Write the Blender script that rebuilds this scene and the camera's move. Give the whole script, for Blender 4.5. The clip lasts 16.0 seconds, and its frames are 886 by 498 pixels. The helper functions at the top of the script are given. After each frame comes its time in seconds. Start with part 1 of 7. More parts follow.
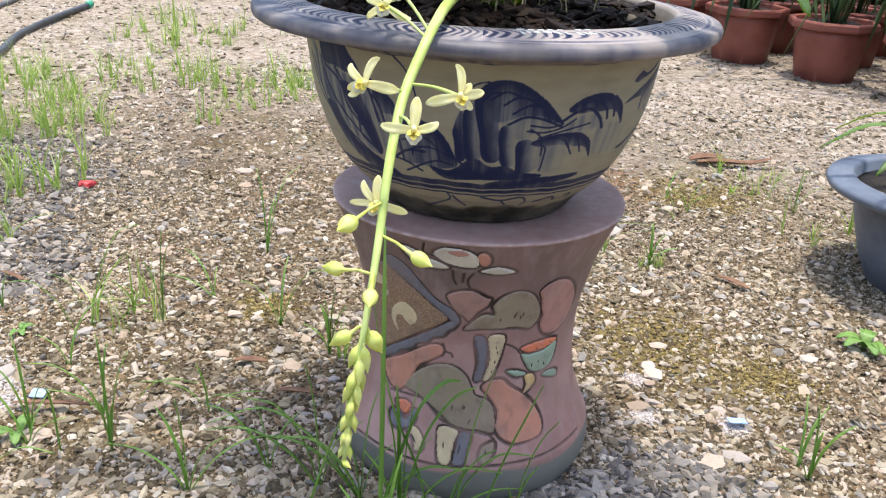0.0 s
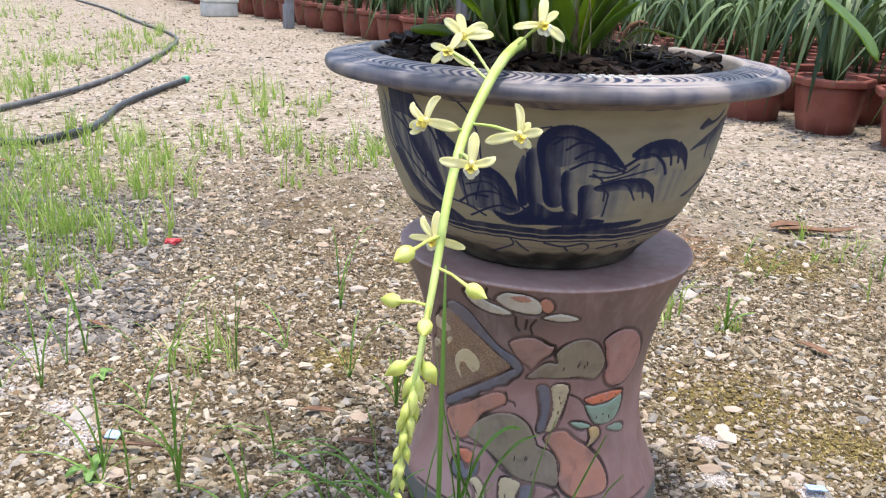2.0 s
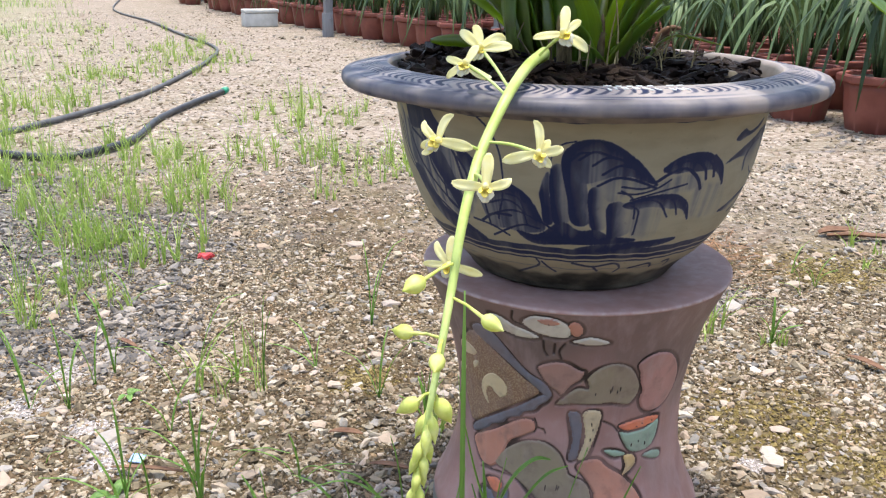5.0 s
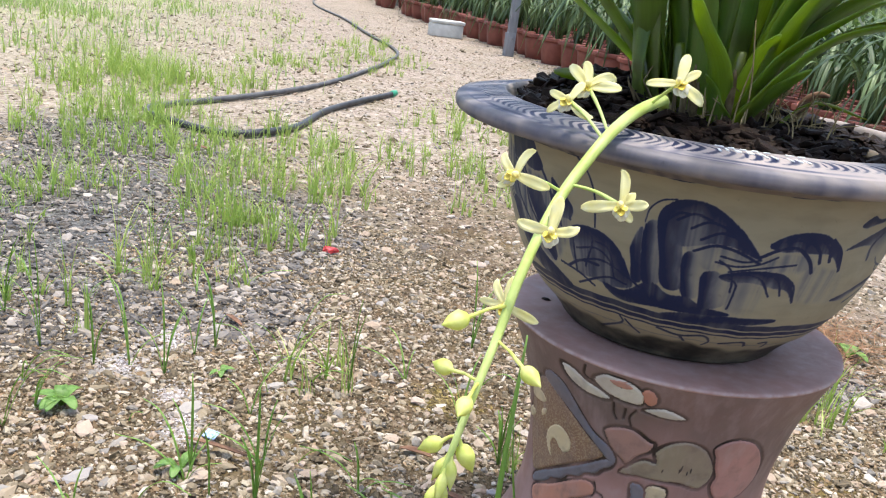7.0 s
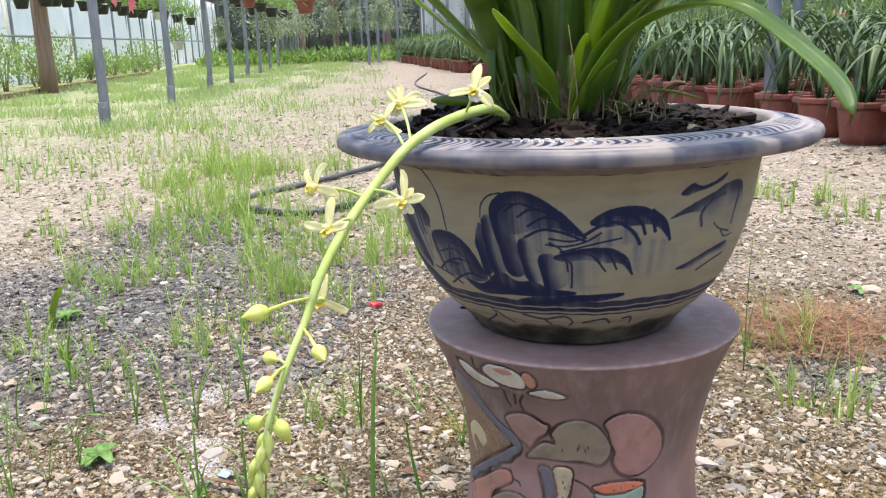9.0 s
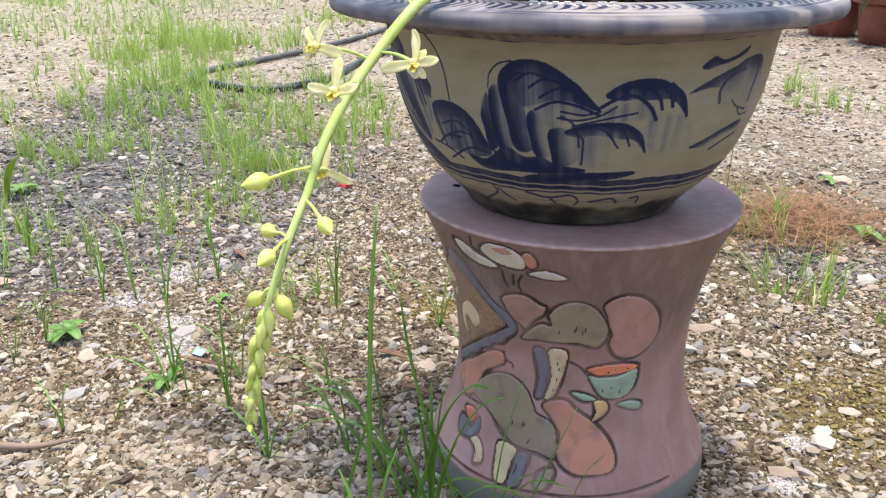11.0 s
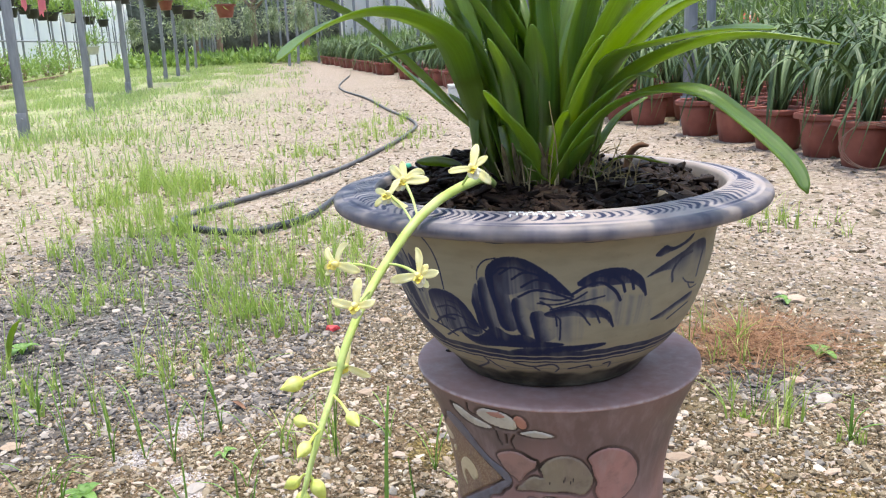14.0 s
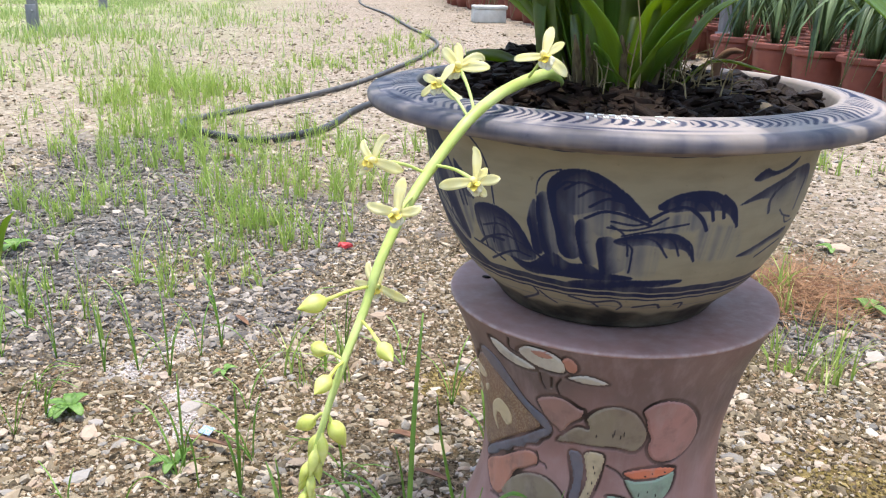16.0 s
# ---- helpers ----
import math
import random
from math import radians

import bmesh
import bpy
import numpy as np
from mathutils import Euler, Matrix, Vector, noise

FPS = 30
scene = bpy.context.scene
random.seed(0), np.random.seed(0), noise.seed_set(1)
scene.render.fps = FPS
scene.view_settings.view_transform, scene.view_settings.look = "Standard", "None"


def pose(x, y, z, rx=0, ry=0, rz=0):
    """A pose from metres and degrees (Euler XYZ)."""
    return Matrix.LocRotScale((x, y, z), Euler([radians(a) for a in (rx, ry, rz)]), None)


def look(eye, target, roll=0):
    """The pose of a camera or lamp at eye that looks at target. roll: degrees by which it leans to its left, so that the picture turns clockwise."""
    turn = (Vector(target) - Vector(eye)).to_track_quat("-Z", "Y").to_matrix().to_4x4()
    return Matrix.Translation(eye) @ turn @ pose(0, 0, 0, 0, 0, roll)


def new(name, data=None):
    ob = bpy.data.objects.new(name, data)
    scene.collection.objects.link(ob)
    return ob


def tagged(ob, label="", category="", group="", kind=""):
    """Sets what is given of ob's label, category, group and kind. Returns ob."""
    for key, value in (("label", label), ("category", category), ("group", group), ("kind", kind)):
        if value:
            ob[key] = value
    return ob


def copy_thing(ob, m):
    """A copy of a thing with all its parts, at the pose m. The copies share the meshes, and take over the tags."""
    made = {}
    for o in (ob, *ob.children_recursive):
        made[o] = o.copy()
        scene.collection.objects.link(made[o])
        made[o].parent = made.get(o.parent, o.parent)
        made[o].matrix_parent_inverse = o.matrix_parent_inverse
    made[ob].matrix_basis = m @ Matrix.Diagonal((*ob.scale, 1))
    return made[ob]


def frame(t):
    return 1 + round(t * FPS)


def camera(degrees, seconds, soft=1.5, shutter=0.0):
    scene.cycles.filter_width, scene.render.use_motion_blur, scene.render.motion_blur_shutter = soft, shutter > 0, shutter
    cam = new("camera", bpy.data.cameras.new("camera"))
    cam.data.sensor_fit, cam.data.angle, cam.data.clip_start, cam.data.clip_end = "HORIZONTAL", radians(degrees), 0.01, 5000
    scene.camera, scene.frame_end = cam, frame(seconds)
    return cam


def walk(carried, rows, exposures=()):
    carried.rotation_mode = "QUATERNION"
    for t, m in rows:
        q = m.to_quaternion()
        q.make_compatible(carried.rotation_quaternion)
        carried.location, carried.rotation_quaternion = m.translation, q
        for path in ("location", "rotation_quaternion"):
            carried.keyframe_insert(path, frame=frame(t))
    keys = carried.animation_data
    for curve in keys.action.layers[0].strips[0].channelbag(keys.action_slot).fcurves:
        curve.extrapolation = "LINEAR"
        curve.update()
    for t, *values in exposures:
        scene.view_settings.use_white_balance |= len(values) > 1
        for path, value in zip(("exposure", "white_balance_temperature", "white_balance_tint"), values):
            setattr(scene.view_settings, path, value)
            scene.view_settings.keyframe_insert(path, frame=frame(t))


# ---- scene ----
cam = camera(52.9, 16.0, 1.2)
PATH = [
    (0, (0.068, -0.081, 0.808), (0.012, 1.765, 0.04), 3.0),
    (0.5, (0.055, -0.111, 0.803), (-0.046, 1.779, 0.156), 3.5),
    (1, (0.069, -0.132, 0.788), (-0.172, 1.762, 0.192), 3.1),
    (1.5, (0.084, -0.116, 0.784), (-0.182, 1.779, 0.201), 2.1),
    (2, (0.093, -0.101, 0.777), (-0.155, 1.786, 0.16), 2.0),
    (2.5, (0.09, -0.104, 0.774), (-0.18, 1.768, 0.125), 2.8),
    (3, (0.09, -0.101, 0.768), (-0.182, 1.767, 0.107), 3.6),
    (3.5, (0.088, -0.094, 0.76), (-0.186, 1.762, 0.068), 3.4),
    (4, (0.083, -0.087, 0.773), (-0.238, 1.761, 0.08), 0.7),
    (4.2, (0.1, -0.08, 0.786), (-0.256, 1.769, 0.112), -0.4),
    (6.3, (0.116, -0.006, 0.772), (-0.237, 1.883, 0.217), 2.7),
    (6.5, (0.12, -0.009, 0.774), (-0.265, 1.876, 0.227), 3.2),
    (7, (0.173, 0.015, 0.785), (-0.5, 1.805, 0.199), 7.5),
    (7.5, (0.276, 0.053, 0.765), (-0.622, 1.744, 0.188), 5.0),
    (8, (0.397, 0.025, 0.753), (-0.668, 1.623, 0.195), 0.9),
    (8.4, (0.466, 0.039, 0.769), (-0.532, 1.701, 0.278), -1.4),
    (8.5, (0.479, 0.031, 0.773), (-0.501, 1.708, 0.296), -1.6),
    (9, (0.501, 0.036, 0.768), (-0.478, 1.72, 0.312), -2.2),
    (9.5, (0.492, 0.021, 0.77), (-0.468, 1.699, 0.257), -1.2),
    (10, (0.45, 0.03, 0.757), (-0.453, 1.698, 0.121), -0.5),
    (10.2, (0.443, 0.037, 0.751), (-0.442, 1.698, 0.073), -0.3),
    (12.3, (0.429, 0.055, 0.741), (-0.397, 1.734, 0.036), -0.8),
    (12.5, (0.434, 0.043, 0.749), (-0.409, 1.734, 0.093), -1.1),
    (13, (0.451, -0.012, 0.801), (-0.439, 1.702, 0.28), -1.7),
    (13.5, (0.471, -0.087, 0.847), (-0.438, 1.64, 0.407), -2.2),
    (14, (0.461, -0.072, 0.867), (-0.365, 1.689, 0.4), -2.5),
    (14.5, (0.419, -0.077, 0.883), (-0.438, 1.675, 0.442), -0.7),
    (14.9, (0.334, -0.025, 0.881), (-0.65, 1.632, 0.346), 2.4),
    (15, (0.303, 0.009, 0.864), (-0.579, 1.707, 0.28), 3.7),
    (15.5, (0.356, 0.042, 0.81), (-0.44, 1.785, 0.237), 4.2),
    (16, (0.348, 0.059, 0.803), (-0.473, 1.773, 0.18), 1.3),
]
walk(cam, [(t, look(eye, target, roll)) for t, eye, target, roll in PATH])

# ---- light ----
SUN_EL, SUN_AZ = radians(87), radians(45)      # azimuth from +y, towards +x
sun_way = Vector((math.sin(SUN_AZ) * math.cos(SUN_EL), math.cos(SUN_AZ) * math.cos(SUN_EL), math.sin(SUN_EL)))
world = bpy.data.worlds.new("sky")
scene.world = world
world.use_nodes = True
wn, wl = world.node_tree.nodes, world.node_tree.links
sky = wn.new("ShaderNodeTexSky")
sky.sky_type, sky.sun_disc = "NISHITA", False
sky.sun_elevation, sky.sun_rotation = SUN_EL, SUN_AZ
sky.dust_density, sky.air_density = 3.0, 1.2
wl.new(sky.outputs[0], wn["Background"].inputs[0])
wn["Background"].inputs[1].default_value = 0.255
sun_data = bpy.data.lights.new("sun", "SUN")
sun_data.energy, sun_data.angle, sun_data.color = 2.8, radians(2.5), (1.0, 0.965, 0.86)
sun = new("sun", sun_data)
sun.matrix_world = look(sun_way * 30, (0, 0, 0))
scene.view_settings.exposure = 0.55

# ---- materials ----


class Shader:
    """A node material with short ways to add nodes."""

    def __init__(self, name, rough=0.6, metal=0.0, spec=0.5):
        self.m = bpy.data.materials.new(name)
        self.m.use_nodes = True
        self.n, self.l = self.m.node_tree.nodes, self.m.node_tree.links
        self.b = self.n["Principled BSDF"]
        self.b.inputs["Roughness"].default_value = rough
        self.b.inputs["Metallic"].default_value = metal
        self.b.inputs["Specular IOR Level"].default_value = spec
        self.geo = self.n.new("ShaderNodeNewGeometry")
        self.tc = self.n.new("ShaderNodeTexCoord")
        self.info = self.n.new("ShaderNodeObjectInfo")

    def put(self, socket, value):
        if isinstance(value, bpy.types.NodeSocket):
            self.l.new(value, socket)
        elif isinstance(value, tuple) and len(value) == 3 and socket.type == "RGBA":
            socket.default_value = (*value, 1)
        else:
            socket.default_value = value

    def where(self, stretch=(1, 1, 1), world_space=True):
        n = self.n.new("ShaderNodeMapping")
        n.inputs["Scale"].default_value = stretch
        self.l.new(self.geo.outputs["Position"] if world_space else self.tc.outputs["Object"], n.inputs[0])
        return n.outputs[0]

    def noise(self, scale, detail=4.0, stretch=(1, 1, 1), world_space=True, rough=0.55):
        n = self.n.new("ShaderNodeTexNoise")
        n.inputs["Scale"].default_value, n.inputs["Detail"].default_value = scale, detail
        n.inputs["Roughness"].default_value = rough
        self.l.new(self.where(stretch, world_space), n.inputs["Vector"])
        return n.outputs[0]

    def cells(self, scale, out="Color", world_space=True):
        n = self.n.new("ShaderNodeTexVoronoi")
        n.inputs["Scale"].default_value = scale
        self.l.new(self.where((1, 1, 1), world_space), n.inputs["Vector"])
        return n.outputs[out]

    def ramp(self, fac, *stops):
        n = self.n.new("ShaderNodeValToRGB")
        while len(n.color_ramp.elements) < len(stops):
            n.color_ramp.elements.new(0.5)
        for e, (p, c) in zip(n.color_ramp.elements, stops):
            e.position = p
            e.color = (*c, 1) if isinstance(c, tuple) else (c, c, c, 1)
        self.put(n.inputs[0], fac)
        return n.outputs[0]

    def mix(self, fac, a, b, how="MIX"):
        n = self.n.new("ShaderNodeMix")
        n.data_type, n.blend_type = "RGBA", how
        self.put(n.inputs[0], fac)
        self.put(n.inputs[6], a)
        self.put(n.inputs[7], b)
        return n.outputs[2]

    def math(self, how, a, b=0.0):
        n = self.n.new("ShaderNodeMath")
        n.operation = how
        self.put(n.inputs[0], a)
        self.put(n.inputs[1], b)
        return n.outputs[0]

    def attr(self, name):
        n = self.n.new("ShaderNodeAttribute")
        n.attribute_name = name
        return n.outputs["Fac"]

    def blob(self, x, y, r, soft=0.5):
        """1 inside a round patch of the ground, fading to 0 at its rim, with a ragged edge."""
        n = self.n.new("ShaderNodeVectorMath")
        n.operation = "DISTANCE"
        self.l.new(self.geo.outputs["Position"], n.inputs[0])
        n.inputs[1].default_value = (x, y, 0)
        rag = self.math("ADD", n.outputs["Value"], self.math("MULTIPLY", self.math("SUBTRACT", self.noise(3.0 / r, 5), 0.5), 1.6 * r))
        k = self.n.new("ShaderNodeMapRange")
        self.put(k.inputs[0], rag)
        k.inputs[1].default_value, k.inputs[2].default_value = r * (1 - soft), r * (1 + soft)
        k.inputs[3].default_value, k.inputs[4].default_value = 1, 0
        return k.outputs[0]

    def done(self, color, bump=None, strength=0.3, depth=0.002, rough=None, translucent=0.0, glow=None):
        self.put(self.b.inputs["Base Color"], color)
        if rough is not None:
            self.put(self.b.inputs["Roughness"], rough)
        if bump is not None:
            n = self.n.new("ShaderNodeBump")
            n.inputs["Strength"].default_value, n.inputs["Distance"].default_value = strength, depth
            self.put(n.inputs["Height"], bump)
            self.l.new(n.outputs[0], self.b.inputs["Normal"])
        if translucent:
            t, s = self.n.new("ShaderNodeBsdfTranslucent"), self.n.new("ShaderNodeMixShader")
            self.put(t.inputs[0], glow if glow is not None else color)
            s.inputs[0].default_value = translucent
            self.l.new(self.b.outputs[0], s.inputs[1])
            self.l.new(t.outputs[0], s.inputs[2])
            self.l.new(s.outputs[0], self.n["Material Output"].inputs[0])
        return self.m


def ground_material():
    s = Shader("sandy_ground", 0.95, spec=0.2)
    base = s.ramp(s.noise(2.2, 8), (0.3, (0.028, 0.018, 0.010)), (0.5, (0.085, 0.055, 0.028)), (0.7, (0.20, 0.135, 0.070)))
    chips = s.ramp(s.cells(95), (0.0, (0.022, 0.015, 0.009)), (0.35, (0.065, 0.042, 0.023)), (0.65, (0.16, 0.112, 0.066)), (1.0, (0.38, 0.30, 0.215)))
    big = s.ramp(s.cells(30), (0.0, (0.04, 0.028, 0.017)), (0.4, (0.13, 0.092, 0.055)), (1.0, (0.40, 0.32, 0.24)))
    chips = s.mix(s.ramp(s.noise(40, 3), (0.45, 0.0), (0.55, 0.55)), chips, big)
    col = s.mix(s.ramp(s.noise(7, 7), (0.36, 0.25), (0.56, 1.0)), base, chips)
    pale = s.ramp(s.cells(48), (0.0, (0.12, 0.092, 0.072)), (0.3, (0.30, 0.24, 0.19)), (0.65, (0.44, 0.37, 0.31)), (1.0, (0.62, 0.55, 0.49)))
    col = s.mix(s.blob(-0.2, 1.2, 1.9, 0.35), s.mix(0.68, col, pale), col)
    grey = s.ramp(s.cells(75), (0.0, (0.03, 0.031, 0.034)), (0.6, (0.10, 0.102, 0.11)), (1.0, (0.26, 0.255, 0.25)))
    for x, y, r in ((-1.90, 1.95, 0.55), (-1.36, 2.10, 0.5), (-1.40, 1.48, 0.42), (-0.98, 1.62, 0.26), (-2.3, 2.75, 0.5), (0.34, 2.12, 0.16), (0.40, 0.98, 0.13), (0.25, 0.92, 0.12)):
        col = s.mix(s.math("MULTIPLY", s.blob(x, y, r), 0.8), col, grey)
    moss = s.ramp(s.noise(60, 4), (0.35, (0.10, 0.075, 0.02)), (0.65, (0.24, 0.175, 0.045)))
    for x, y, r in ((0.45, 1.47, 0.18), (0.62, 1.34, 0.10), (-0.33, 1.5, 0.07), (0.75, 2.4, 0.2), (-1.1, 9.0, 0.8)):
        col = s.mix(s.math("MULTIPLY", s.blob(x, y, r), s.ramp(s.noise(35, 3), (0.4, 0.15), (0.6, 0.85))), col, moss)
    lime = (0.52, 0.49, 0.47)
    for x, y, r in ((-0.66, 1.11, 0.035), (-0.69, 1.16, 0.03), (-0.75, 1.21, 0.035), (-0.92, 1.40, 0.06), (-0.91, 1.25, 0.05), (0.52, 1.18, 0.024), (0.38, 1.19, 0.024), (0.38, 1.31, 0.02)):
        col = s.mix(s.math("MULTIPLY", s.blob(x, y, r), 0.85), col, lime)
    turf = s.ramp(s.noise(11, 9, rough=0.75), (0.3, (0.15, 0.30, 0.07)), (0.52, (0.33, 0.42, 0.16)), (0.7, (0.48, 0.47, 0.25)))
    n = s.n.new("ShaderNodeVectorMath")
    n.operation = "DOT_PRODUCT"
    s.l.new(s.geo.outputs["Position"], n.inputs[0])
    n.inputs[1].default_value = (0.80, 0.60, 0)
    side = s.n.new("ShaderNodeMapRange")
    s.put(side.inputs[0], s.math("ADD", n.outputs["Value"], s.math("MULTIPLY", s.noise(0.5, 5), 2.0)))
    side.inputs[1].default_value, side.inputs[2].default_value, side.inputs[3].default_value, side.inputs[4].default_value = 2.4, -1.2, 0, 1
    far = s.n.new("ShaderNodeVectorMath")
    far.operation = "DOT_PRODUCT"
    s.l.new(s.geo.outputs["Position"], far.inputs[0])
    far.inputs[1].default_value = (-0.60, 0.80, 0)
    away = s.n.new("ShaderNodeMapRange")
    s.put(away.inputs[0], far.outputs["Value"])
    away.inputs[1].default_value, away.inputs[2].default_value, away.inputs[3].default_value, away.inputs[4].default_value = 3.5, 14, 0, 0.85
    patch = s.math("MULTIPLY", s.math("MULTIPLY", side.outputs[0], away.outputs[0]), s.math("MULTIPLY", s.ramp(s.noise(1.1, 6), (0.32, 0.3), (0.55, 1.0)), s.ramp(s.noise(18, 6, rough=0.7), (0.4, 0.35), (0.56, 1.0))))
    col = s.mix(patch, col, turf)
    col = s.mix(s.ramp(s.noise(3.0, 7), (0.45, 0.0), (0.7, 0.35)), col, (0.13, 0.12, 0.05))
    return s.done(col, s.mix(0.5, s.noise(120, 6), s.cells(80, "Distance")), 0.8, 0.012)


def stone_material(name, *stops):
    s = Shader(name, 0.85, spec=0.25)
    col = s.ramp(s.geo.outputs["Random Per Island"], *stops)
    col = s.mix(s.ramp(s.noise(160, 5), (0.38, 0.0), (0.72, 0.5)), col, (0.282, 0.216, 0.130))
    return s.done(col, s.noise(300, 4), 0.5, 0.002)


def piece_material(name, *stops):
    s = Shader(name, 0.85, spec=0.25)
    col = s.ramp(s.info.outputs["Random"], *stops)
    col = s.mix(s.ramp(s.noise(120, 5), (0.35, 0.0), (0.75, 0.45)), col, (0.33, 0.27, 0.20))
    return s.done(col, s.noise(220, 4), 0.5, 0.002)


def pot_material(name, base, warm, spec=0.5):
    """Cream stoneware glaze, painted in cobalt where the ink attribute says so."""
    s = Shader(name, 0.42, spec=spec)
    clay = s.mix(s.noise(7, 6), base, warm)
    clay = s.mix(s.ramp(s.noise(90, 3), (0.66, 0.0), (0.76, 0.5)), clay, (0.16, 0.12, 0.07))
    clay = s.mix(s.ramp(s.noise(1.0, 6, (18, 18, 60)), (0.45, 0.0), (0.75, 0.4)), clay, tuple(c * 0.55 for c in warm))
    ink = s.attr("ink")
    brush = s.noise(1.0, 4, (42, 42, 9))
    wash = s.math("MULTIPLY", ink, s.ramp(brush, (0.28, 0.78), (0.62, 1.3)))
    blue = s.ramp(wash, (0.0, (0.17, 0.205, 0.24)), (0.28, (0.040, 0.066, 0.145)), (0.6, (0.007, 0.014, 0.055)))
    col = s.mix(s.ramp(wash, (0.03, 0.0), (0.5, 0.86), (0.85, 1.0)), clay, blue)
    # near-black olive mixed in by an attribute, broken up by noise
    dark_tone = s.attr("dark_tone")
    col = s.mix(s.math("MULTIPLY", dark_tone, s.ramp(s.noise(25, 6), (0.3, 0.6), (0.6, 1.0))), col, (0.022, 0.020, 0.014))
    return s.done(col, s.noise(70, 5), 0.22, 0.002, rough=s.ramp(s.noise(30, 4), (0.3, 0.46), (0.7, 0.66)))


def pedestal_material():
    s = Shader("mauve_stoneware", 0.62, spec=0.35)
    col = s.ramp(s.noise(5, 7), (0.3, (0.225, 0.125, 0.099)), (0.52, (0.37, 0.205, 0.172)), (0.75, (0.51, 0.312, 0.275)))
    col = s.mix(s.ramp(s.noise(1.0, 5, (28, 28, 5)), (0.5, 0.0), (0.8, 0.35)), col, (0.42, 0.34, 0.32))
    # brown-grey mixed in where the attribute is high
    col = s.mix(s.math("MULTIPLY", s.attr("brown_tone"), s.ramp(s.noise(6, 6), (0.25, 0.45), (0.6, 0.9))), col, (0.155, 0.112, 0.095))
    col = s.mix(s.ramp(s.noise(1.0, 6, (60, 60, 7)), (0.5, 0.0), (0.75, 0.3)), col, (0.50, 0.37, 0.35))
    col = s.mix(s.ramp(s.noise(14, 7), (0.5, 0.0), (0.72, 0.45)), col, (0.20, 0.125, 0.105))
    col = s.mix(s.math("MULTIPLY", s.attr("groove"), s.ramp(s.noise(60, 4), (0.3, 0.65), (0.6, 1.0))), col, (0.045, 0.03, 0.023))
    col = s.mix(s.math("MULTIPLY", s.attr("foot"), s.ramp(s.noise(12, 5), (0.3, 0.9), (0.6, 1.0))), col, (0.175, 0.175, 0.150))
    col = s.mix(s.ramp(s.noise(40, 5), (0.62, 0.0), (0.8, 0.3)), col, (0.40, 0.34, 0.31))
    col = s.mix(s.math("MULTIPLY", s.attr("wear"), s.ramp(s.noise(70, 5), (0.4, 0.2), (0.6, 1.0))), col, (0.55, 0.46, 0.42))
    return s.done(col, s.noise(90, 6), 0.25, 0.002, rough=s.ramp(s.noise(18, 5), (0.3, 0.42), (0.7, 0.68)))


def glaze(name, a, b, rough=0.55, speck=0.0):
    s = Shader(name, rough, spec=0.4)
    col = s.mix(s.noise(45, 6), a, b)
    if speck:
        col = s.mix(s.ramp(s.noise(420, 2), (0.45, 0.0), (0.62, speck)), col, (0.42, 0.30, 0.17))
    col = s.mix(s.ramp(s.noise(16, 7), (0.42, 0.0), (0.68, 0.45)), col, (0.25, 0.165, 0.14))
    col = s.mix(s.ramp(s.noise(38, 6), (0.52, 0.0), (0.74, 0.6)), col, (0.13, 0.09, 0.072))
    col = s.mix(s.ramp(s.noise(1.0, 5, (80, 80, 14)), (0.55, 0.0), (0.78, 0.35)), col, (0.46, 0.36, 0.32))
    return s.done(col, s.noise(150, 5), 0.25, 0.0015)


def leaf_material(name, dark, light, glow, amount=0.35, rough=0.38, joint=False):
    s = Shader(name, rough, spec=0.8)
    col = s.mix(s.ramp(s.noise(9, 5), (0.3, 0.0), (0.7, 1.0)), dark, light)
    col = s.mix(s.math("MULTIPLY", s.info.outputs["Random"], 0.6), col, light)
    along, across = s.attr("along"), s.attr("across")
    line = s.n.new("ShaderNodeCombineXYZ")
    s.put(line.inputs[0], s.math("MULTIPLY", across, 14.0))
    s.put(line.inputs[1], s.math("MULTIPLY", along, 2.5))
    s.put(line.inputs[2], s.math("MULTIPLY", s.info.outputs["Random"], 50.0))
    vein = s.n.new("ShaderNodeTexNoise")
    vein.inputs["Scale"].default_value, vein.inputs["Detail"].default_value = 1.0, 3.0
    s.l.new(line.outputs[0], vein.inputs["Vector"])
    veins = vein.outputs[0]
    col = s.mix(s.ramp(veins, (0.36, 0.0), (0.62, 0.65)), col, tuple(c * 0.6 for c in dark))
    col = s.mix(s.ramp(s.math("ABSOLUTE", across), (0.0, 0.2), (0.12, 0.0)), col, tuple(min(1, c * 1.35) for c in light))
    if joint:
        past = s.math("SUBTRACT", along, s.math("ADD", s.math("MULTIPLY", s.info.outputs["Random"], 0.10), 0.20))
        col = s.mix(s.ramp(s.math("ADD", s.math("MULTIPLY", past, 8.0), 0.5), (0.35, 0.45), (0.5, 0.0)), col, (0.17, 0.20, 0.05))
        col = s.mix(s.ramp(s.math("ABSOLUTE", past), (0.0, 0.9), (0.016, 0.0)), col, (0.05, 0.045, 0.012))
        # dark brown base, deepened for the shade inside the dense clump
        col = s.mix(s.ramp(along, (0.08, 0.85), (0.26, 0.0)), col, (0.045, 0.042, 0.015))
    col = s.mix(s.ramp(s.noise(55, 4), (0.68, 0.0), (0.8, 0.35)), col, (0.14, 0.12, 0.03))
    return s.done(col, veins, 0.35, 0.0015, translucent=amount, glow=glow)


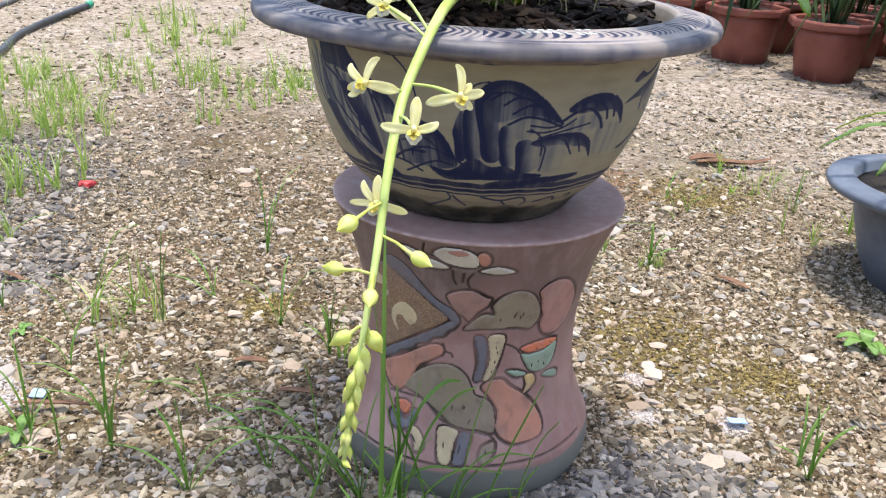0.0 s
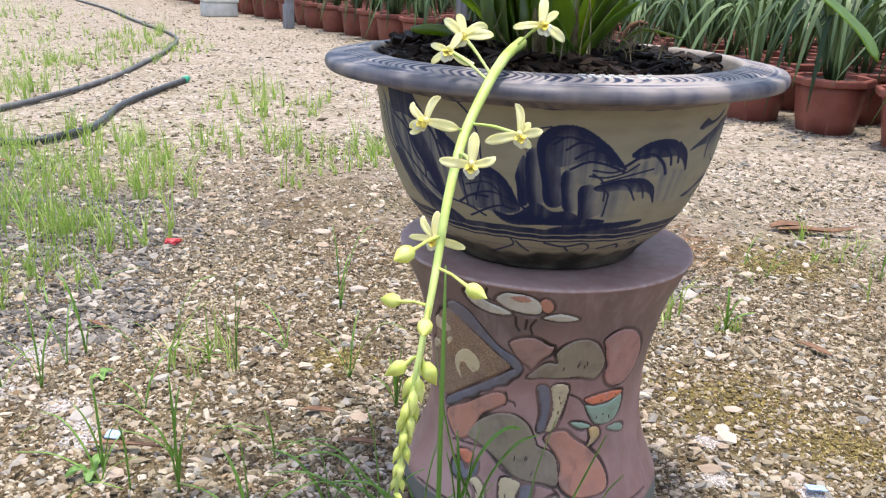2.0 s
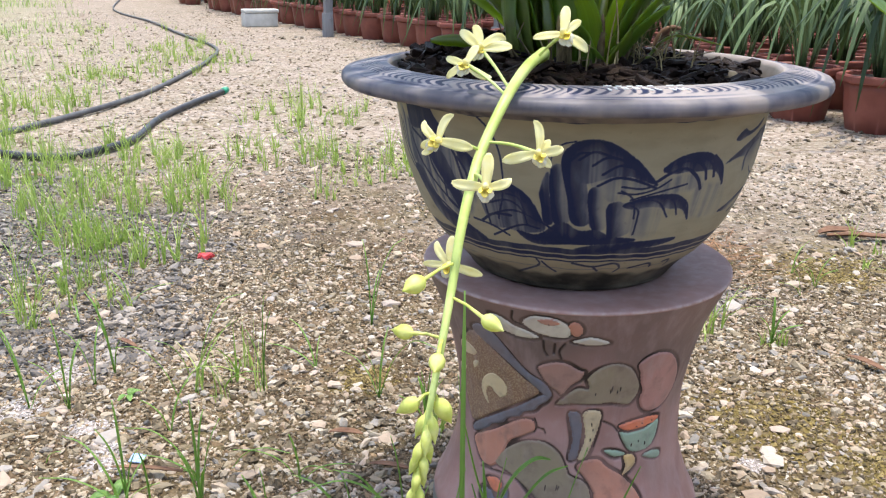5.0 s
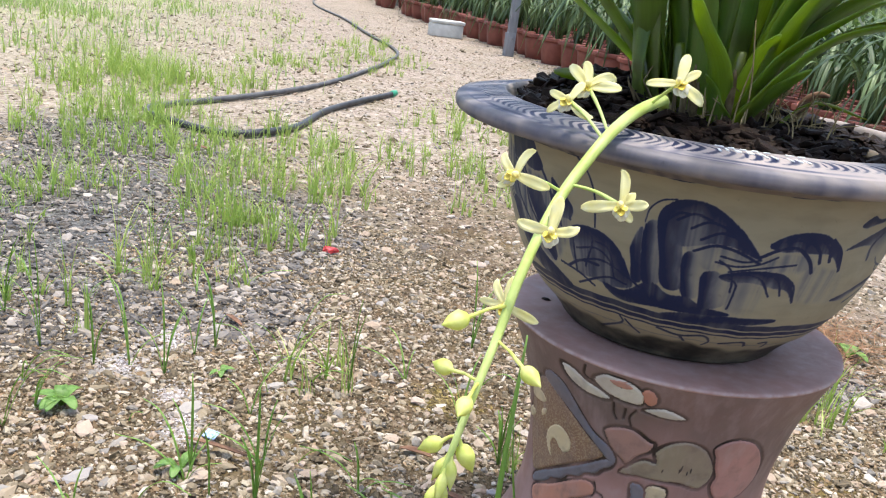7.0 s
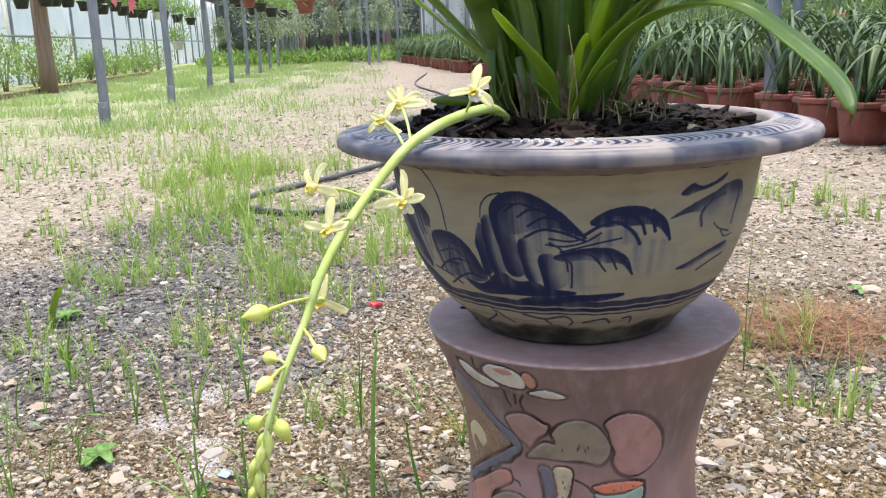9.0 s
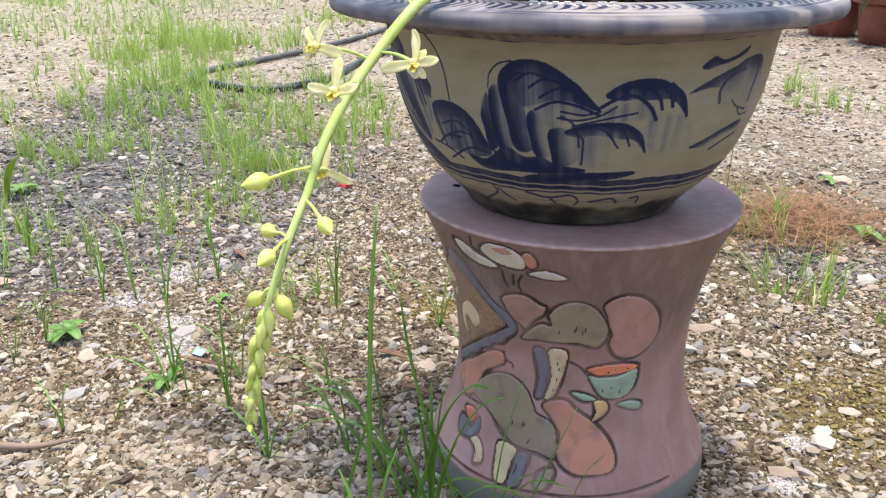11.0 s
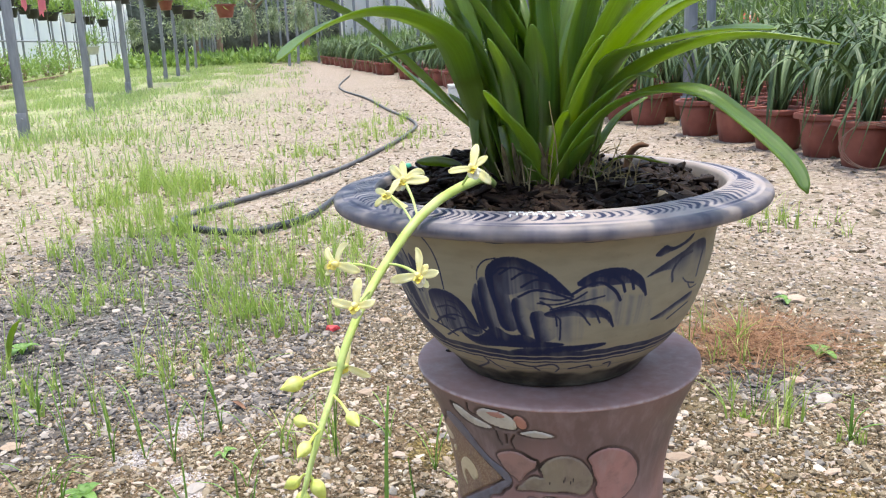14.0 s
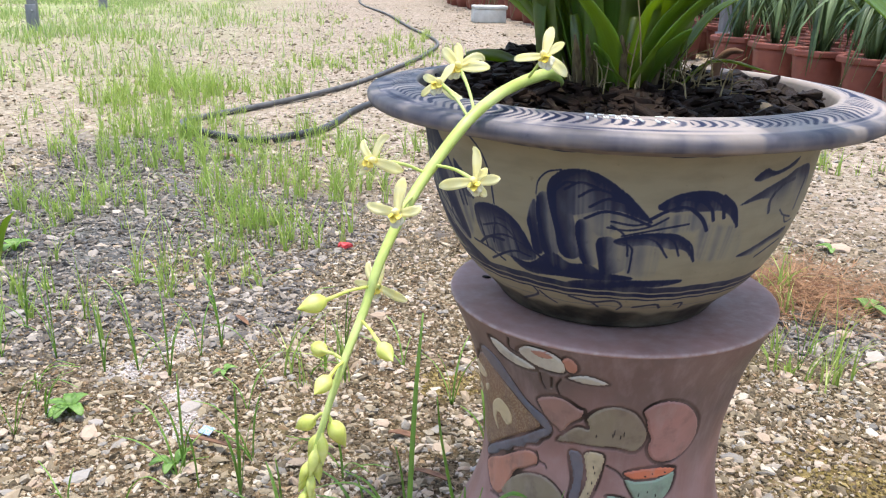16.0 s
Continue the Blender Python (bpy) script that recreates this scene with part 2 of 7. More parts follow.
def isle_leaf_material(name, dark, light, glow, amount=0.35, rough=0.45):
    s = Shader(name, rough, spec=0.4)
    pick = s.math("FRACT", s.math("ADD", s.geo.outputs["Random Per Island"], s.info.outputs["Random"]))
    col = s.mix(pick, dark, light)
    return s.done(col, translucent=amount, glow=glow)


def plain(name, a, b, scale=20, rough=0.6, metal=0.0, bump=0.2, stretch=(1, 1, 1), translucent=0.0, spec=0.4):
    s = Shader(name, rough, metal, spec)
    return s.done(s.mix(s.ramp(s.noise(scale, 6, stretch), (0.32, 0.0), (0.68, 1.0)), a, b), s.noise(scale * 6, 4, stretch), bump, 0.002, translucent=translucent)


M_GROUND = ground_material()
M_STONE = stone_material("pale_gravel", (0.0, (0.026, 0.019, 0.012)), (0.15, (0.095, 0.075, 0.050)), (0.30, (0.22, 0.180, 0.125)), (0.45, (0.34, 0.285, 0.205)), (0.53, (0.37, 0.275, 0.210)), (0.64, (0.43, 0.37, 0.28)), (0.70, (0.15, 0.145, 0.140)), (0.78, (0.28, 0.265, 0.25)), (0.86, (0.45, 0.365, 0.30)), (0.95, (0.49, 0.425, 0.345)), (1.0, (0.58, 0.53, 0.46)))
M_GRIT = stone_material("brown_grit", (0.0, (0.022, 0.014, 0.008)), (0.3, (0.085, 0.062, 0.036)), (0.6, (0.25, 0.19, 0.12)), (0.8, (0.40, 0.32, 0.22)), (1.0, (0.58, 0.50, 0.40)))
M_CLOD = stone_material("brown_clods", (0.0, (0.05, 0.03, 0.016)), (0.4, (0.13, 0.082, 0.044)), (0.8, (0.27, 0.178, 0.10)), (1.0, (0.38, 0.27, 0.17)))
M_GREYSTONE = stone_material("grey_gravel", (0.0, (0.022, 0.023, 0.026)), (0.35, (0.080, 0.078, 0.084)), (0.6, (0.17, 0.163, 0.165)), (0.78, (0.25, 0.215, 0.185)), (0.9, (0.31, 0.285, 0.27)), (1.0, (0.45, 0.39, 0.335)))
M_PIECE = piece_material("pale_stone", (0.0, (0.26, 0.19, 0.14)), (0.35, (0.38, 0.29, 0.215)), (0.6, (0.46, 0.355, 0.285)), (0.8, (0.30, 0.285, 0.28)), (1.0, (0.50, 0.43, 0.36)))
M_POT = pot_material("painted_stoneware", (0.345, 0.31, 0.22), (0.28, 0.248, 0.165), 0.3)
M_RIM = pot_material("painted_rim", (0.46, 0.39, 0.36), (0.35, 0.295, 0.275), 0.25)
M_PED = pedestal_material()
M_LEAF = leaf_material("orchid_leaf", (0.042, 0.100, 0.016), (0.185, 0.305, 0.052), (0.62, 0.80, 0.03), 0.40, 0.38, True)
M_SHEATH = plain("dry_sheath", (0.09, 0.060, 0.030), (0.24, 0.18, 0.09), 60, 0.8, stretch=(4, 4, 1), translucent=0.2)
M_STALK = plain("flower_stalk", (0.52, 0.64, 0.15), (0.66, 0.76, 0.30), 30, 0.4, translucent=0.2)
M_PETAL = plain("pale_petal", (0.99, 0.92, 0.44), (0.99, 0.95, 0.62), 90, 0.5, bump=0.1, translucent=0.4)
M_LIP = plain("white_lip", (0.95, 0.94, 0.85), (0.94, 0.90, 0.62), 160, 0.5, bump=0.1, translucent=0.25)
M_YELLOW = plain("yellow_throat", (0.90, 0.70, 0.08), (0.88, 0.78, 0.22), 120, 0.5, bump=0.1, translucent=0.2)
M_BUD = plain("green_bud", (0.64, 0.71, 0.13), (0.84, 0.85, 0.32), 80, 0.45, bump=0.1, translucent=0.3)
M_BARK = plain("wet_bark", (0.005, 0.0035, 0.003), (0.026, 0.014, 0.009), 45, 0.6, bump=0.6, spec=0.12)
M_SOIL = plain("dark_soil", (0.008, 0.0055, 0.004), (0.022, 0.014, 0.009), 50, 0.9, bump=1.0)
M_ROOT = plain("dry_root", (0.20, 0.14, 0.06), (0.38, 0.29, 0.15), 90, 0.8)
M_HOSE = plain("black_rubber", (0.018, 0.019, 0.022), (0.06, 0.062, 0.065), 14, 0.5)
M_HOSE2 = plain("faded_rubber", (0.05, 0.052, 0.058), (0.13, 0.13, 0.13), 9, 0.6)
M_TERRA = plain("red_plastic", (0.19, 0.052, 0.037), (0.28, 0.092, 0.066), 7, 0.5)
M_LIME = stone_material("lime_lumps", (0.0, (0.30, 0.25, 0.23)), (0.4, (0.48, 0.43, 0.42)), (1.0, (0.68, 0.64, 0.64)))
M_MOSS = stone_material("mossy_lumps", (0.0, (0.045, 0.035, 0.014)), (0.4, (0.13, 0.092, 0.03)), (0.75, (0.25, 0.185, 0.05)), (1.0, (0.34, 0.27, 0.12)))
M_BLUEPOT = plain("blue_grey_glaze", (0.070, 0.088, 0.130), (0.16, 0.18, 0.225), 12, 0.45)
M_GALV = plain("grey_paint", (0.17, 0.175, 0.195), (0.29, 0.295, 0.31), 6, 0.6, metal=0.0, stretch=(3, 3, 0.6))
M_WOOD = plain("old_wood", (0.19, 0.125, 0.09), (0.32, 0.22, 0.165), 4, 0.85, stretch=(6, 6, 0.5), bump=0.5)
M_GRASS = isle_leaf_material("grass_blade", (0.10, 0.22, 0.03), (0.47, 0.55, 0.17), (0.48, 0.64, 0.13), 0.42)
M_LAWN = isle_leaf_material("lawn_blade", (0.16, 0.31, 0.07), (0.55, 0.58, 0.28), (0.46, 0.60, 0.18), 0.4)
M_FAR = isle_leaf_material("nursery_leaf", (0.018, 0.042, 0.018), (0.19, 0.27, 0.115), (0.20, 0.32, 0.07), 0.3)
M_SHRUB = isle_leaf_material("shrub_leaf", (0.06, 0.13, 0.03), (0.30, 0.42, 0.12), (0.30, 0.46, 0.08), 0.35)
M_TREE = isle_leaf_material("tree_leaf", (0.07, 0.11, 0.05), (0.42, 0.46, 0.30), (0.28, 0.38, 0.14), 0.3)
M_BROADLEAF = leaf_material("weed_leaf", (0.15, 0.31, 0.05), (0.28, 0.47, 0.10), (0.36, 0.58, 0.07), 0.35, 0.5)
M_SHEET = plain("white_sheet", (0.80, 0.82, 0.84), (0.87, 0.88, 0.88), 1.2, 0.6, translucent=0.6)
M_RED = plain("red_plastic_bright", (0.62, 0.03, 0.02), (0.70, 0.06, 0.04), 8, 0.4)
M_BLACK = plain("black_plastic", (0.012, 0.012, 0.013), (0.03, 0.03, 0.03), 9, 0.5)
M_FOAM = plain("white_foam", (0.46, 0.46, 0.43), (0.62, 0.62, 0.59), 9, 0.8)
M_WHITE = plain("white_paint_pen", (0.78, 0.78, 0.76), (0.82, 0.82, 0.80), 60, 0.5)
M_DRY = plain("dry_leaf", (0.13, 0.062, 0.036), (0.24, 0.13, 0.075), 50, 0.8, translucent=0.1)
M_BLUEBIT = plain("blue_paper", (0.12, 0.26, 0.60), (0.55, 0.66, 0.85), 300, 0.6)
M_STRAW = isle_leaf_material("dry_straw", (0.16, 0.065, 0.03), (0.38, 0.22, 0.12), (0.3, 0.2, 0.1), 0.1, 0.8)
M_BRICK = plain("old_brick", (0.14, 0.075, 0.05), (0.26, 0.17, 0.12), 14, 0.9, bump=0.5)
M_PINK = plain("pink_cloth", (0.75, 0.22, 0.30), (0.80, 0.32, 0.38), 8, 0.7, translucent=0.3)
M_NET = plain("dark_net", (0.045, 0.055, 0.045), (0.17, 0.19, 0.17), 2.5, 0.9)

# ---- ways to build ----


def mesh_of(name, bm, smooth=True):
    me = bpy.data.meshes.new(name)
    bmesh.ops.recalc_face_normals(bm, faces=bm.faces)
    bm.to_mesh(me)
    bm.free()
    if smooth:
        me.polygons.foreach_set("use_smooth", [True] * len(me.polygons))
    return me


def part(name, bm, material, parent, label="", smooth=True):
    me = bm if isinstance(bm, bpy.types.Mesh) else mesh_of(name, bm, smooth)
    for m in material if isinstance(material, (list, tuple)) else (material,):
        if me.materials.find(m.name) < 0:
            me.materials.append(m)
    ob = new(name, me)
    ob.parent = parent
    return tagged(ob, label)


def thing(name, label, category, at=None, group="", kind=""):
    ob = new(name)
    ob.empty_display_size = 0.05
    if at is not None:
        ob.matrix_basis = at
    return tagged(ob, label, category, group, kind)


def solo(name, bm, material, label, category, at=None, group="", kind="", smooth=True):
    """A thing of one mesh."""
    ob = part(name, bm, material, None, "", smooth)
    if at is not None:
        ob.matrix_basis = at
    return tagged(ob, label, category, group, kind)


def bulk(name, verts, faces, material, smooth=False):
    """A mesh from arrays; faces all of one size."""
    me = bpy.data.meshes.new(name)
    verts, faces = np.asarray(verts, dtype=np.float32), np.asarray(faces, dtype=np.int32)
    k = faces.shape[1]
    me.vertices.add(len(verts))
    me.vertices.foreach_set("co", verts.ravel())
    me.loops.add(faces.size)
    me.loops.foreach_set("vertex_index", faces.ravel())
    me.polygons.add(len(faces))
    me.polygons.foreach_set("loop_start", np.arange(0, faces.size, k, dtype=np.int32))
    me.polygons.foreach_set("use_smooth", np.full(len(faces), smooth))
    me.update(calc_edges=True)
    me.validate()
    me.materials.append(material)
    return me


def spline(points, n):
    """A smooth line through points, n steps."""
    p = np.array(points, dtype=float)
    p = np.vstack([2 * p[0] - p[1], p, 2 * p[-1] - p[-2]])
    out = []
    for i in np.linspace(0, len(p) - 3 - 1e-6, n):
        k, t = int(i), i - int(i)
        a, b, c, d = p[k], p[k + 1], p[k + 2], p[k + 3]
        out.append(0.5 * (2 * b + (c - a) * t + (2 * a - 5 * b + 4 * c - d) * t * t + (3 * b - a - 3 * c + d) * t ** 3))
    return np.array(out)


def tube(bm, path, radii, sides=8, cap=True, mat=0):
    path = [Vector(p) for p in path]
    rings, side = [], None
    for i, p in enumerate(path):
        d = (path[min(i + 1, len(path) - 1)] - path[max(i - 1, 0)]).normalized()
        side = (side - d * side.dot(d)) if side is not None else d.orthogonal()
        side.normalize()
        up = d.cross(side)
        r = radii[i] if hasattr(radii, "__len__") else radii
        rings.append([bm.verts.new(p + (side * math.cos(a) + up * math.sin(a)) * r) for a in (2 * math.pi * k / sides for k in range(sides))])
    for a, b in zip(rings, rings[1:]):
        for k in range(sides):
            f = bm.faces.new((a[k], a[(k + 1) % sides], b[(k + 1) % sides], b[k]))
            f.material_index = mat
    if cap:
        for r in (rings[0][::-1], rings[-1]):
            bm.faces.new(r).material_index = mat
    return bm


def lathe(bm, profile, seg=48, at=(0, 0, 0), phase=0.0, mat=0):
    """Turns (radius, height) pairs round the z axis; the ends are closed."""
    rings = []
    for r, z in profile:
        rings.append([bm.verts.new((at[0] + r * math.cos(phase + 2 * math.pi * k / seg), at[1] + r * math.sin(phase + 2 * math.pi * k / seg), at[2] + z)) for k in range(seg)])
    for a, b in zip(rings, rings[1:]):
        for k in range(seg):
            bm.faces.new((a[k], a[(k + 1) % seg], b[(k + 1) % seg], b[k])).material_index = mat
    bm.faces.new(rings[0][::-1]).material_index = mat
    bm.faces.new(rings[-1]).material_index = mat
    return bm


def block(bm, size, at=(0, 0, 0), bevel=0.004, turn=None):
    m = Matrix.Translation(at) @ (turn or Matrix()) @ Matrix.Diagonal((*size, 1))
    made = bmesh.ops.create_cube(bm, size=1.0, matrix=m)["verts"]
    if bevel:
        edges = list({e for v in made for e in v.link_edges})
        bmesh.ops.bevel(bm, geom=edges, offset=bevel, segments=2, affect="EDGES", profile=0.6)
    return bm


def strap(bm, points, width, fold=0.25, thick=0.0014, steps=26, neck=0.75, tipness=0.35, roll=0.0, mat=0):
    """A strap leaf: a folded blade with a keel, narrowing to the tip."""
    p = [Vector(v) for v in spline(points, steps)]
    along = bm.verts.layers.float.get("along") or bm.verts.layers.float.new("along")
    across = bm.verts.layers.float.get("across") or bm.verts.layers.float.new("across")
    side, rings = None, []
    for i, q in enumerate(p):
        t = i / (steps - 1)
        d = (p[min(i + 1, steps - 1)] - p[max(i - 1, 0)]).normalized()
        s = d.cross(Vector((0, 0, 1)))
        if s.length < 0.15 and side is not None:
            s = side - d * side.dot(d)
        if side is not None and s.dot(side) < 0:
            s = -s
        s.normalize()
        s = (Matrix.Rotation(roll, 3, d) @ s).normalized()
        if side is not None:
            s = (side * 0.6 + s * 0.4).normalized()
        side = s
        n = s.cross(d).normalized()
        w = width * 0.5 * (neck + (1 - neck) * min(1, t / 0.35)) * (1 if t < 1 - tipness else math.sqrt(max(0.0, 1 - ((t - 1 + tipness) / tipness) ** 1.7)))
        w = max(w, 0.0008)
        f = fold * (1.3 - 0.8 * t)
        top = [q + s * (w * k) + n * (abs(k) * w * f) for k in (-1, -0.5, 0, 0.5, 1)]
        low = [v - n * thick for v in top[::-1]]
        ring = [bm.verts.new(v) for v in top + low]
        for v, k in zip(ring, (-1, -0.5, 0, 0.5, 1, 1, 0.5, 0, -0.5, -1)):
            v[along], v[across] = t, k
        rings.append(ring)
    for a, b in zip(rings, rings[1:]):
        for k in range(10):
            bm.faces.new((a[k], a[(k + 1) % 10], b[(k + 1) % 10], b[k])).material_index = mat
    bm.faces.new(rings[0][::-1]).material_index = mat
    bm.faces.new(rings[-1]).material_index = mat
    return bm


AHEAD, ASIDE = Vector((-0.60, 0.80, 0)), Vector((0.80, 0.60, 0))     # along the aisle, and to its right


def aisle(u, v, z=0.0):
    return AHEAD * u + ASIDE * v + Vector((0, 0, z))

# ---- the painted pot and its pedestal ----
POT_AT, PED_AT = (0.071, 1.116), (0.078, 1.127)
FRONT = np.concatenate([np.arange(-86, 100.01, 0.25), np.arange(106, 269, 6)])      # degrees round the axis, 0 towards -y


def curve_field(shape, th, z, radius):
    """Distance (m) from every grid place to a drawn line, and whether it lies inside it when closed."""
    p = np.array(shape)
    sx = radius * np.pi / 180
    px, pz = p[:, 0] * sx, p[:, 1] / 100
    best, inside = np.full(th.shape, 9.0), np.zeros(th.shape, bool)
    near = (th * sx > px.min() - 0.012) & (th * sx < px.max() + 0.012) & (z > pz.min() - 0.012) & (z < pz.max() + 0.012)
    if not near.any():
        return best, inside
    x, y = th[near] * sx, z[near]
    b, ins = np.full(x.shape, 9.0), np.zeros(x.shape, bool)
    for (ax, ay), (bx, by) in zip(zip(px, pz), zip(np.roll(px, -1), np.roll(pz, -1))):
        ex, ey = bx - ax, by - ay
        t = np.clip(((x - ax) * ex + (y - ay) * ey) / (ex * ex + ey * ey + 1e-12), 0, 1)
        b = np.minimum(b, np.hypot(x - ax - t * ex, y - ay - t * ey))
        if abs(ey) > 1e-12:
            ins ^= ((ay > y) != (by > y)) & (x < ex * (y - ay) / ey + ax)
    best[near], inside[near] = b, ins
    return best, inside


def rounded(shape, closed=True, n=6):
    """A drawn line made smooth."""
    p = [tuple(q) for q in shape]
    if closed:
        p = [p[-1]] + p + [p[0], p[1]]
        s = spline(p, (len(p) - 1) * n + 1)
        return s[n:-n - 1, :2]
    return spline(p, (len(p) - 1) * n + 1)


def grid_mesh(name, rows, angles, at, material, close=True):
    """rows: (radius array or number, height array or number) per row; a surface turned about the axis at `at`."""
    a = np.radians(angles)
    v = []
    for r, z in rows:
        r, z = np.broadcast_to(r, a.shape), np.broadcast_to(z, a.shape)
        v.append(np.stack([at[0] + r * np.sin(a), at[1] - r * np.cos(a), z], 1))
    n, k = len(a), len(rows)
    i = np.arange(n)
    j = (i + 1) % n
    faces = np.concatenate([np.stack([i + q * n, j + q * n, j + (q + 1) * n, i + (q + 1) * n], 1) for q in range(k - 1)])
    return bulk(name, np.concatenate(v), faces, material, True)


def add_field(me, name, values):
    me.attributes.new(name, "FLOAT", "POINT").data.foreach_set("value", np.asarray(values, dtype=np.float32).ravel())


BODY_Z = [0.405, 0.409, 0.414, 0.43, 0.45, 0.475, 0.50, 0.54, 0.57, 0.606, 0.632]
BODY_R = [0.131, 0.1345, 0.1375, 0.152, 0.173, 0.191, 0.204, 0.2185, 0.2255, 0.231, 0.236]


BODY_FINE = spline(list(zip(BODY_Z, BODY_R)), 160)


def body_radius(z):
    """Smooth radius of the bowl at a height."""
    return np.interp(z, BODY_FINE[:, 0], BODY_FINE[:, 1])


class Ink:
    """Brush work on the bowl: density of cobalt over angle (degrees) and height (cm)."""

    def __init__(self, th, z):
        self.th, self.z, self.d = th, z, np.zeros(th.shape)
        rng = np.random.default_rng(4)
        ph = rng.uniform(0, 6.28, 24)
        self.jit = sum(np.sin(th * (1.3 + 0.9 * k) * 0.9 + z * (60 + 55 * k) + ph[k]) for k in range(12)) / 12 * 0.0018
        self.streak = 0.62 + 0.38 * (0.65 * np.sin(th * 1.15 + 2 * np.sin(th * 0.41) + 25 * z) + 0.35 * np.sin(th * 3.3 + 3 * np.sin(th * 0.9) + 30 * z))

    def fill(self, dense, shape, soft=0.0022, fade=0.0, streaks=0.34):
        b, i = curve_field(rounded(shape), self.th, self.z, 0.218)
        s = np.where(i, b, -b) + self.jit
        k = np.clip(s / soft + 0.5, 0, 1) * dense
        if fade:
            zs = [p[1] / 100 for p in shape]
            k = k * (1 - fade * np.clip((max(zs) - self.z) / (max(zs) - min(zs)), 0, 1))
        ts = [p[0] for p in shape]
        k = k * (1 - 0.3 * np.clip((self.th - min(ts)) / (max(ts) - min(ts)), 0, 1) ** 1.5)
        self.d = np.maximum(self.d, k * (1 - streaks + streaks * self.streak))

    def shade(self, dense, shape, edge, reach, base):
        """A loaded brush: darkest along one edge of a shape, drier towards the rest of it."""
        b, i = curve_field(rounded(shape), self.th, self.z, 0.218)
        s = np.where(i, b, -b) + self.jit * 0.6
        k = np.clip(s / 0.0016 + 0.5, 0, 1)
        on = k > 0
        sx = 0.218 * np.pi / 180
        p = rounded(edge, False, 5) * (sx, 0.01)
        x, y = self.th[on] * sx, self.z[on]
        d = np.full(x.shape, 9.0)
        for (ax, ay), (bx, by) in zip(p[:-1], p[1:]):
            ex, ey = bx - ax, by - ay
            t = np.clip(((x - ax) * ex + (y - ay) * ey) / (ex * ex + ey * ey + 1e-12), 0, 1)
            d = np.minimum(d, np.hypot(x - ax - t * ex, y - ay - t * ey))
        ink = base * (0.55 + 0.75 * self.streak[on]) + (1 - base) * np.exp(-(d / reach) ** 1.4)
        out = np.zeros(self.d.shape)
        out[on] = k[on] * dense * np.clip(ink, 0, 1)
        self.d = np.maximum(self.d, out)

    def line(self, dense, shape, width=0.0011):
        p = rounded(shape, False, 8)
        for a, b in zip(p[:-1], p[1:]):
            d, _ = curve_field([a, b], self.th, self.z, 0.218)
            self.d = np.maximum(self.d, np.clip((width - d + self.jit * 0.25) / 0.0009 + 0.5, 0, 1) * dense * (0.7 + 0.3 * self.streak))



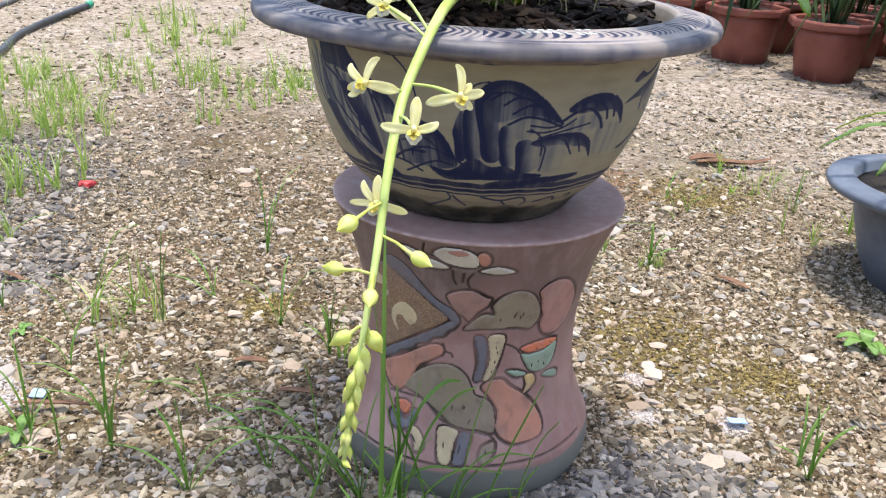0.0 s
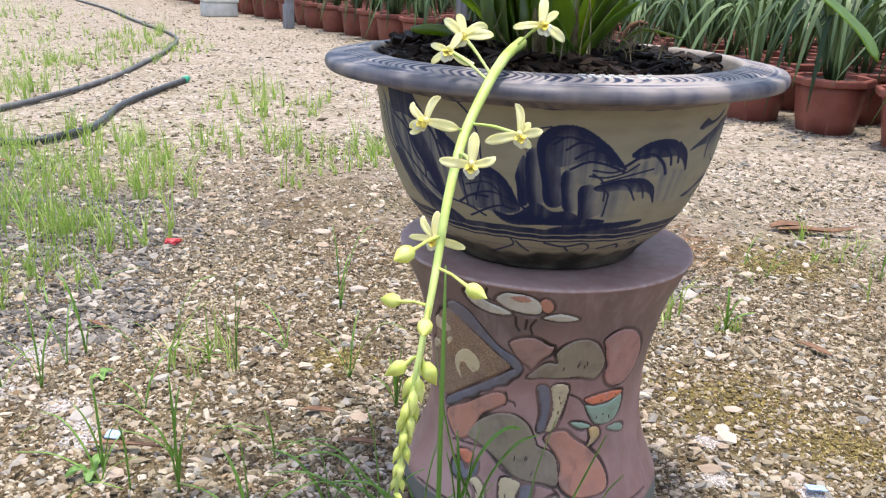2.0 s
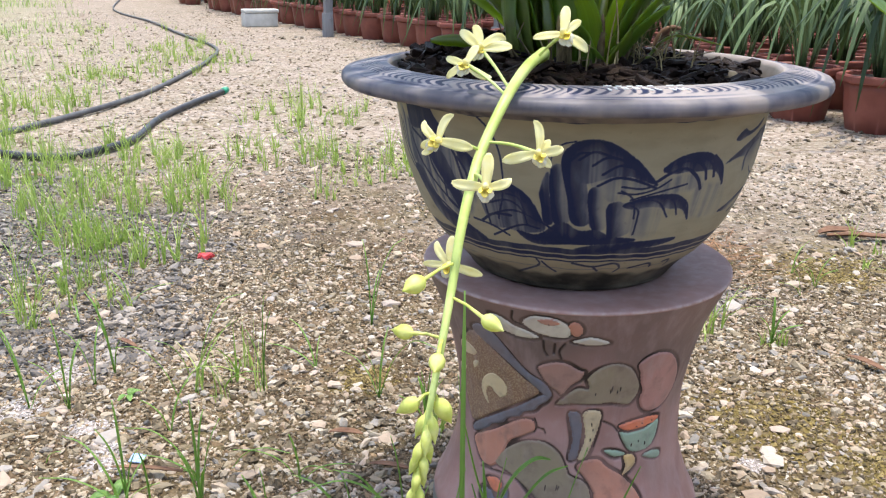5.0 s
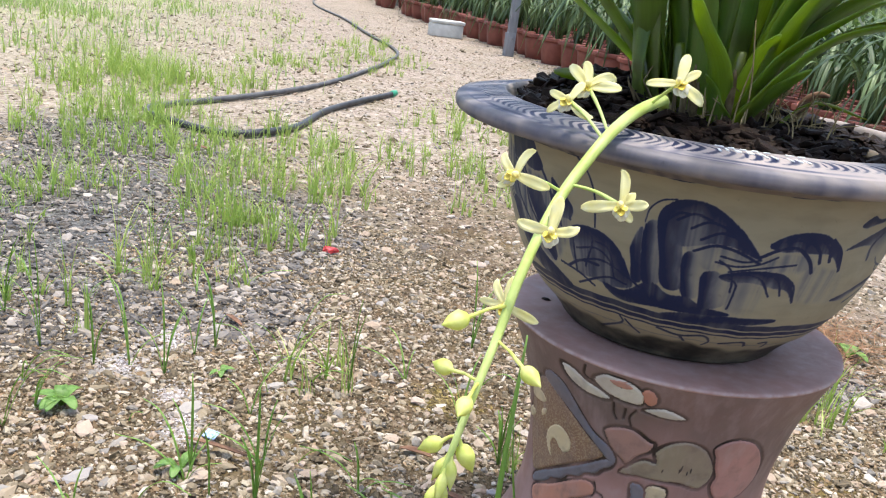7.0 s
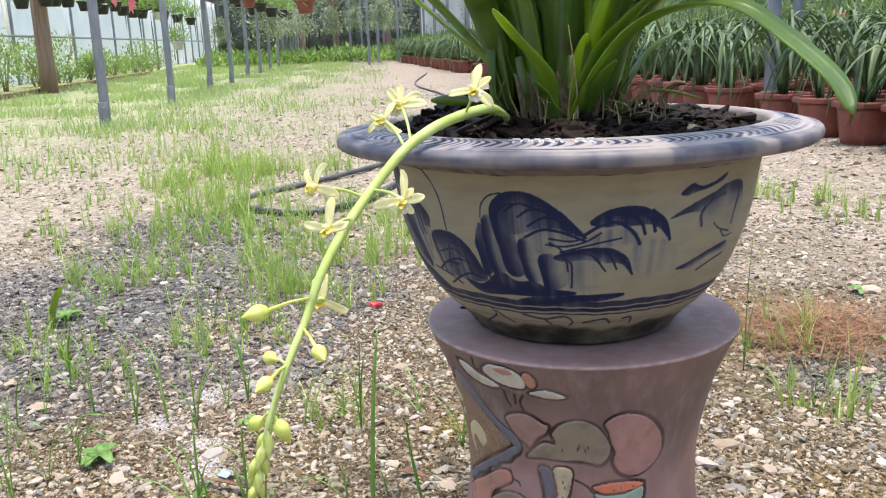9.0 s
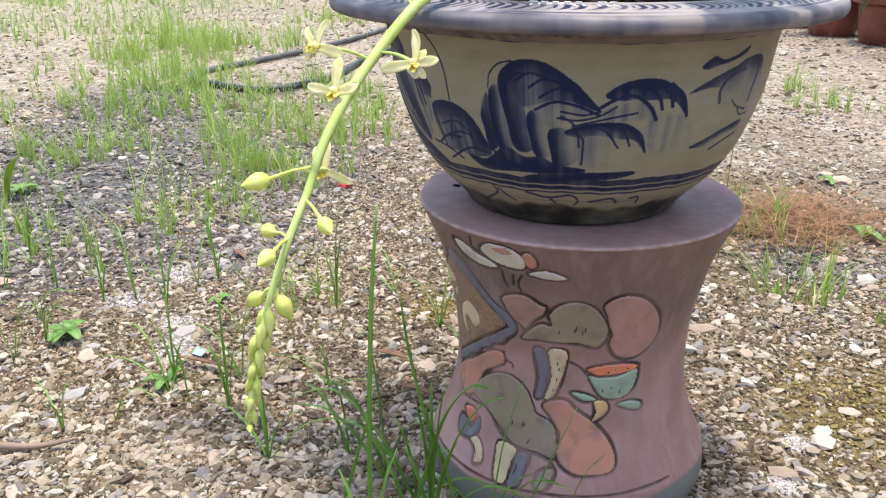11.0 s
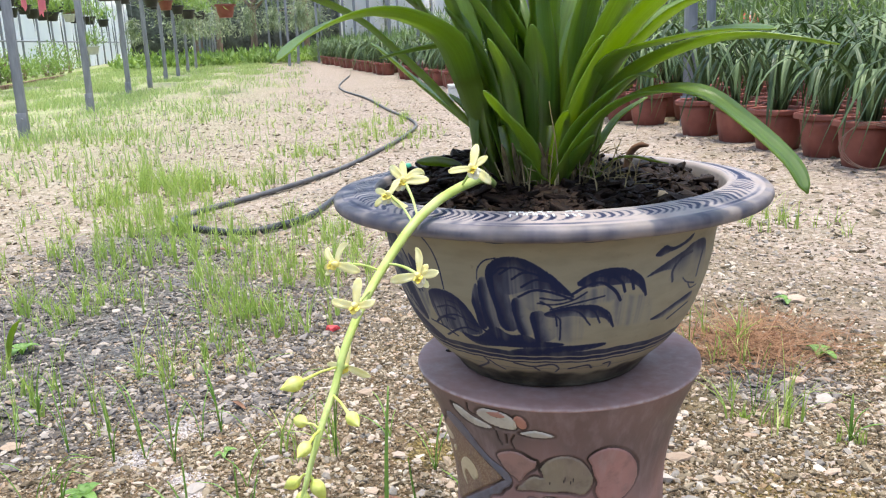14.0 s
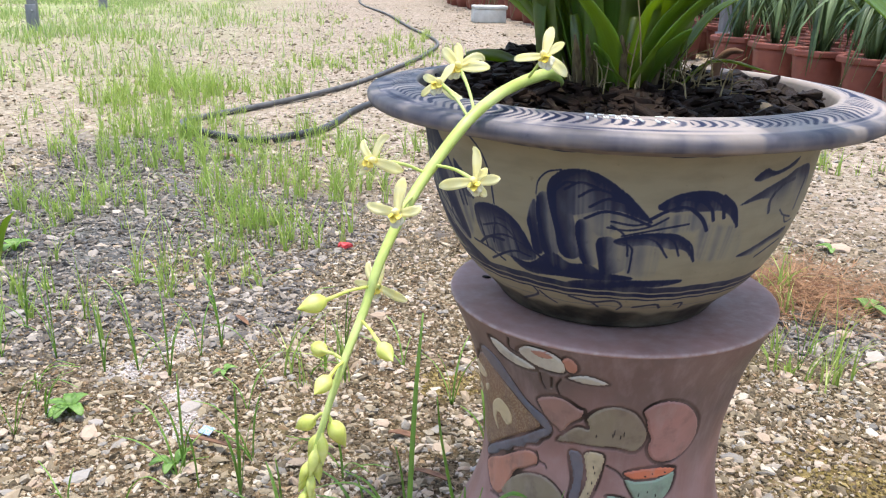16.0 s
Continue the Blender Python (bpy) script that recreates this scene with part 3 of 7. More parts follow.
def painted_pot():
    pot = thing("plant_pot", "round stoneware pot painted with blue mountains, broad flat rim", "plant pot")
    zs = np.concatenate([np.linspace(0.405, 0.632, 250)])
    rs = body_radius(zs)
    me = grid_mesh("body", list(zip(rs, zs)), FRONT, POT_AT, M_POT)
    th, z = np.meshgrid(FRONT, zs)
    th = np.where(th > 180, th - 360, th)
    ink = Ink(th, z)
    # washes first, then the dark strokes over them
    ink.fill(0.34, [(19.4, 53.6), (27.4, 53.6), (29.3, 49.4), (21.6, 49.2), (19.1, 51)], 0.006, 0.2, 0.9)
    ink.fill(0.3, [(38.8, 55.2), (45.5, 55.2), (52, 54.5), (55.1, 50.8), (49, 50.8), (40.4, 51.3)], 0.006, 0.25, 0.95)
    ink.fill(0.36, [(25.1, 55.3), (30.5, 56.6), (39, 56.5), (40.4, 54.9), (33.1, 54.5), (27.2, 54.2)], 0.006, 0.1, 0.9)
    ink.fill(0.4, [(1.2, 59.7), (12.6, 59.5), (25, 55.6), (17.4, 54.8), (13.5, 53.6), (7.6, 55.1)], 0.006, 0.1, 0.8)
    ink.shade(0.95, [(-1, 58.5), (0.7, 60.1), (4.7, 60.8), (9, 60.8), (12.6, 60.3), (17.2, 59.1), (21, 57.8), (25.4, 55.8), (21.1, 56.2), (17.3, 56.7), (12.6, 56.7), (8.7, 56.2), (5.7, 55.9), (2.6, 56.1), (0.3, 57.2)], [(-1.1, 58.5), (0.6, 60.2), (4.8, 60.9), (9, 60.9), (12.6, 60.4), (17.2, 59.2), (21, 57.9), (25.4, 55.8)], 0.012, 0.42)
    ink.line(0.95, [(0.5, 58.3), (3.3, 59.3), (6, 59.4)], 0.0015)
    ink.line(0.95, [(3.2, 58.6), (7, 59.5), (11.2, 59.1)], 0.0015)
    ink.line(0.95, [(6.9, 58), (10.7, 58.9), (15.4, 58.5), (19.2, 57.4)], 0.0015)
    ink.line(0.95, [(9.7, 57), (14.5, 58), (20.1, 57.3), (25.4, 55.7)], 0.0015)
    ink.line(0.95, [(8.6, 55.7), (13.5, 56.6), (19.2, 56.3), (25.4, 55.3)], 0.0015)
    ink.shade(1, [(-7.5, 54.7), (-6.1, 56.6), (-4.8, 57), (-4.6, 55), (-3.6, 51.1), (-6.5, 51), (-7.1, 53.3)], [(-7.5, 54.7), (-7.1, 53.3), (-6.5, 51)], 0.006, 0.55)
    ink.shade(1, [(-4.5, 57.2), (-2.4, 58.1), (-0.6, 57.5), (0.5, 55), (1.5, 51.5), (-3, 50.9), (-4.3, 53.5)], [(-4.5, 57.2), (-4.3, 53.5), (-3, 50.9)], 0.008, 0.16)
    ink.shade(1, [(-1.5, 58.4), (1, 60), (4.2, 58.2), (5.8, 55.5), (7.2, 51.2), (2.1, 51.1), (0.3, 54.4)], [(1, 60), (-1.1, 58.1), (0.3, 54.4), (2.1, 51.1)], 0.011, 0.3)
    ink.shade(1, [(6.3, 55), (8.4, 55.7), (14.7, 56), (14.5, 53.6), (12.1, 52.6), (12.2, 50.4), (8.2, 50.4), (6.7, 52.6)], [(6.3, 55), (6.7, 52.6), (8.2, 50.4)], 0.008, 0.12)
    ink.shade(1, [(11.9, 53.2), (14.5, 53.9), (17.4, 53.6), (20.6, 53.5), (20.8, 50.2), (14.2, 49.1), (12.6, 50.9)], [(11.9, 53.2), (12.6, 50.9), (14.2, 49.1)], 0.012, 0.15)
    ink.shade(0.95, [(-15.7, 49.6), (-8.7, 49.3), (-1.2, 51.2), (4.3, 50.2), (10, 50.3), (14.3, 49.5), (22.7, 49), (21.7, 48.6), (13, 48.3), (0.9, 48.2), (-10.1, 48)], [(-15.7, 49.6), (-9, 49.1), (1.2, 48.8), (13, 48.7), (22.1, 48.9)], 0.007, 0.6)
    ink.shade(1, [(3.1, 47.6), (15.3, 48.6), (26.7, 48.6), (37.2, 48.7), (38.4, 48.3), (31.8, 47.7), (22.3, 47.5), (11.6, 47.1)], [(11.6, 47.4), (26.8, 48.3), (38, 48.4)], 0.006, 0.5)
    ink.line(0.9, [(-4.5, 57.7), (-3.9, 59.1), (-1.4, 60.2), (2.1, 60.6)], 0.0008)
    ink.shade(1, [(26.6, 57.4), (30.1, 58.5), (34.7, 59), (39.7, 59), (43.9, 58.4), (47.8, 57.1), (50.1, 54.9), (47, 56.1), (43.6, 56.8), (39.4, 56.8), (34.3, 56.9), (29.6, 56.8)], [(26.6, 57.4), (30.1, 58.5), (34.7, 59), (39.7, 59), (43.9, 58.4), (47.8, 57.1), (50.1, 54.9)], 0.01, 0.45)
    ink.line(1, [(25.1, 56), (29.5, 57), (34.2, 57.3), (38.6, 56.1), (40.9, 54.7)], 0.0018)
    ink.line(1, [(29.3, 57.9), (35.9, 58.2), (40.5, 57.2), (42.1, 55.8)], 0.0018)
    ink.line(1, [(33.8, 58.8), (39.8, 58.4), (43.8, 57.3), (45.1, 56)], 0.0018)
    ink.line(1, [(43.9, 58.4), (47.8, 57.1), (50.1, 54.9)], 0.0018)
    ink.shade(0.95, [(16.3, 53.4), (21.3, 54.2), (27.1, 54.5), (33.2, 54.3), (37.2, 53.1), (40, 51), (36.1, 52.4), (31.8, 52.6), (25.5, 53), (19.5, 52.8)], [(16.3, 53.4), (21.3, 54.2), (27.1, 54.5), (33.2, 54.3), (37.2, 53.1), (40, 51)], 0.008, 0.3)
    ink.line(0.9, [(21.3, 54), (27.2, 53.6), (31.6, 51.6)], 0.0011)
    ink.line(0.9, [(27.2, 54.3), (32.2, 53.6), (34.9, 51.8)], 0.0011)
    ink.line(0.9, [(33.2, 54.2), (37.5, 53.1), (40, 51)], 0.0011)
    ink.line(0.9, [(15.4, 55.1), (18.4, 54.4), (20, 53.2), (20.5, 51.7)], 0.0011)
    ink.line(0.9, [(14.5, 54.9), (19.8, 54.7), (25.3, 55.2), (29.7, 56.2)], 0.0011)
    ink.line(0.9, [(15.4, 55.6), (21.2, 55.3), (25.6, 55.7)], 0.0011)
    ink.line(0.9, [(18.4, 54), (24.2, 54.6), (29.9, 55.1), (35.3, 55.5)], 0.0011)
    ink.line(0.9, [(17.4, 53.5), (21.1, 52.8), (21.7, 51.5), (21.5, 49.6)], 0.0011)
    ink.shade(0.95, [(-26.3, 54.7), (-22.4, 55.4), (-17.1, 55.4), (-13.2, 54.8), (-10.4, 53.8), (-7.8, 52), (-6, 50), (-13, 49.3), (-18.5, 49.6), (-23.9, 49.5), (-25.4, 50.6), (-26.8, 52.5)], [(-26.3, 54.7), (-22.4, 55.4), (-17.1, 55.4), (-13.2, 54.8), (-10.4, 53.8), (-7.8, 52)], 0.013, 0.4)
    ink.line(0.9, [(-24.2, 52.6), (-17.4, 53.3), (-13.1, 52.3), (-11.6, 50.4)], 0.0013)
    ink.line(0.9, [(-24.9, 51), (-16.1, 52.1), (-8.6, 51.2), (-3.9, 50.2)], 0.0013)
    ink.line(0.9, [(-25.4, 54.1), (-25.1, 51.9), (-24.6, 49.7)], 0.0013)
    ink.line(0.9, [(-21, 55), (-18.7, 54), (-21.2, 50.8)], 0.0013)
    ink.line(0.9, [(-17.7, 54.1), (-13.9, 53.7), (-11.9, 51.8)], 0.0013)
    ink.line(0.9, [(-24.4, 48.4), (-14, 50.3), (-8, 50.1)], 0.0013)
    ink.line(0.9, [(-31.1, 50.2), (-23.9, 49.7), (-18.5, 48.7)], 0.0013)
    ink.line(0.9, [(-27, 63.1), (-21.7, 61.2), (-18.8, 58.6), (-18.1, 55.6)], 0.0009)
    ink.shade(1, [(-57, 63.2), (-59.3, 63.2), (-45.1, 63.1), (-41.3, 61.7), (-38.1, 60), (-42.5, 59.4), (-49.1, 59.8), (-55.1, 59.8), (-57, 60.9)], [(-57, 63.2), (-58.2, 63.2), (-45, 63), (-41.3, 61.7), (-38.1, 60)], 0.016, 0.55)
    ink.fill(0.5, [(-64.3, 62.4), (-57.2, 60.7), (-43.1, 59.2), (-33.9, 58.9), (-26, 55.8), (-32.8, 50), (-43.4, 51.1), (-53.3, 54.7), (-60.8, 56.6)], 0.006, 0.0, 0.9)
    ink.shade(0.95, [(-47.2, 57.9), (-40.1, 57.9), (-35.2, 55), (-32.6, 51), (-35, 50), (-40.4, 53.8)], [(-47.2, 57.9), (-41.2, 54.4), (-34.8, 50.2)], 0.016, 0.35)
    ink.shade(0.95, [(-34.3, 59.3), (-30.5, 58.5), (-25.6, 57), (-26.5, 55.6), (-31.2, 55.9)], [(-34.3, 59.3), (-30.5, 58.5), (-25.6, 57)], 0.012, 0.4)
    ink.shade(0.95, [(-57.9, 54.7), (-51.6, 54.8), (-45.5, 51), (-35.3, 49.3), (-28, 47.6), (-31.9, 46.7), (-41.9, 47.7), (-51.2, 49.9)], [(-57.9, 54.7), (-45.6, 50.8), (-35.4, 49.2), (-28.3, 47.3)], 0.008, 0.5)
    ink.line(0.85, [(-66.7, 60.4), (-62.1, 55.8), (-49, 52.2), (-36.1, 49.1)], 0.0017)
    ink.line(0.85, [(-56.6, 58.9), (-52, 56), (-43.6, 52.9), (-34.6, 50.2)], 0.0017)
    ink.line(0.85, [(-55.2, 59.6), (-47.4, 58.1), (-45.2, 55.6), (-39.9, 53.3)], 0.0017)
    ink.line(0.85, [(-49.2, 59.7), (-45, 57.7), (-41.5, 55.2), (-34.7, 52.7)], 0.0017)
    ink.line(0.85, [(-40.8, 53.5), (-41, 52), (-37.5, 51)], 0.0017)
    ink.line(0.85, [(-33.4, 57.5), (-30.9, 56.2), (-29.8, 54.5)], 0.0017)
    ink.line(0.85, [(-30.5, 58.5), (-27.3, 56.7), (-26.4, 55.6)], 0.0017)
    ink.line(0.85, [(-38.5, 59.9), (-34.3, 57.7), (-31.8, 54.4)], 0.0017)
    ink.line(0.85, [(-27.8, 50.1), (-22.6, 51.3), (-16.7, 51.4)], 0.0017)
    ink.line(0.85, [(-64.2, 60), (-62, 57.4), (-57, 54.7)], 0.0017)
    ink.shade(0.9, [(52, 59.9), (53.9, 60.6), (55.9, 60.9), (59.1, 60.5), (63.5, 60.8), (68.5, 61.6), (67.2, 60.8), (61.8, 60.2), (57.3, 59.9), (54.2, 59.6)], [(52, 59.9), (53.9, 60.6), (55.9, 60.9), (59.1, 60.5), (63.5, 60.8), (68.5, 61.6)], 0.007, 0.2)
    ink.shade(0.6, [(49.2, 57.2), (53.3, 58.1), (59, 59), (64.9, 59.7), (69.9, 60.4), (77.8, 60.1), (80.5, 56.6), (78.7, 55), (60.3, 55.8), (59.8, 57.4), (55.1, 57.6)], [(49.2, 57.2), (53.3, 58.1), (59, 59), (64.9, 59.7), (69.9, 60.4), (77.8, 60.1)], 0.016, 0.12)
    ink.line(0.6, [(60.9, 55.9), (60.2, 57.4), (64, 58.8), (69.4, 59.2)], 0.0022)
    ink.line(0.45, [(75.7, 55.4), (75.9, 57), (77.4, 59.1)], 0.0025)
    ink.line(0.75, [(66.3, 55.9), (69.3, 55.1), (75.5, 54.4)], 0.0010)
    ink.line(0.75, [(70.5, 54.8), (73.5, 53.9), (78.4, 53.9)], 0.0010)
    ink.shade(0.9, [(55.1, 51), (60.7, 51.8), (66.8, 52.6), (75.7, 53.2), (76.5, 52.3), (66.8, 51.7), (61.7, 50.8)], [(55.1, 51), (60.7, 51.8), (66.8, 52.6), (75.7, 53.2)], 0.006, 0.12)
    ink.line(0.7, [(64.6, 50.3), (70.5, 51.1), (76.3, 51.6)], 0.0016)
    ink.line(0.7, [(-10.4, 45.8), (-10.3, 44.6), (-21.9, 42.7)], 0.0016)
    ink.line(0.7, [(-8.4, 45.3), (-5.5, 44.2), (-3.5, 43.7)], 0.0016)
    ink.line(0.7, [(2.9, 45.4), (10.8, 44.9), (18.7, 45.4), (21.8, 44.6), (20.5, 43.8)], 0.0016)
    ink.line(0.7, [(10.8, 44.9), (13.3, 44.1)], 0.0016)
    ink.line(0.7, [(26, 44.4), (33.9, 44.9), (36.6, 44.2)], 0.0016)
    ink.line(0.7, [(41.3, 44.8), (44.4, 44.9), (45.7, 43.9)], 0.0016)
    wob = 0.0007 * np.sin(th * 0.21 + 1.0) + 0.0005 * np.sin(th * 0.67)
    for zz, w, dense in ((0.4640, 0.0026, 0.85), (0.4725, 0.0040, 0.7), (0.4575, 0.0011, 0.8), (0.4440, 0.0008, 0.3), (0.6275, 0.0014, 1.0)):
        ink.d = np.maximum(ink.d, np.clip((w - np.abs(z + wob - zz)) / 0.0008 + 0.5, 0, 1) * dense * (0.75 + 0.25 * ink.streak))
    add_field(me, "ink", ink.d)
    # darker below a ragged line round the foot
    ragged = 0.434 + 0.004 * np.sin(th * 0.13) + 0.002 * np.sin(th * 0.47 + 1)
    add_field(me, "dark_tone", np.clip((ragged - z) / 0.006 + 0.5, 0, 1))
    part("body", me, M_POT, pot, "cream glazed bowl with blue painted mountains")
    # the rim: inner wall, flat sloping top, rounded lip, underside
    ring = [(0.222, 0.600), (0.236, 0.648), (0.2395, 0.6595), (0.2425, 0.6655)] + [(0.2425 + 0.048 * k / 22, 0.6655 - 0.0075 * (k / 22) ** 1.5) for k in range(1, 23)]
    ring += [(0.2945 + 0.0065 * math.sin(a), 0.6495 + 0.0085 * math.cos(a)) for a in (0.5, 0.9, 1.3, 1.7, 2.1, 2.5, 2.9)] + [(0.285, 0.639), (0.262, 0.636), (0.243, 0.632), (0.236, 0.626)]
    me = grid_mesh("rim", ring, FRONT, POT_AT, M_RIM)
    r, th = np.repeat([q[0] for q in ring], len(FRONT)).reshape(len(ring), -1), np.broadcast_to(FRONT, (len(ring), len(FRONT)))
    d = np.zeros(th.shape)
    u, w = th * np.pi / 180 * 0.27, r - 0.2425
    # nested crescents in feathers along the middle of the rim, some turned about
    turn = np.where(th > 180, th - 360, th)
    uu = u + 0.004 * np.sin(u * 31) + 0.003 * np.sin(u * 73 + 1)
    k = np.floor(uu / 0.066)
    x = uu / 0.066 - k
    x = np.where(np.sin(k * 12.9) > -0.35, x, 1 - x)
    y = (w - 0.0205 - 0.003 * np.sin(k * 3.1)) / (0.0135 + 0.003 * np.sin(k * 5.3))
    stroke = np.sin(2 * np.pi * (x * 0.066 + 0.0125 * y * y + 0.0012 * np.sin(y * 5 + k)) / (0.0128 + 0.0020 * np.sin(k * 7.7)) + k)
    head = np.clip(1.15 - x, 0, 1)
    band = np.clip((1.02 - np.abs(y)) * 5, 0, 1)
    veil = 0.5 + 0.5 * np.sin(th * 0.9 + 3 * np.sin(th * 0.23) + 160 * w)
    shore = np.clip((16 - turn) / 18, 0.25, 1)
    wash = (0.16 + 0.22 * veil) * shore
    arcs = np.clip((stroke + 0.55 * head - 0.15) * 1.4, 0, 1) * (0.30 + 0.55 * head)
    d = band * np.maximum(arcs, 0.4 * wash) + (1 - band) * wash
    for at, wide, dense in ((0.0035, 0.0013, 0.40), (0.0405, 0.0022, 0.50), (0.0455, 0.0012, 0.42)):
        d = np.maximum(d, np.clip((wide - np.abs(w - at - 0.0007 * np.sin(th * 0.17))) / 0.0012 + 0.5, 0, 1) * dense * (0.55 + 0.45 * np.sin(th * 0.11 + 300 * at)))
    # the lip: a thin streaky wash with bare clay showing in places
    bare = np.clip((np.sin(turn * 0.21 + 0.6) + 0.6 * np.sin(turn * 0.53) - 0.35) * 2, 0, 1) * np.clip((turn + 5) / 20, 0.15, 1)
    lip = (0.26 + 0.06 * np.sin(r * 3600 + 2 * np.sin(th * 0.1)) + 0.05 * np.sin(th * 0.5)) * (1 - 0.75 * bare)
    d = np.where(r > 0.2885, lip, np.where((np.arange(len(ring)) > 3)[:, None], d, 0))
    add_field(me, "ink", d)
    # darker on the inner wall, the lip and most on the underside
    add_field(me, "dark_tone", np.select([np.arange(len(ring)) < 3, np.arange(len(ring)) > 31, np.arange(len(ring)) > 24], [0.5, 0.55, 0.36], 0.06)[:, None] * np.ones(th.shape))
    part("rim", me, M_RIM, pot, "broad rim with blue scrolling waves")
    # hand lettering in white paint that cannot be read: short bars and hooks
    for k, (w, h, n) in enumerate(((8, 17, 1), (6, 11, 2), (6, 11, 2), (6, 11, 2), (6, 17, 2), (0, 0, 0), (8, 18, 2), (7, 18, 1))):
        if not n:
            continue
        bm = bmesh.new()
        for b in ((0,) if n == 1 else (-0.35, 0.35)):
            a = radians(8.6 + 2.5 * k + b * 2.6)
            mid = 0.2480 + h / 2000
            block(bm, (0.0022, h / 1000, 0.0012), (0, 0, 0), 0.0003, Matrix.Translation((POT_AT[0] + mid * math.sin(a), POT_AT[1] - mid * math.cos(a), 0.6660 - 1.1 * max(0, mid - 0.2425) ** 1.5)) @ Matrix.Rotation(a + 0.15, 4, "Z"))
        a = radians(8.6 + 2.5 * k)
        far = 0.2470 + 0.001 * (k % 3)
        block(bm, (w / 1000, 0.0024, 0.0012), (0, 0, 0), 0.0003, Matrix.Translation((POT_AT[0] + far * math.sin(a), POT_AT[1] - far * math.cos(a), 0.6660)) @ Matrix.Rotation(a + 0.1 * (k % 2), 4, "Z"))
        part("lettering", bm, M_WHITE, pot, "white hand-painted mark")
    return pot


PED_Z = [0.0, 0.012, 0.03, 0.055, 0.07, 0.09, 0.12, 0.15, 0.19, 0.24, 0.29, 0.335, 0.36, 0.38, 0.397]
PED_R = [0.184, 0.190, 0.193, 0.190, 0.183, 0.1745, 0.1645, 0.158, 0.1555, 0.1575, 0.167, 0.179, 0.1893, 0.1980, 0.2058]


PED_FINE = spline(list(zip(PED_Z, PED_R)), 200)


def ped_radius(z):
    return np.interp(z, PED_FINE[:, 0], PED_FINE[:, 1])


def inlay(name, shape, material, parent, lift=0.0012, label=""):
    """A raised, glazed motif with its own outline, laid on the pedestal's curved wall."""
    line = rounded(shape)
    lo, hi = line.min(0), line.max(0)
    step_a, step_z = 0.55, 0.14
    ta, tz = np.arange(lo[0] - 1, hi[0] + 1, step_a), np.arange(lo[1] - 0.3, hi[1] + 0.3, step_z)
    A, Z = np.meshgrid(ta, tz)
    dist, ins = curve_field(line, A, Z / 100, 0.16)
    keep = ins[:-1, :-1] & ins[1:, :-1] & ins[:-1, 1:] & ins[1:, 1:]
    used = np.zeros(A.shape, bool)
    count = np.zeros(A.shape, int)
    for dz, da in ((0, 0), (1, 0), (0, 1), (1, 1)):
        used[dz:dz + keep.shape[0], da:da + keep.shape[1]] |= keep
        count[dz:dz + keep.shape[0], da:da + keep.shape[1]] += keep
    bm, idx = bmesh.new(), {}
    sx = 0.16 * math.pi / 180
    P = np.stack([line[:, 0] * sx, line[:, 1] / 100], 1)
    Q = np.roll(P, -1, 0)
    for i, j in zip(*np.nonzero(used)):
        a, z, up = A[i, j], Z[i, j] / 100, lift * min(1, dist[i, j] / 0.0025) ** 0.5
        if count[i, j] < 4:
            e = Q - P
            w = np.array([a * sx, z]) - P
            t = np.clip((w * e).sum(1) / ((e * e).sum(1) + 1e-12), 0, 1)
            near = P + t[:, None] * e
            k = np.argmin(((near - [a * sx, z]) ** 2).sum(1))
            off = np.array([a * sx, z]) - near[k]
            edge = near[k] + off * min(1.0, 0.0013 / (math.hypot(*off) + 1e-9))
            a, z, up = edge[0] / sx, edge[1], -0.0008
        r = float(ped_radius(z)) + up
        idx[i, j] = bm.verts.new((PED_AT[0] + r * math.sin(radians(a)), PED_AT[1] - r * math.cos(radians(a)), z))
    for i, j in zip(*np.nonzero(keep)):
        bm.faces.new((idx[i, j], idx[i, j + 1], idx[i + 1, j + 1], idx[i + 1, j]))
    if not bm.faces:
        bm.free()
        return None
    return part(name, bm, material, parent, label)


def dash(a0, z0, a1, z1, wide=0.0016):
    """A short incised brush mark laid on an inlay."""
    bm = bmesh.new()
    pts = []
    for t in (0, 0.33, 0.67, 1):
        a, z = radians(a0 + (a1 - a0) * t), (z0 + (z1 - z0) * t) / 100
        r = float(ped_radius(z)) + 0.0011
        pts.append((PED_AT[0] + r * math.sin(a), PED_AT[1] - r * math.cos(a), z))
    tube(bm, pts, [wide * 0.3, wide * 0.55, wide * 0.5, wide * 0.2], 6)
    return bm


G_PINK = glaze("pink_glaze", (0.42, 0.195, 0.16), (0.50, 0.27, 0.22))
G_ORANGE = glaze("orange_glaze", (0.50, 0.205, 0.13), (0.59, 0.29, 0.20))
G_OLIVE = glaze("olive_glaze", (0.26, 0.202, 0.124), (0.351, 0.286, 0.189))
G_SLATE = glaze("slate_glaze", (0.117, 0.117, 0.143), (0.221, 0.215, 0.234))
G_CREAM = glaze("cream_glaze", (0.611, 0.468, 0.26), (0.715, 0.585, 0.364))
G_PALE = glaze("pale_glaze", (0.598, 0.546, 0.429), (0.702, 0.65, 0.546))
G_GREEN = glaze("green_glaze", (0.26, 0.351, 0.247), (0.377, 0.455, 0.325))
G_RED = glaze("red_glaze", (0.715, 0.169, 0.078), (0.75, 0.26, 0.13))
G_BROWN = glaze("stippled_glaze", (0.208, 0.111, 0.0585), (0.312, 0.182, 0.104), 0.8, 0.8)
G_DULL = glaze("dull_pink_glaze", (0.351, 0.195, 0.15), (0.429, 0.247, 0.195))
G_YELLOW = glaze("ochre_glaze", (0.676, 0.429, 0.156), (0.75, 0.52, 0.234))
MOTIFS = []


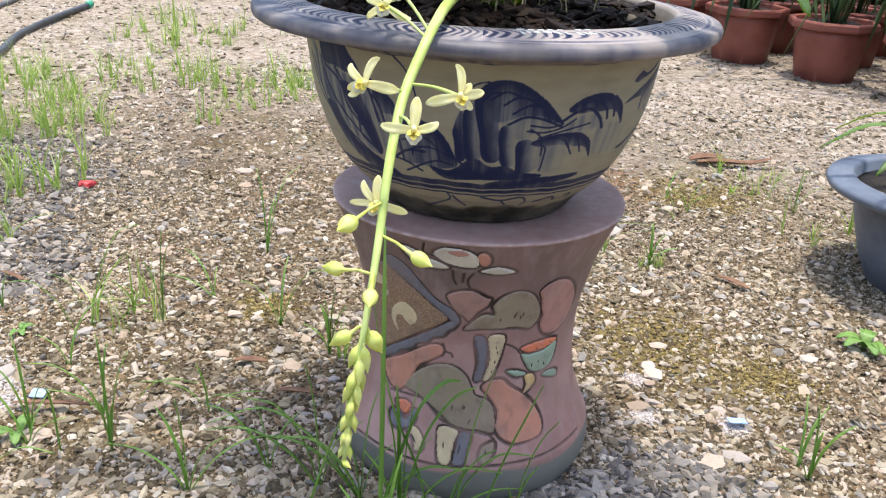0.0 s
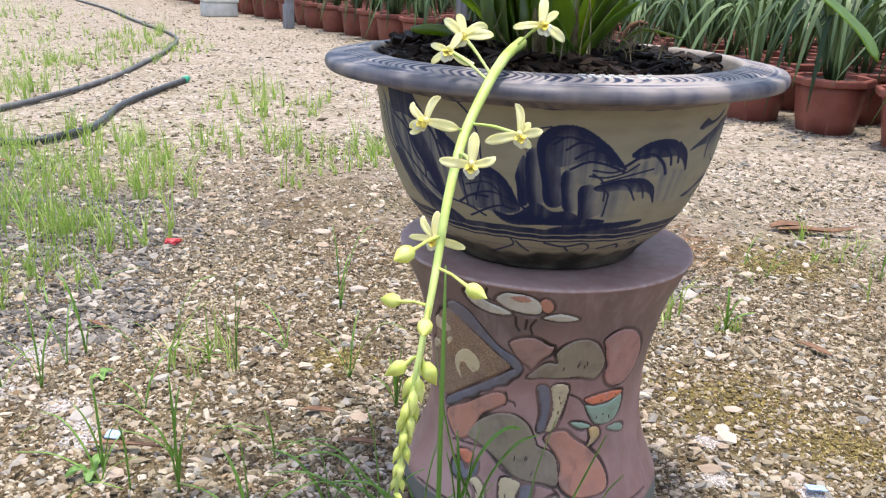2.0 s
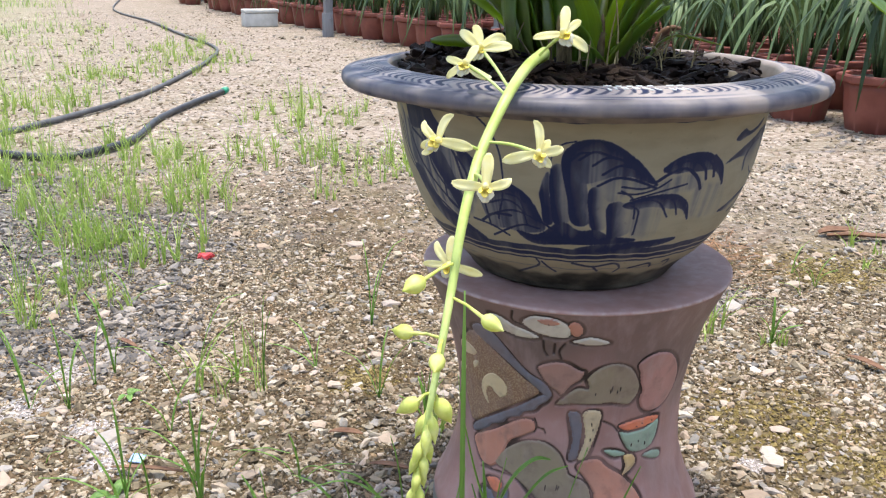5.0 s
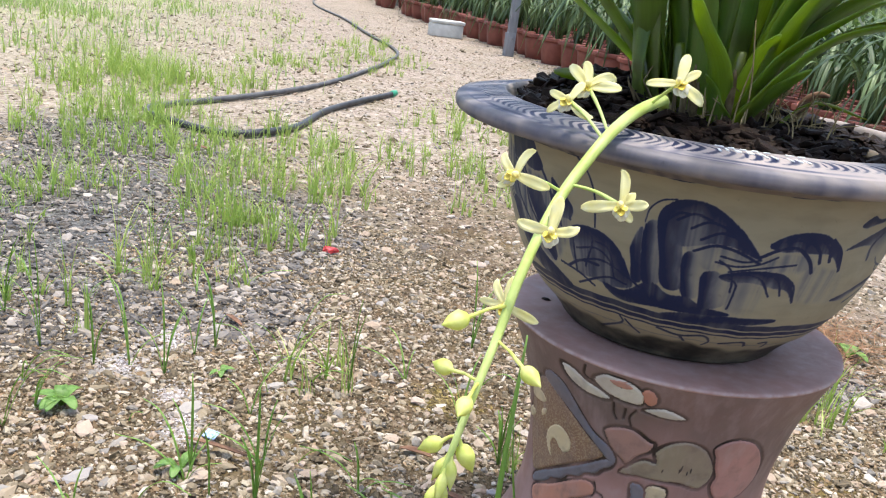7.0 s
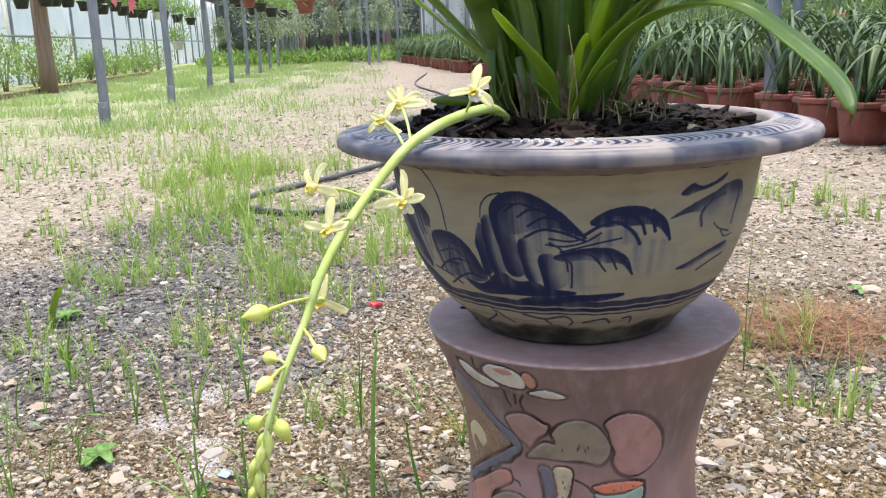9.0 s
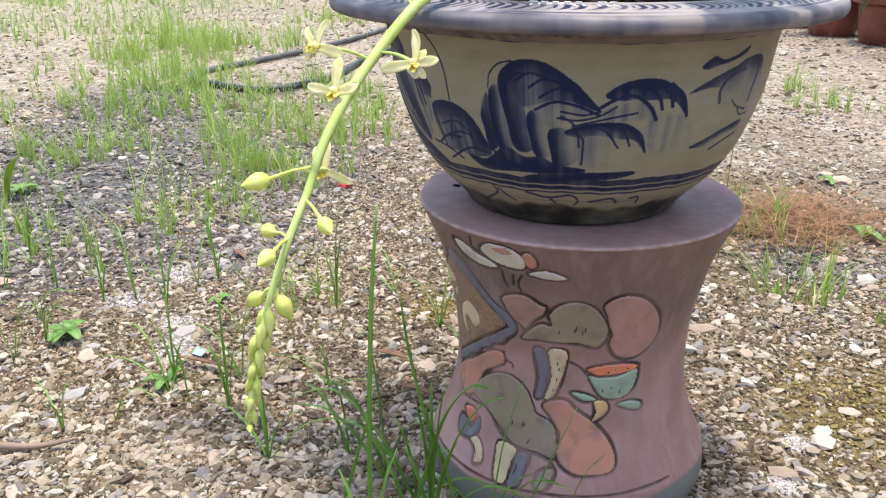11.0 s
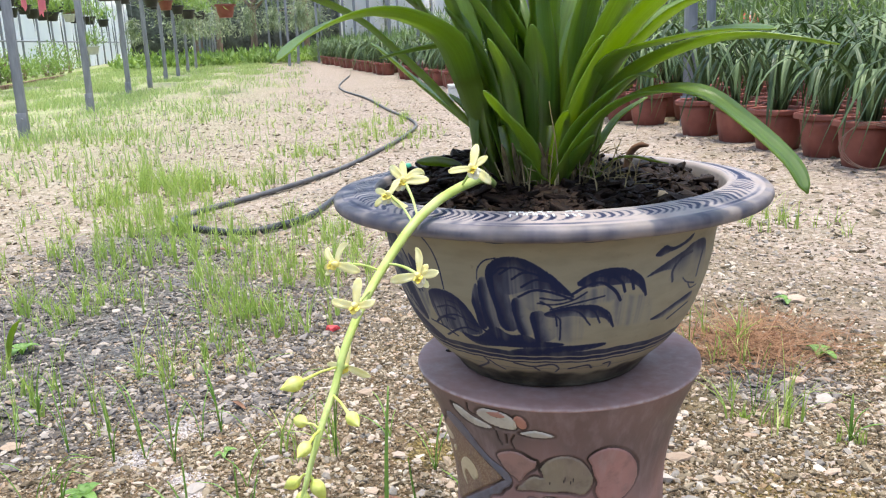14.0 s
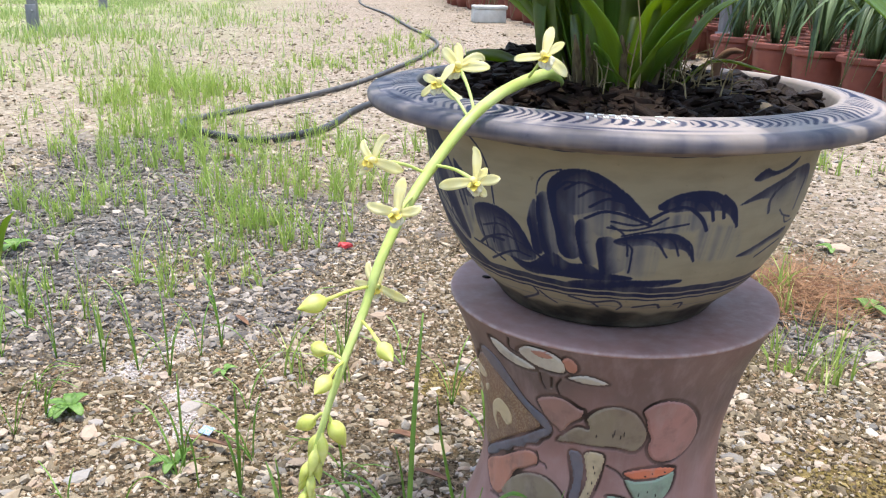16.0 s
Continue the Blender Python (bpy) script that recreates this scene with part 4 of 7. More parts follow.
def motif(material, label, shape):
    MOTIFS.append((material, label, shape))


motif(G_BROWN, "stippled brown panel", [(-41.9, 33.9), (-28.9, 31.6), (-18.5, 29.2), (-10.6, 27.2), (-22.3, 24.6), (-35.8, 22), (-50.4, 19.2), (-56.2, 20.7), (-61.2, 24.7), (-53.7, 30.6)])
motif(G_SLATE, "slate-blue scalloped border", [(-37.9, 35.5), (-30.8, 35.1), (-25.1, 33.2), (-16.7, 30.3), (-8.8, 28.9), (-5.3, 27.5), (-6.4, 26.3), (-10, 27.1), (-18.5, 29.2), (-28.9, 31.6), (-41.4, 33.9)])
motif(G_SLATE, "slate-blue scalloped border", [(-10, 26.9), (-5.3, 27.1), (-6.7, 26.1), (-10.6, 25.2), (-13.2, 24.3), (-18.1, 23.7), (-20.9, 22.8), (-26.8, 22.1), (-29.9, 21.1), (-36.7, 20.2), (-40.1, 19.2), (-49.7, 17.7), (-51, 18.8), (-35.8, 21.8), (-21.5, 24.5)])
motif(G_CREAM, "cream hooked scroll", [(-43, 25.9), (-39.3, 27.6), (-33.5, 28.5), (-28.2, 28), (-25.7, 26.7), (-27.1, 25.3), (-31.1, 24.7), (-34.8, 25.4), (-36.5, 25.8), (-38.9, 24.9), (-38, 23.6), (-35.3, 22.7), (-40.3, 23.3), (-42.9, 24.4)])
motif(G_CREAM, "cream curled scroll", [(-53.1, 31.5), (-46.6, 31.6), (-41.4, 30.8), (-43.2, 29.8), (-49.5, 29.4), (-55.4, 29.5)])
motif(G_CREAM, "small cream scroll", [(-46.9, 28.8), (-41.6, 29.5), (-41.8, 28.6), (-46.3, 27.5)])
motif(G_CREAM, "small cream scroll", [(-61.3, 27), (-54.4, 27.5), (-54.3, 26.4), (-63.3, 25.1)])
motif(G_PALE, "pale olive leaf", [(-28.6, 38), (-23.7, 37.9), (-18.8, 37), (-12.7, 36.4), (-9.8, 35.6), (-16.5, 35.2), (-23.6, 35.7), (-27.8, 36.7)])
motif(G_PALE, "pale oval flower", [(-15.7, 37.7), (-12.2, 38.9), (-6.4, 39.1), (-1.1, 38.6), (1.9, 37.3), (0.6, 36.1), (-5.1, 36), (-11.7, 36.5)])
motif(G_ORANGE, "small orange spot", [(-10.6, 38.6), (-4.9, 39), (-1.2, 38.3), (-4.6, 37.7), (-9.1, 37.9)])
motif(G_ORANGE, "orange bud", [(0.7, 38.2), (2.9, 38.7), (5.4, 38.1), (6.1, 37), (3.7, 36.3), (1.4, 36.9)])
motif(G_PALE, "white leaf", [(1.8, 35.6), (8.2, 36.4), (13.9, 36), (16.3, 35.4), (11.5, 35), (5.3, 35.2)])
motif(G_DULL, "dull pink cap", [(-11.3, 31.1), (-5.5, 32.1), (0.5, 32.2), (5.6, 31.3), (8.1, 31), (7.1, 29.9), (3.1, 28.8), (-0.9, 27.2), (-3.6, 27.8), (-6.9, 28.5), (-9.6, 29.6)])
motif(G_OLIVE, "olive mushroom cap", [(-3.1, 25.8), (0.4, 27.3), (5.6, 28.5), (10.3, 28.5), (9.5, 30), (14, 31.6), (20.6, 32.2), (27.3, 31.4), (32.4, 29.4), (34.2, 27.5), (30.1, 25.6), (21.7, 26.1), (12.1, 26), (4.8, 26)])
motif(G_PINK, "pink oval", [(30.7, 31.6), (35, 32.7), (41.6, 32.9), (49.8, 31.7), (57.3, 29), (58.7, 26.3), (54.3, 24.4), (46.6, 23.6), (39.2, 24.1), (35.3, 25.9), (35.9, 27.3), (33.9, 28.7), (32.4, 30.3)])
motif(G_SLATE, "slate stem", [(2.3, 24.6), (7.1, 24.8), (9.1, 23.1), (8.7, 19.9), (7.3, 18), (3.1, 17.9), (4.7, 20.8)])
motif(G_CREAM, "cream stem", [(9, 24.8), (16.7, 25), (17.6, 23.3), (15.2, 20.7), (11.8, 18.2), (7.7, 18), (10.6, 21.1)])
motif(G_RED, "red cup lining", [(26.3, 22.4), (32.1, 22.9), (42.7, 23), (51.4, 22.4), (47.8, 21.7), (39.4, 21.5), (31.5, 21.5)])
motif(G_GREEN, "green cup", [(27.3, 21.6), (32.4, 21.3), (41.3, 21.3), (50.9, 22), (50.5, 19.9), (46.7, 18.4), (40.1, 18), (33.7, 18.5), (29.9, 19.9)])
motif(G_YELLOW, "ochre stalk", [(30.6, 18), (35.7, 18), (37.9, 16.9), (35.5, 15.9), (29.7, 15.1), (31.5, 16.4)])
motif(G_GREEN, "green leaf", [(19.8, 19.1), (25.9, 19.1), (32.2, 18.2), (25.7, 18)])
motif(G_GREEN, "green leaf", [(41.2, 17.3), (47.7, 17.6), (54.7, 16.9), (53.2, 16), (47, 16.4)])
motif(G_ORANGE, "orange patch", [(-49.4, 17.2), (-35.6, 19.7), (-22.2, 22.3), (-15.8, 22.9), (-12.8, 22.4), (-13, 21.3), (-17.7, 20.3), (-25.1, 18.9), (-28.7, 16.9), (-31, 15.3), (-35.8, 14.1), (-41.9, 14.2), (-46.7, 15.3)])
motif(G_OLIVE, "large olive mushroom", [(-34.1, 15.1), (-28.1, 17.6), (-17.9, 19.6), (-8.4, 20), (-0.9, 18.7), (3.1, 16.6), (4.8, 15.7), (11.5, 14.9), (14.4, 13.3), (14.5, 10.4), (5.8, 10.7), (-4.7, 11), (-13.6, 12.7), (-24.1, 14.3)])
motif(G_ORANGE, "orange gourd", [(7.1, 16.8), (10.8, 17.8), (17.6, 18), (22.8, 16.7), (30, 15.3), (37.4, 12.9), (40.5, 10.5), (38.7, 8.9), (32.2, 8.5), (23, 8.6), (16.9, 9.7), (14.7, 11.2), (15.8, 13.1), (11.4, 15.3)])
motif(G_SLATE, "slate round bud", [(-38.6, 10.1), (-38, 11.2), (-32.9, 11.2), (-29.3, 10.5), (-25.4, 12.4), (-23.3, 11.3), (-25.1, 9.8), (-30.9, 9), (-36.1, 9.1)])
motif(G_RED, "small red bud", [(-37.1, 12.5), (-31.5, 13.1), (-27.3, 12.6), (-29.3, 11.2), (-33.1, 11.4)])
motif(G_CREAM, "cream stem", [(-27.6, 9.3), (-23.5, 10), (-19.4, 9.1), (-17.9, 7.4), (-21.8, 6.9), (-23.2, 8.3)])
motif(G_CREAM, "cream stem", [(-11.9, 10.8), (-2.6, 10.6), (-4, 8.8), (-5.3, 6.2), (-9.9, 6.2), (-11.9, 8.3)])
motif(G_SLATE, "slate stem", [(-2, 10.2), (3.1, 10.2), (2.3, 8.2), (0.6, 6.2), (-4.2, 6.2), (-3.2, 8.2)])
motif(G_OLIVE, "olive leaf", [(9, 8.6), (14, 9.1), (14.1, 8.1), (11.5, 6.5), (7.5, 6.4), (7.1, 7.6)])


def carved_pedestal():
    ped = thing("pedestal", "waisted mauve stoneware pedestal with incised coloured mushroom motifs", "pedestal")
    zs = np.linspace(0, 0.397, 230)
    rs = ped_radius(zs)
    th, z = np.meshgrid(FRONT, zs)
    th = np.where(th > 180, th - 360, th)
    groove = np.zeros(th.shape)
    for _, _, shape in MOTIFS:
        d, _ = curve_field(rounded(shape, n=4), th, z, 0.16)
        groove = np.maximum(groove, np.clip((0.0015 + 0.0023 * np.sin(th * 0.07 + 31 * z + 1.0) ** 2 - d) / 0.0010 + 0.5, 0, 1) * (0.75 + 0.25 * np.sin(th * 0.23 + 40 * z)))
    marks = [[(-8.4, 35.3), (-8.3, 33.9), (-7.1, 33.1)],
             [(-0.4, 35.1), (-2.4, 33.9), (-1.5, 32.6)],
             [(-4, 35), (-4.5, 33.5)],
             [(-18.6, 39.2), (-19.4, 37.8), (-16.1, 37.3)],
             [(-12.3, 21.8), (-9.1, 21.8), (-7.9, 21.3)],
             [(17.1, 23.3), (16.9, 21.8), (15.1, 19.8)],
             [(18.8, 23.4), (23.8, 22.6), (26.6, 21.7)],
             [(16.4, 30.7), (17, 29.1), (16.2, 27.7)],
             [(15.8, 30.4), (16.7, 31), (18.1, 30.9)],
             [(13.7, 14.5), (9.4, 14.8), (4, 15.7)],
             [(-56.8, 5.5), (-46.2, 5.8), (-35.7, 5.8), (-22.2, 5.8), (-8.1, 5.9), (7.8, 6.1), (22.8, 6.2), (36.7, 6.2), (50.3, 6.3), (64.8, 6.4)],
             [(-41.7, 13.5), (-35.1, 13.8), (-28.3, 14), (-21.9, 14), (-16.1, 12.8), (-10.8, 11.6), (0, 10.9), (8.8, 10.6), (14.1, 9.5)],
             [(-13.1, 23.1), (-12.1, 22.1), (-13.3, 21.2)],
             [(-11.3, 21.9), (-8.8, 21.7)],
             [(-6.7, 15.6), (-5.5, 14.3), (-6.3, 12.9)],
             [(0.7, 14.3), (-1.2, 12.7)],
             [(-3.3, 12.1), (-4.3, 11.3)]]
    for m in marks:
        p = rounded(m, False, 4)
        for a, b in zip(p[:-1], p[1:]):
            d, _ = curve_field([a, b], th, z, 0.16)
            groove = np.maximum(groove, np.clip((0.0014 - d) / 0.0010 + 0.5, 0, 1) * 0.95)
    rows = [(rs[k] - 0.0022 * groove[k] + 0.0003 * np.sin(FRONT * 0.05 + 9 * zs[k]), zs[k]) for k in range(len(zs))]
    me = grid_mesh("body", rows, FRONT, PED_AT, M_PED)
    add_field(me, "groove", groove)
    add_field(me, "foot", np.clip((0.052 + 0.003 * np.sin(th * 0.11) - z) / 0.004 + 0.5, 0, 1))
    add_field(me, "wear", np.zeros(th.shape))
    # browner and darker towards the top of the wall, with a wavy start
    add_field(me, "brown_tone", np.clip((z - 0.235 - 0.02 * np.sin(th * 0.06 + 1) - 0.012 * np.sin(th * 0.17)) / 0.09, 0, 1))
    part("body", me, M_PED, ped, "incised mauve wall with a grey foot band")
    bm = bmesh.new()
    lathe(bm, [(0.10, 0.3900), (0.2035, 0.3955), (0.2060, 0.3970), (0.2068, 0.3988), (0.2062, 0.4006), (0.2040, 0.4016), (0.1990, 0.4020), (0.185, 0.4022), (0.165, 0.4015), (0.10, 0.4015)], 128, (*PED_AT, 0))
    me = mesh_of("top", bm)
    n = len(me.vertices)
    add_field(me, "groove", np.zeros(n))
    add_field(me, "foot", np.zeros(n))
    add_field(me, "brown_tone", np.full(n, 0.12))
    edge = np.array([v.co.z for v in me.vertices])
    add_field(me, "wear", np.exp(-((edge - 0.3995) / 0.0015) ** 2) * 0.8)
    part("top", me, M_PED, ped, "flat mauve top with a worn edge")
    for material, label, shape in MOTIFS:
        inlay("inlay", shape, material, ped, 0.0018 if label in ("cream hooked scroll", "cream curled scroll", "small cream scroll", "small orange spot") else 0.0009, label)
    for m in ((13.3, 23.3, 13.5, 22.8), (14.2, 22.5, 14.1, 22.1), (13.3, 21.1, 13.1, 20.6), (12, 19.5, 11.9, 19.2), (34.3, 19.7, 34, 19.2), (42.3, 19.4, 42.2, 18.9), (38.2, 19.9, 38.2, 19.6), (20.7, 28.8, 20.5, 28), (24.4, 28.6, 24.4, 27.9), (13.7, 27.9, 13.4, 27.4), (-1, 14.3, -1.5, 13.5), (2.8, 12.3, 1.7, 11.6), (-6.1, 38.2, -5.8, 37.8), (39.2, 22.3, 39.9, 22.2), (35.8, 22, 36.8, 22), (45.1, 22.3, 46.1, 22.2), (20, 28.3, 20.1, 27.7), (23.2, 28.1, 23.2, 27.5), (-6.3, 14.1, -6.5, 13.3), (-0.1, 14.2, -0.7, 13.6), (-8.8, 8.9, -8.7, 8.1), (10.4, 8.2, 9.6, 7.5), (-24.4, 9, -21.4, 8), (-1.2, 8.9, -2, 7.6)):
        part("brush_mark", dash(*m), G_INK, ped, "dark incised stroke")
    return ped


G_INK = glaze("dark_slip", (0.03, 0.022, 0.017), (0.06, 0.045, 0.035))
painted_pot()
carved_pedestal()

# ---- what grows in the pot ----
rng = random.Random(5)
bm = bmesh.new()
lathe(bm, [(0.10, 0.60), (0.2275, 0.628), (0.20, 0.640), (0.14, 0.649), (0.06, 0.652), (0.01, 0.652)], 64, (*POT_AT, 0))
for v in bm.verts:
    v.co.z += 0.006 * noise.noise(v.co * 30) + (0.024 * math.exp(-((v.co.x + 0.07) ** 2 + (v.co.y - 1.13) ** 2) / 0.0055) if v.co.z > 0.62 else 0)
solo("potting_soil", bm, M_SOIL, "dark damp soil under bark chips in the painted pot", "soil", kind="stuff")


def turns(ax, ay, az):
    """Rotation matrices from arrays of angles."""
    cx, sx, cy, sy, cz, sz = np.cos(ax), np.sin(ax), np.cos(ay), np.sin(ay), np.cos(az), np.sin(az)
    return np.stack([np.stack([cz * cy, cz * sy * sx - sz * cx, cz * sy * cx + sz * sx], 1),
                     np.stack([sz * cy, sz * sy * sx + cz * cx, sz * sy * cx - cz * sx], 1),
                     np.stack([-sy, cy * sx, cy * cx], 1)], 1)


def chip_arrays(count, seed, spot, size, flat, fine=False):
    """Many small angular chips as one set of arrays: spot(r) gives (x, y, z), size(r, n) n radii."""
    r = np.random.default_rng(seed)
    base = bmesh.new()
    bmesh.ops.create_icosphere(base, subdivisions=1, radius=1.0)
    base.verts.index_update()
    bv = np.array([v.co[:] for v in base.verts])
    bf = np.array([[v.index for v in f.verts] for f in base.faces])
    base.free()
    if fine:
        bv = np.array([(1, 0, 0), (-1, 0, 0), (0, 1, 0), (0, -1, 0), (0, 0, 1), (0, 0, -1)], dtype=float)
        bf = np.array([(4, 0, 2), (4, 2, 1), (4, 1, 3), (4, 3, 0), (5, 2, 0), (5, 1, 2), (5, 3, 1), (5, 0, 3)])
    k = len(bv)
    at = np.array([spot(r) for _ in range(count)])
    s = size(r, count)
    q = bv[None] * r.uniform(0.55, 1.3, (count, k, 1))
    q = q * np.stack([s * r.uniform(0.8, 1.8, count), s * r.uniform(0.55, 1.1, count), s * flat * r.uniform(0.7, 1.3, count)], 1)[:, None]
    m = turns(r.normal(0, 0.3, count), r.normal(0, 0.3, count), r.uniform(0, 6.283, count))
    q = np.einsum("nij,nkj->nki", m, q) + at[:, None]
    return q.reshape(-1, 3), (bf[None] + (np.arange(count) * k)[:, None, None]).reshape(-1, 3)


def bark_spot(r):
    a, d = r.uniform(0, 6.283), 0.226 * math.sqrt(r.uniform(0, 1))
    x, y = POT_AT[0] + d * math.cos(a), POT_AT[1] + d * math.sin(a)
    return x, y, 0.026 * math.exp(-((x + 0.07) ** 2 + (y - 1.13) ** 2) / 0.0055) + 0.664 - 0.26 * max(0, d - 0.12) ** 1.2 + 0.006 * math.sin(9 * a) * d / 0.2 + r.uniform(-0.005, 0.006)


v, f = chip_arrays(3400, 3, bark_spot, lambda r, n: r.uniform(0.0035, 0.0115, n), 0.45)
tagged(part("bark_chips", bulk("bark_chips", v, f, M_BARK), M_BARK, None), "wet dark brown bark chips filling the painted pot", "bark mulch", kind="stuff")
bm = bmesh.new()
bmesh.ops.create_icosphere(bm, subdivisions=2, radius=0.008, matrix=pose(0.245, 1.035, 0.662) @ Matrix.Diagonal((1.2, 0.9, 0.7, 1)))
bm2 = bmesh.new()
bmesh.ops.create_icosphere(bm2, subdivisions=2, radius=0.007, matrix=pose(-0.078, 1.085, 0.401) @ Matrix.Diagonal((1.1, 0.7, 0.55, 1)))
for v in bm2.verts:
    v.co += Vector((noise.noise(v.co * 90), 0, noise.noise(v.co * 70))) * 0.002
big_chips = []
for k in range(6):
    bm3 = bmesh.new()
    block(bm3, (0.026 + 0.003 * k, 0.013, 0.007), (0, 0, 0), 0.002)
    for v in bm3.verts:
        v.co += Vector((noise.noise(v.co * 70 + Vector((k, 0, 0))), noise.noise(v.co * 90 + Vector((0, k, 0))), noise.noise(v.co * 80 + Vector((0, 0, k))))) * 0.006
    big_chips.append(mesh_of("chip", bm3, False))
mulch = thing("bark_mulch", "larger dark bark chips scattered over the potting mix", "bark mulch")
chip_rng = np.random.default_rng(31)
for k in range(230):
    x, y, z = bark_spot(chip_rng)
    part("chip", big_chips[k % 6], M_BARK, mulch).matrix_basis = pose(x, y, z + 0.004, chip_rng.uniform(-25, 25), chip_rng.uniform(-25, 25), chip_rng.uniform(0, 360)) @ Matrix.Diagonal((*chip_rng.uniform(0.5, 1.15, 3), 1))
solo("bark_piece", bm2, M_BARK, "dark bark piece lying on the pedestal top", "bark piece")
solo("pebble", bm, piece_material("tan_pebble", (0, (0.5, 0.34, 0.2)), (1, (0.55, 0.4, 0.25))), "small tan pebble lying on the bark", "pebble")

plant = thing("orchid_plant", "leafy orchid with arching green strap leaves growing in the painted pot", "orchid", pose(0, 0, 0))
LEAVES = []


def leaf(width, points):
    LEAVES.append((width, points))


leaf(0.036, [(-0.005, 1.08, 0.701), (-0.01, 1.03, 0.8), (-0.01, 0.97, 0.86), (-0.04, 0.9, 0.89), (-0.06, 0.82, 0.89), (-0.07, 0.74, 0.87), (-0.05, 0.66, 0.85)])
leaf(0.040, [(-0.016, 1.12, 0.703), (-0.07, 1.1, 0.77), (-0.13, 1.07, 0.84), (-0.18, 1.05, 0.89), (-0.25, 1.01, 0.93), (-0.33, 0.98, 0.96), (-0.41, 0.95, 0.98)])
leaf(0.034, [(-0.025, 1.17, 0.696), (-0.08, 1.17, 0.74), (-0.15, 1.18, 0.79), (-0.21, 1.18, 0.84), (-0.24, 1.19, 0.86)])
leaf(0.030, [(-0.014, 1.06, 0.696), (-0.02, 1.06, 0.78), (-0.02, 1.05, 0.83), (-0.04, 1.04, 0.85), (-0.08, 1.04, 0.85), (-0.14, 1.03, 0.84)])
leaf(0.042, [(0.014, 1.12, 0.681), (-0.02, 1.11, 0.79), (-0.06, 1.09, 0.86), (-0.13, 1.07, 0.93), (-0.18, 1.05, 0.97)])
leaf(0.044, [(0.075, 1.07, 0.692), (0.06, 1.05, 0.8), (0.02, 1.03, 0.88), (-0.02, 1.01, 0.94), (-0.04, 0.98, 0.98)])
leaf(0.042, [(0.085, 1.09, 0.689), (0.08, 1.08, 0.8), (0.05, 1.06, 0.87), (0.02, 1.04, 0.94), (0, 1.02, 1.01)])
leaf(0.046, [(0.095, 1.06, 0.687), (0.1, 1.06, 0.83), (0.09, 1.06, 0.94), (0.08, 1.06, 1.07)])
leaf(0.042, [(0.1, 1.09, 0.698), (0.12, 1.09, 0.81), (0.14, 1.08, 0.9), (0.16, 1.08, 0.99)])
leaf(0.044, [(0.111, 1.08, 0.7), (0.15, 1.06, 0.81), (0.2, 1.04, 0.9), (0.24, 1.02, 0.95), (0.32, 1, 0.98)])
leaf(0.050, [(0.123, 1.05, 0.69), (0.15, 1.03, 0.77), (0.19, 1.01, 0.83), (0.24, 0.98, 0.88), (0.29, 0.95, 0.91), (0.35, 0.92, 0.93), (0.41, 0.88, 0.91), (0.48, 0.85, 0.885), (0.55, 0.82, 0.86)])
leaf(0.036, [(0.105, 1.13, 0.692), (0.15, 1.11, 0.8), (0.21, 1.09, 0.85), (0.27, 1.06, 0.89), (0.35, 1.03, 0.91), (0.43, 1, 0.9)])
leaf(0.038, [(0.108, 1.09, 0.691), (0.15, 1.05, 0.77), (0.2, 1, 0.83), (0.27, 0.94, 0.85), (0.34, 0.88, 0.86), (0.39, 0.81, 0.86)])
leaf(0.040, [(0.121, 1.07, 0.691), (0.16, 1.06, 0.76), (0.21, 1.05, 0.81), (0.28, 1.03, 0.84), (0.35, 1.02, 0.85), (0.44, 1, 0.84)])
leaf(0.036, [(0.118, 1.03, 0.678), (0.15, 1.02, 0.73), (0.19, 1.01, 0.77), (0.24, 0.99, 0.79), (0.3, 0.97, 0.79), (0.35, 0.96, 0.76), (0.4, 0.94, 0.72), (0.42, 0.92, 0.69)])
leaf(0.030, [(0.088, 1.03, 0.676), (0.08, 1, 0.73), (0.06, 0.97, 0.77), (0.05, 0.94, 0.8)])
leaf(0.036, [(0.114, 1.04, 0.687), (0.14, 1.03, 0.74), (0.18, 1.01, 0.78), (0.22, 1, 0.81), (0.25, 0.98, 0.81)])
leaf(0.040, [(0.027, 1.12, 0.689), (0.02, 1.12, 0.81), (0.01, 1.12, 0.91), (0.02, 1.12, 1.02)])
leaf(0.038, [(-0.014, 1.14, 0.693), (-0.05, 1.15, 0.83), (-0.08, 1.17, 0.93), (-0.1, 1.18, 1)])
leaf(0.040, [(0.11, 1.14, 0.699), (0.16, 1.14, 0.83), (0.19, 1.15, 0.92), (0.21, 1.15, 0.98)])
leaf(0.042, [(0.055, 1.11, 0.685), (0.06, 1.11, 0.83), (0.05, 1.1, 0.94), (0.04, 1.1, 1.05)])
leaf(0.034, [(0.108, 1.18, 0.702), (0.14, 1.21, 0.8), (0.18, 1.25, 0.87), (0.24, 1.3, 0.91)])
leaf(0.026, [(0.111, 1.04, 0.672), (0.14, 1.02, 0.71), (0.17, 1, 0.74)])
leaf(0.024, [(0.091, 1.03, 0.673), (0.08, 1.02, 0.7), (0.07, 1, 0.72)])
leaf(0.042, [(-0.005, 1.10, 0.69), (-0.03, 1.09, 0.76), (-0.065, 1.08, 0.84), (-0.10, 1.06, 0.92), (-0.15, 1.04, 0.98)])
leaf(0.040, [(0.0, 1.07, 0.69), (-0.015, 1.06, 0.78), (-0.03, 1.05, 0.87), (-0.06, 1.03, 0.95), (-0.12, 1.0, 1.01)])
leaf(0.034, [(0.053, 1.2, 0.696), (0.06, 1.26, 0.87), (0.08, 1.35, 1)])
